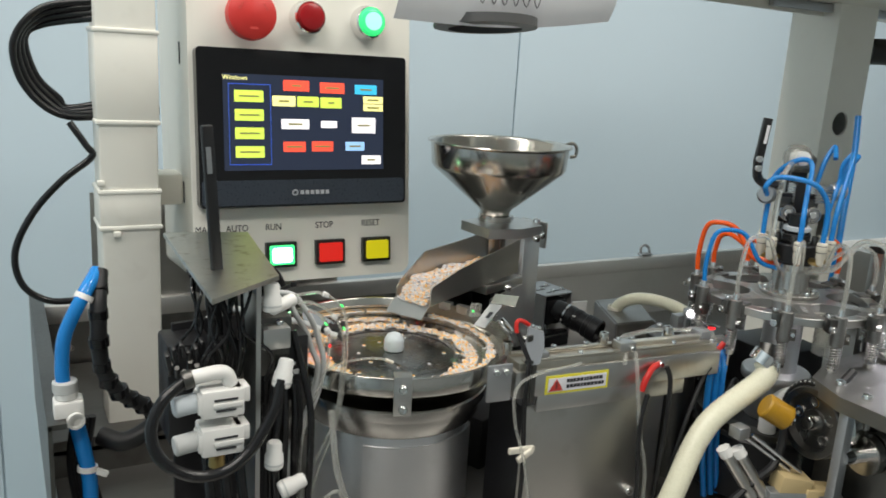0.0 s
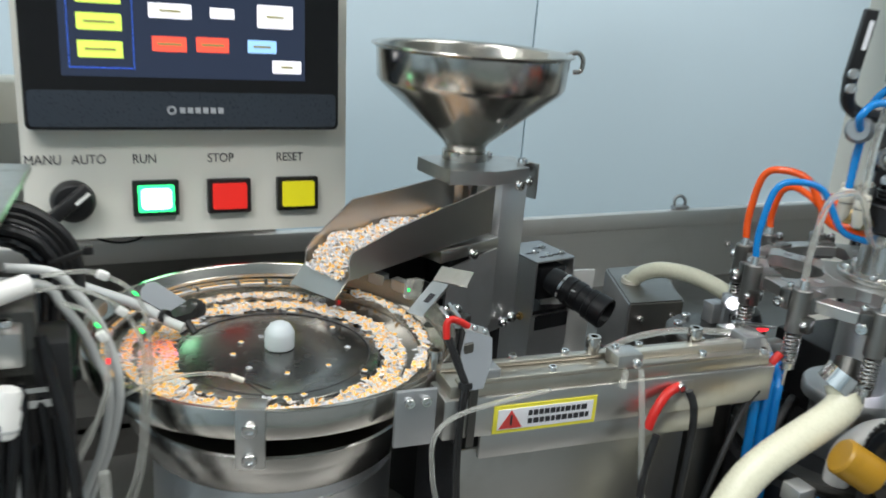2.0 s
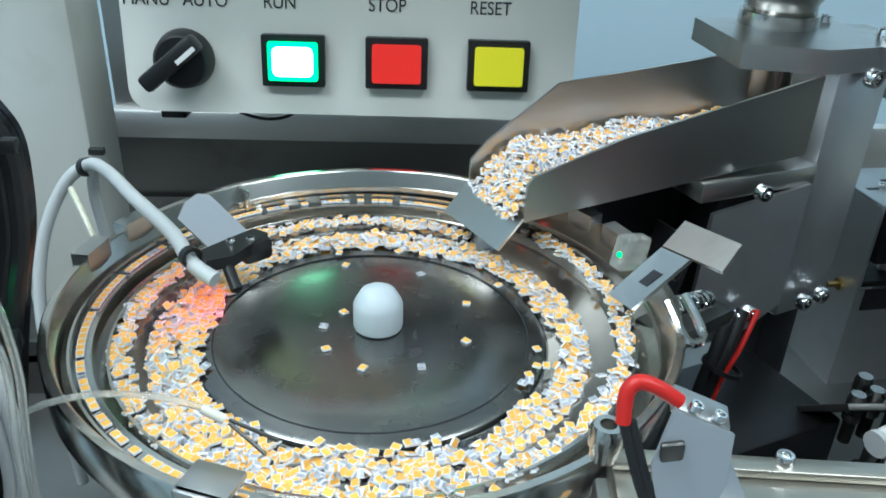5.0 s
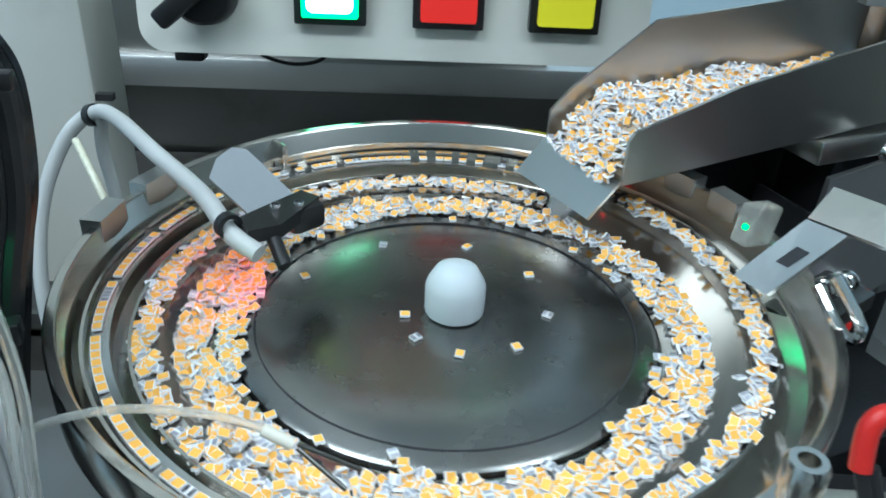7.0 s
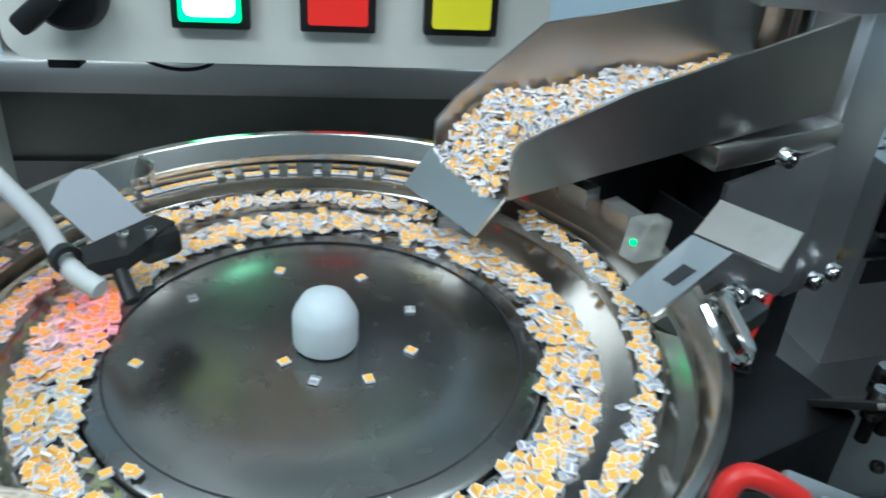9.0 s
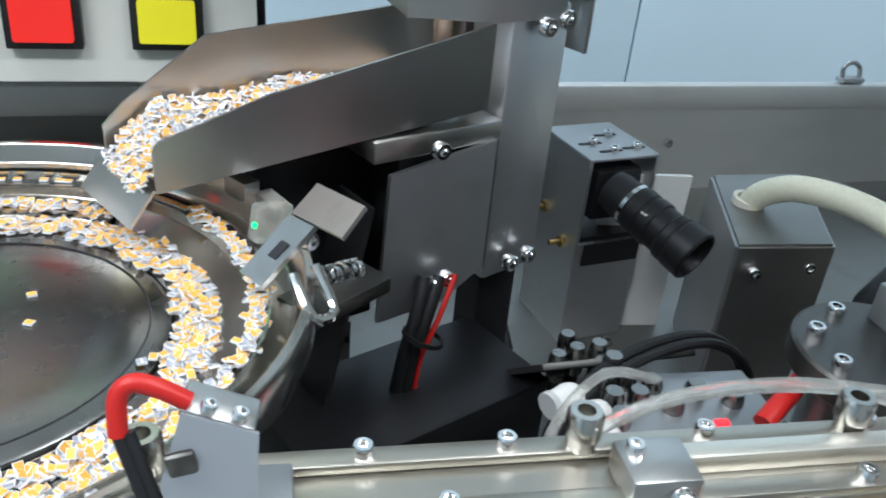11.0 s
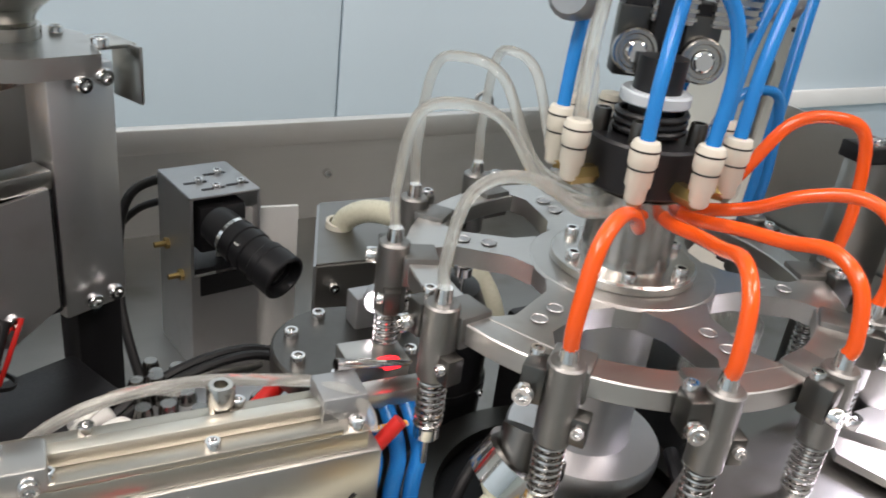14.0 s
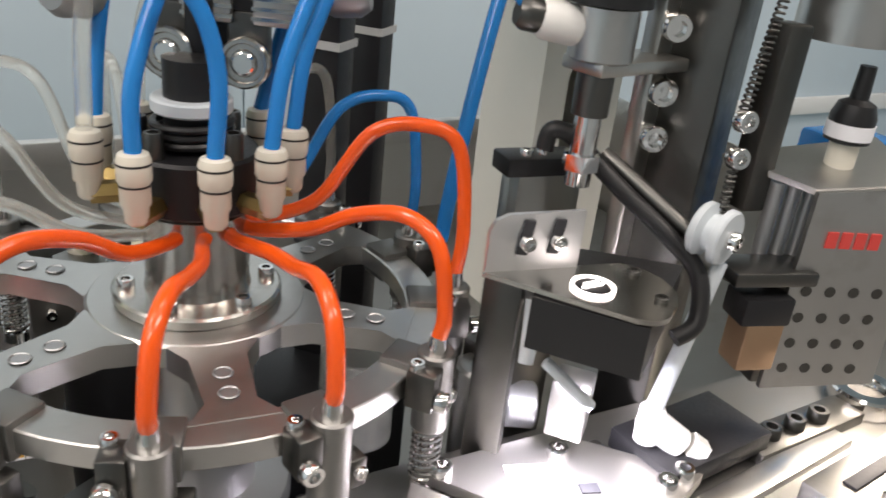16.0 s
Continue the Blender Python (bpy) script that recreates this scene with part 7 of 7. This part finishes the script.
arc += [Vector((0.1890, -0.3190, 1.0560)), Vector((0.1725, -0.3140, 1.0390)), Vector((0.150, -0.310, 1.020))]
part("belt", G().tube(arc, 0.0036, 8, 5), RUBBER, drv, "black toothed belt")
line = smooth_line(arc, 4)
for k in range(2, len(line) - 3, 2):
    part("belt_hole", G().cyl(line[k] - DA * 0.0030 + (line[k] - DC).normalized() * 0.0018, line[k] - DA * 0.0036 + (line[k] - DC).normalized() * 0.0022, 0.0008, n=8), GREYCAB, drv)
for o in (0.0, 0.0065):
    part("rod", G().cyl((0.1628 + o, -0.3017 - o, 1.078), (0.1975 + o, -0.3261 - o, 1.0494), 0.0016, n=12), CHROME, drv)
part("rod_block", G().box((0.1610, -0.3020, 1.0800), (0.012, 0.012, 0.010), b=0.001), ALU_G, drv)
part("wood_block", G().box((0.1985, -0.3290, 1.0400), (0.026, 0.020, 0.016), b=0.001, m=pose(0, 0, 0, 0, 8, -25)), WOOD, drv, "pale wooden packing")
part("wood_block", G().box((0.2165, -0.3400, 1.0290), (0.026, 0.020, 0.020), b=0.001, m=pose(0, 0, 0, 0, 4, -25)), WOOD, drv)
part("stop_plate", G().box((0.2040, -0.3380, 1.0180), (0.060, 0.012, 0.036), b=0.001, m=pose(0, 0, 0, 0, 0, -28)), ALU_G, drv)
for o in (0.0, 0.010):
    part("air_cylinder", G().cyl((0.1516 + o, -0.2990 - o * 0.5, 1.0618), (0.1717 + o, -0.3160 - o * 0.5, 1.0252), 0.0048, n=20), STEEL, drv)
    part("cylinder_cap", G().cyl((0.1496 + o, -0.2975 - o * 0.5, 1.0655), (0.1530 + o, -0.3003 - o * 0.5, 1.0592), 0.0058, n=18), WHITEPL, drv)
part("dark_frame", G().box((0.2550, -0.3350, 1.0450), (0.012, 0.090, 0.100), b=0.001, m=pose(0, 0, 0, 0, 0, 8)), DARKST, drv)
lp = thing("tape_plate", (0.36, -0.335, 1.117), "blue-lit steel tape plate with screws", "plate", z=1.13)
part("sheet", G().plate((0.3170, -0.3140, 1.134), (0.3560, -0.3700, 1.134), (0.4010, -0.3520, 1.134), (0.3680, -0.3150, 1.134), -0.004), STEEL_X, lp)
part("sheet", G().plate((0.3080, -0.3260, 1.132), (0.3300, -0.4000, 1.132), (0.3560, -0.3740, 1.132), (0.3150, -0.3170, 1.132), -0.003), STEEL_X, lp)
part("base", G().box((0.355, -0.345, 1.1235), (0.060, 0.050, 0.013), b=0.001), STEEL, lp)
part("label_patch", G().box((0.348, -0.331, 1.1343), (0.014, 0.010, 0.0008), m=pose(0, 0, 0, 0, 0, -20)), TAGPAPER, lp)
part("dark_slot", G().box((0.362, -0.343, 1.1343), (0.006, 0.004, 0.0008), m=pose(0, 0, 0, 0, 0, -20)), INK, lp)
for p in ((0.3240, -0.3190, 1.1340), (0.3625, -0.3260, 1.134), (0.3850, -0.3520, 1.134), (0.394, -0.350, 1.134)):
    bolt(lp, p, (0, 0, 1), 0.0034)
part("guide_bar", G().box((0.422, -0.3570, 1.1230), (0.105, 0.010, 0.012), b=0.001, m=pose(0, 0, 0, 0, 0, 6)), ALU, lp)
part("black_pad", G().box((0.412, -0.3360, 1.1330), (0.050, 0.028, 0.008), b=0.001, m=pose(0, 0, 0, 0, 0, 4)), BLACKAL, lp)
part("dark_rail", G().box((0.462, -0.3430, 1.1240), (0.060, 0.014, 0.013), b=0.001, m=pose(0, 0, 0, 0, 0, 2)), DARKST, lp)
for x in (0.444, 0.457, 0.470):
    bolt(lp, (x, -0.3435, 1.1305), (0, 0, 1), 0.0038, DARKST)
tape = thing("tape_guide", (0.50, -0.40, 1.117), "bright steel tape guide with a bearing ring on the table", "tape guide", z=1.12)
part("bed", G().box((0.492, -0.372, 1.1215), (0.120, 0.026, 0.009), b=0.001, m=pose(0, 0, 0, 0, 0, 6)), BENCHST, tape)
part("slot", G().box((0.478, -0.3705, 1.1265), (0.070, 0.005, 0.0012), b=0.0005, m=pose(0, 0, 0, 0, 0, 6)), INK, tape)
part("ring", G().rev([(0.0075, 0), (0.0130, 0), (0.0136, 0.001), (0.0136, 0.008), (0.0128, 0.009), (0.0080, 0.009), (0.0075, 0.008), (0.0075, 0)], (0.505, -0.338, 1.1175), n=36, full=False), CHROME, tape, "bright bearing ring")
for x in (0.452, 0.500, 0.530):
    bolt(tape, (x, -0.379 + 0.1 * (x - 0.49), 1.126), (0, 0, 1), 0.0024)
bl = thing("light_box", (0.35, -0.34, 1.18), "black light box under a shiny bracket, glowing ring on top", "lamp", z=1.19)
part("box", G().plate((0.3340, -0.3440, 1.1810), (0.3525, -0.3680, 1.1810), (0.3885, -0.3430, 1.1810), (0.3590, -0.3180, 1.1810), 0.0150), BLACK, bl)
part("top_sheet", G().prism([(0.3270, -0.3310), (0.3500, -0.3655), (0.3535, -0.3680), (0.3580, -0.3680), (0.3660, -0.3630), (0.3710, -0.3570), (0.3725, -0.3500), (0.3715, -0.3440), (0.3680, -0.3385)], 1.1965, 1.1979), POLISH, bl)
BSU = Vector((0.981, -0.192, 0.0))
part("back_sheet", G().prism([(0.0, 0.0), (0.0270, 0.0), (0.0270, 0.0165), (0.0050, 0.0160), (0.0015, 0.0145), (0.0, 0.0115)], -0.0007, 0.0007,
                             Matrix.Translation((0.3275, -0.3308, 1.1979)) @ pose(0, 0, 0, 0, 0, -11.1) @ FRONT), BARST, bl, "shiny upright sheet")
part("glow_ring", G().ringz((0.3499, -0.3483, 1.1982), 0.0052, 0.0059, 0, 0.0006, 32), LAMPW, bl)
part("glass", G().rev([(0.0050, 0), (0.0046, 0.0004), (0, 0.0004)], (0.3499, -0.3483, 1.1980), n=24), BLACKAL, bl)
part("filament", G().box((0.3499, -0.3483, 1.1986), (0.0066, 0.0008, 0.0004)).box((0.3505, -0.3468, 1.1986), (0.0045, 0.0008, 0.0004)), LAMPW, bl)
for p in ((0.3670, -0.3450, 1.1979), (0.3630, -0.3600, 1.1979)):
    bolt(bl, p, (0, 0, 1), 0.0018, DARKST, 0.0012)
for k in (0.010, 0.019):
    p = Vector((0.3275, -0.3318, 1.2075)) + BSU * k
    part("slot", G().box(p, (0.0034, 0.0012, 0.010), b=0.0005, m=pose(0, 0, 0, 0, 8, -11)), INK, bl)
    bolt(bl, p + Vector((-0.0001, -0.0008, -0.001)), (-0.19, -0.98, 0), 0.0021)
part("under_lamp", G().box((0.3560, -0.3460, 1.1825), (0.020, 0.020, 0.0014), m=pose(0, 0, 0, 0, 0, 40)), LAMPW, bl)
part("stem", G().box((0.345, -0.318, 1.160), (0.006, 0.012, 0.075), b=0.001, m=pose(0, 0, 0, 0, 0, 40)), DARKST, bl)
part("prism_block", G().box((0.3680, -0.3300, 1.1450), (0.012, 0.012, 0.020), b=0.001, m=pose(0, 0, 0, 0, 0, 40)), ALU, bl)
bl.location += Vector((-0.002, 0.0, 0.006))
bk = thing("block_slide", (0.392, -0.270, 1.0), "steel slide block with a black cap plate", "slide", z=1.20)
part("block", G().box((0.3660, -0.2960, 1.140), (0.026, 0.020, 0.046), b=0.001, m=pose(0, 0, 0, 0, 0, 20)), DARKST, bk)
part("cap", G().box((0.3900, -0.2660, 1.2140), (0.030, 0.014, 0.007), b=0.001, m=pose(0, 0, 0, 0, 0, -8)), BLACK, bk)
part("block", G().box((0.3930, -0.2660, 1.155), (0.026, 0.014, 0.112), b=0.001, m=pose(0, 0, 0, 0, 0, -8)), STEEL, bk)
for x in (0.383, 0.390):
    bolt(bk, (x, -0.268, 1.2175), (0, 0, 1), 0.0024)
part("black_lever", G().tube([(0.3660, -0.2985, 1.2310), (0.3672, -0.2990, 1.2370), (0.3720, -0.3025, 1.2365), (0.3790, -0.3080, 1.2290), (0.3850, -0.3170, 1.2215), (0.3925, -0.3300, 1.2125), (0.3985, -0.3400, 1.2030), (0.3960, -0.3460, 1.1900), (0.3890, -0.3450, 1.1850)], 0.0028, 12), RUBBER, bk, "curved black cable")
gy = thing("grey_cylinder", (0.355, -0.295, 1.1), "small grey air cylinder with a knurled knob", "air cylinder", z=1.14)
part("body", G().cyl((0.3520, -0.2960, 1.117), (0.3520, -0.2960, 1.1560), 0.0090, n=24, ch=0.001), ALU, gy)
part("knob", G().cyl((0.3590, -0.3010, 1.1420), (0.3680, -0.3060, 1.1420), 0.0080, n=24, ch=0.0008), ALU_G, gy)
part("screw", G().cyl((0.3520, -0.2960, 1.1560), (0.3520, -0.2960, 1.1600), 0.0036, n=14), DARKST, gy)
sl = thing("press_unit", (0.42, -0.31, 1.0), "upright dark steel press unit with springs and an air cylinder", "press", z=1.235)
part("column", G().box((0.4260, -0.3040, 1.190), (0.026, 0.020, 0.390), b=0.001, m=pose(0, 0, 0, 0, 0, 25)), DARKST, sl)
part("side_plate", G().box((0.4080, -0.3000, 1.2380), (0.020, 0.006, 0.130), b=0.001, m=pose(0, 0, 0, 0, 0, 25)), STEEL, sl)
for p in ((0.4050, -0.3065, 1.2450), (0.4050, -0.3065, 1.2300), (0.4050, -0.3065, 1.265)):
    bolt(sl, p, (-0.4, -0.9, 0), 0.0046)
cy = part("air_cylinder", G().cyl((0.3735, -0.3110, 1.2560), (0.3735, -0.3110, 1.2720), 0.0095, n=24, ch=0.0008), ALU, sl, "silver air cylinder")
part("top_cap", G().cyl((0.3735, -0.3110, 1.2720), (0.3735, -0.3110, 1.3000), 0.0125, n=24), BLACK, cy)
part("flange", G().box((0.3870, -0.3085, 1.2545), (0.040, 0.016, 0.0040), b=0.0008, m=pose(0, 0, 0, 0, 0, 8)), STEEL, cy)
part("neck", G().cyl((0.3735, -0.3110, 1.2400), (0.3735, -0.3110, 1.2540), 0.0055, n=18), DARKST, cy)
part("rod", G().cyl((0.3735, -0.3110, 1.2180), (0.3735, -0.3110, 1.2420), 0.0040, n=16), CHROME, cy)
part("rod_nut", G().cyl((0.3735, -0.3110, 1.2230), (0.3735, -0.3110, 1.2280), 0.0058, n=6), CHROME, cy)
fl = part("side_fitting", G().rev([(0.0058, 0), (0.0058, 0.010), (0.0048, 0.012), (0, 0.012)], (0.3660, -0.3080, 1.2650), (-0.80, 0.25, 0.12), 18), WHITEPL, cy)
part("dark_end", G().rev([(0.0042, 0), (0.0048, 0.002), (0.0048, 0.006), (0.0036, 0.008), (0, 0.008)], (0.3560, -0.3050, 1.2668), (-0.80, 0.25, 0.12), 14), DARKST, fl)
part("blue_tube", G().tube([(0.330, -0.30, 1.30), (0.340, -0.302, 1.28), (0.350, -0.304, 1.269)], 0.0010, 6), BLUET, sl)
part("spring", G().coil((0.4065, -0.3385, 1.2460), (0.4260, -0.3300, 1.3000), 0.0014, 0.0004, 34), DARKST, sl)
part("spring", G().coil((0.4040, -0.3420, 1.2120), (0.4080, -0.3390, 1.2330), 0.0013, 0.0004, 14), DARKST, sl)
bolt(sl, (0.4050, -0.3400, 1.2450), (-0.2, -0.95, 0.1), 0.0034)
bolt(sl, (0.4070, -0.3390, 1.2335), (-0.2, -0.95, 0.1), 0.0034)
part("lever_rod", G().cyl((0.3850, -0.3080, 1.2260), (0.3990, -0.3380, 1.2090), 0.0026, n=16), DARKST, sl, "dull steel rod")
ro = thing("white_roller", (0.405, -0.345, 1.20), "white grooved nylon roller on a rod", "roller", z=1.208)
RX = Vector((0.25, -0.96, -0.05)).normalized()
RC = Vector((0.4015, -0.3406, 1.2080)) - RX * 0.005
part("wheel", G().rev([(0.0, 0), (0.0080, 0), (0.0086, 0.0007), (0.0086, 0.0026), (0.0058, 0.0038), (0.0058, 0.0062), (0.0086, 0.0074), (0.0086, 0.0094), (0.0080, 0.0100), (0.0, 0.0100)], RC, RX, 40), NYLON, ro)
bolt(ro, RC + RX * 0.0100, RX, 0.0030)
wt = thing("white_rod", (0.40, -0.34, 1.12), "white plastic rod ending in a white fitting", "rod", z=1.15)
part("rod", G().cyl((0.4060, -0.3360, 1.1990), (0.3910, -0.3370, 1.1490), 0.0022, 0.0030, 14), NYLON, wt)
part("fitting", G().cyl((0.3890, -0.3360, 1.1470), (0.4000, -0.3440, 1.1380), 0.0052, n=18, ch=0.001).cyl((0.4020, -0.3450, 1.1380), (0.4060, -0.3475, 1.1350), 0.0050, n=6), WHITEPL, wt)
part("stub", G().cyl((0.3910, -0.3370, 1.138), (0.3910, -0.3370, 1.150), 0.0042, n=14), WHITEPL, wt)
part("second_rod", G().cyl((0.3462, -0.325, 1.1905), (0.3421, -0.3296, 1.1735), 0.0030, 0.0022, 14), NYLON, wt)
part("white_lever", G().box((0.349, -0.3411, 1.172), (0.0030, 0.0030, 0.0190), b=0.0008, m=Vector((0.0102, -0.0112, -0.0108)).to_track_quat("Z", "Y").to_matrix().to_4x4()), NYLON, wt)
pf = thing("perforated_bracket", (0.455, -0.34, 1.12), "folded aluminium bracket plate with rows of holes", "bracket", z=1.19)
PA, PB = Vector((0.4340, -0.3395, 0)), Vector((0.4720, -0.3555, 0))
PU = (PB - PA).normalized()


def pp(u, z):
    return PA + PU * u + Vector((0, 0, z))


part("plate", G().plate(pp(0.006, 1.1474), pp(0.048, 1.1500), pp(0.044, 1.2230), pp(0.006, 1.2193), 0.0022), ALU, pf)
part("top_fold", G().plate(pp(0.006, 1.2180), pp(0.044, 1.2215), pp(0.042, 1.2240) + Vector((0.02, 0.032, 0.002)), pp(0.006, 1.2205) + Vector((-0.010, 0.030, 0)), 0.0022), ALU, pf)
PN = Vector((PU.y, -PU.x, 0))
for i in range(4):
    for j in range(4):
        p = pp(0.012 + 0.0085 * i, 1.156 + 0.0098 * j) + PN * 0.0019
        part("hole", G().rev([(0.0019, -0.003), (0.0019, 0.0006), (0, 0.0006)], p, PN, 12), DARKST, pf)
for k in range(4):
    part("red_print", G().box(pp(0.015 + 0.005 * k, 1.2040) + PN * 0.0024, (0.0036, 0.0008, 0.0055), m=Matrix.Rotation(math.atan2(PU.y, PU.x), 4, "Z")), INKR, pf)
for gx, gy_ in ((0.4385, -0.3290), (0.4440, -0.3315), (0.4495, -0.3340)):
    part("guide_rod", G().cyl((gx, gy_, 1.1900), (gx, gy_, 1.2180), 0.0026, n=16), ALU_G, pf)
part("cross_block", G().box((0.4330, -0.3370, 1.1905), (0.030, 0.016, 0.005), b=0.001, m=pose(0, 0, 0, 0, 0, -18)), DARKST, pf)
part("heater_block", G().box((0.4325, -0.3395, 1.1660), (0.014, 0.012, 0.018), b=0.001, m=pose(0, 0, 0, 0, 0, -18)), COPPER, pf, "heat-tinted metal block")
part("black_block", G().box((0.4320, -0.3390, 1.1790), (0.018, 0.013, 0.010), b=0.001, m=pose(0, 0, 0, 0, 0, -18)), BLACKAL, pf)
part("side_stem", G().box((0.4430, -0.3360, 1.1700), (0.006, 0.010, 0.046), b=0.001, m=pose(0, 0, 0, 0, 0, -18)), DARKST, pf)
kb = part("black_knob", G().rev([(0.005, 1.2310), (0.0072, 1.2318), (0.0072, 1.2400), (0.0058, 1.2440), (0.0030, 1.2455), (0.0026, 1.256), (0, 1.256)], (0.4610, -0.3330, 0), n=28), BLACK, pf, "black round knob with a pale band")
part("band", G().ringz((0.4610, -0.3330, 0), 0.0070, 0.0075, 1.2330, 1.2378, 28), TAGPAPER, kb)
part("collar", G().cyl((0.4610, -0.3330, 1.2200), (0.4610, -0.3330, 1.2312), 0.0048, n=20), CREAMPL, kb)
part("motor", G().cyl((0.4620, -0.3220, 1.262), (0.4620, -0.3220, 1.330), 0.017, n=36), ALU, pf, "silver motor body")
part("motor_bracket", G().box((0.4335, -0.3220, 1.2370), (0.009, 0.010, 0.060), b=0.001, m=pose(0, 0, 0, 0, 0, -10)), DARKST, pf)
part("blue_box", G().box((0.520, -0.300, 1.190), (0.030, 0.030, 0.060), b=0.002), BLUET, pf, "blue valve body")


# ---- what moves ----
def motions():
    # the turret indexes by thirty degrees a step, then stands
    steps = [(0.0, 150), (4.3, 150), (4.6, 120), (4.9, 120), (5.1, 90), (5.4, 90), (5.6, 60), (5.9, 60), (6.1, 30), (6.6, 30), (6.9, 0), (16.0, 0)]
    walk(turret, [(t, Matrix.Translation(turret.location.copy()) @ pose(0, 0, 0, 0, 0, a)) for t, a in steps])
    # the chips creep round the bowl and rest for a moment
    creep = []
    for k in range(33):
        t = 0.5 * k
        run_time = t if t <= 7.8 else (7.8 if t <= 8.6 else t - 0.8)
        creep.append((t, 26.0 * run_time))
    for e, d0, flip in file_chips:
        walk(e, [(t, file_pose(d0 + a * 14.0 / 26.0, flip)) for t, a in creep])
    for e in (bowl_chips, *loose):
        at = Matrix.Translation(e.location.copy())
        walk(e, [(t, at @ pose(0, 0, 0, 0, 0, a)) for t, a in creep])


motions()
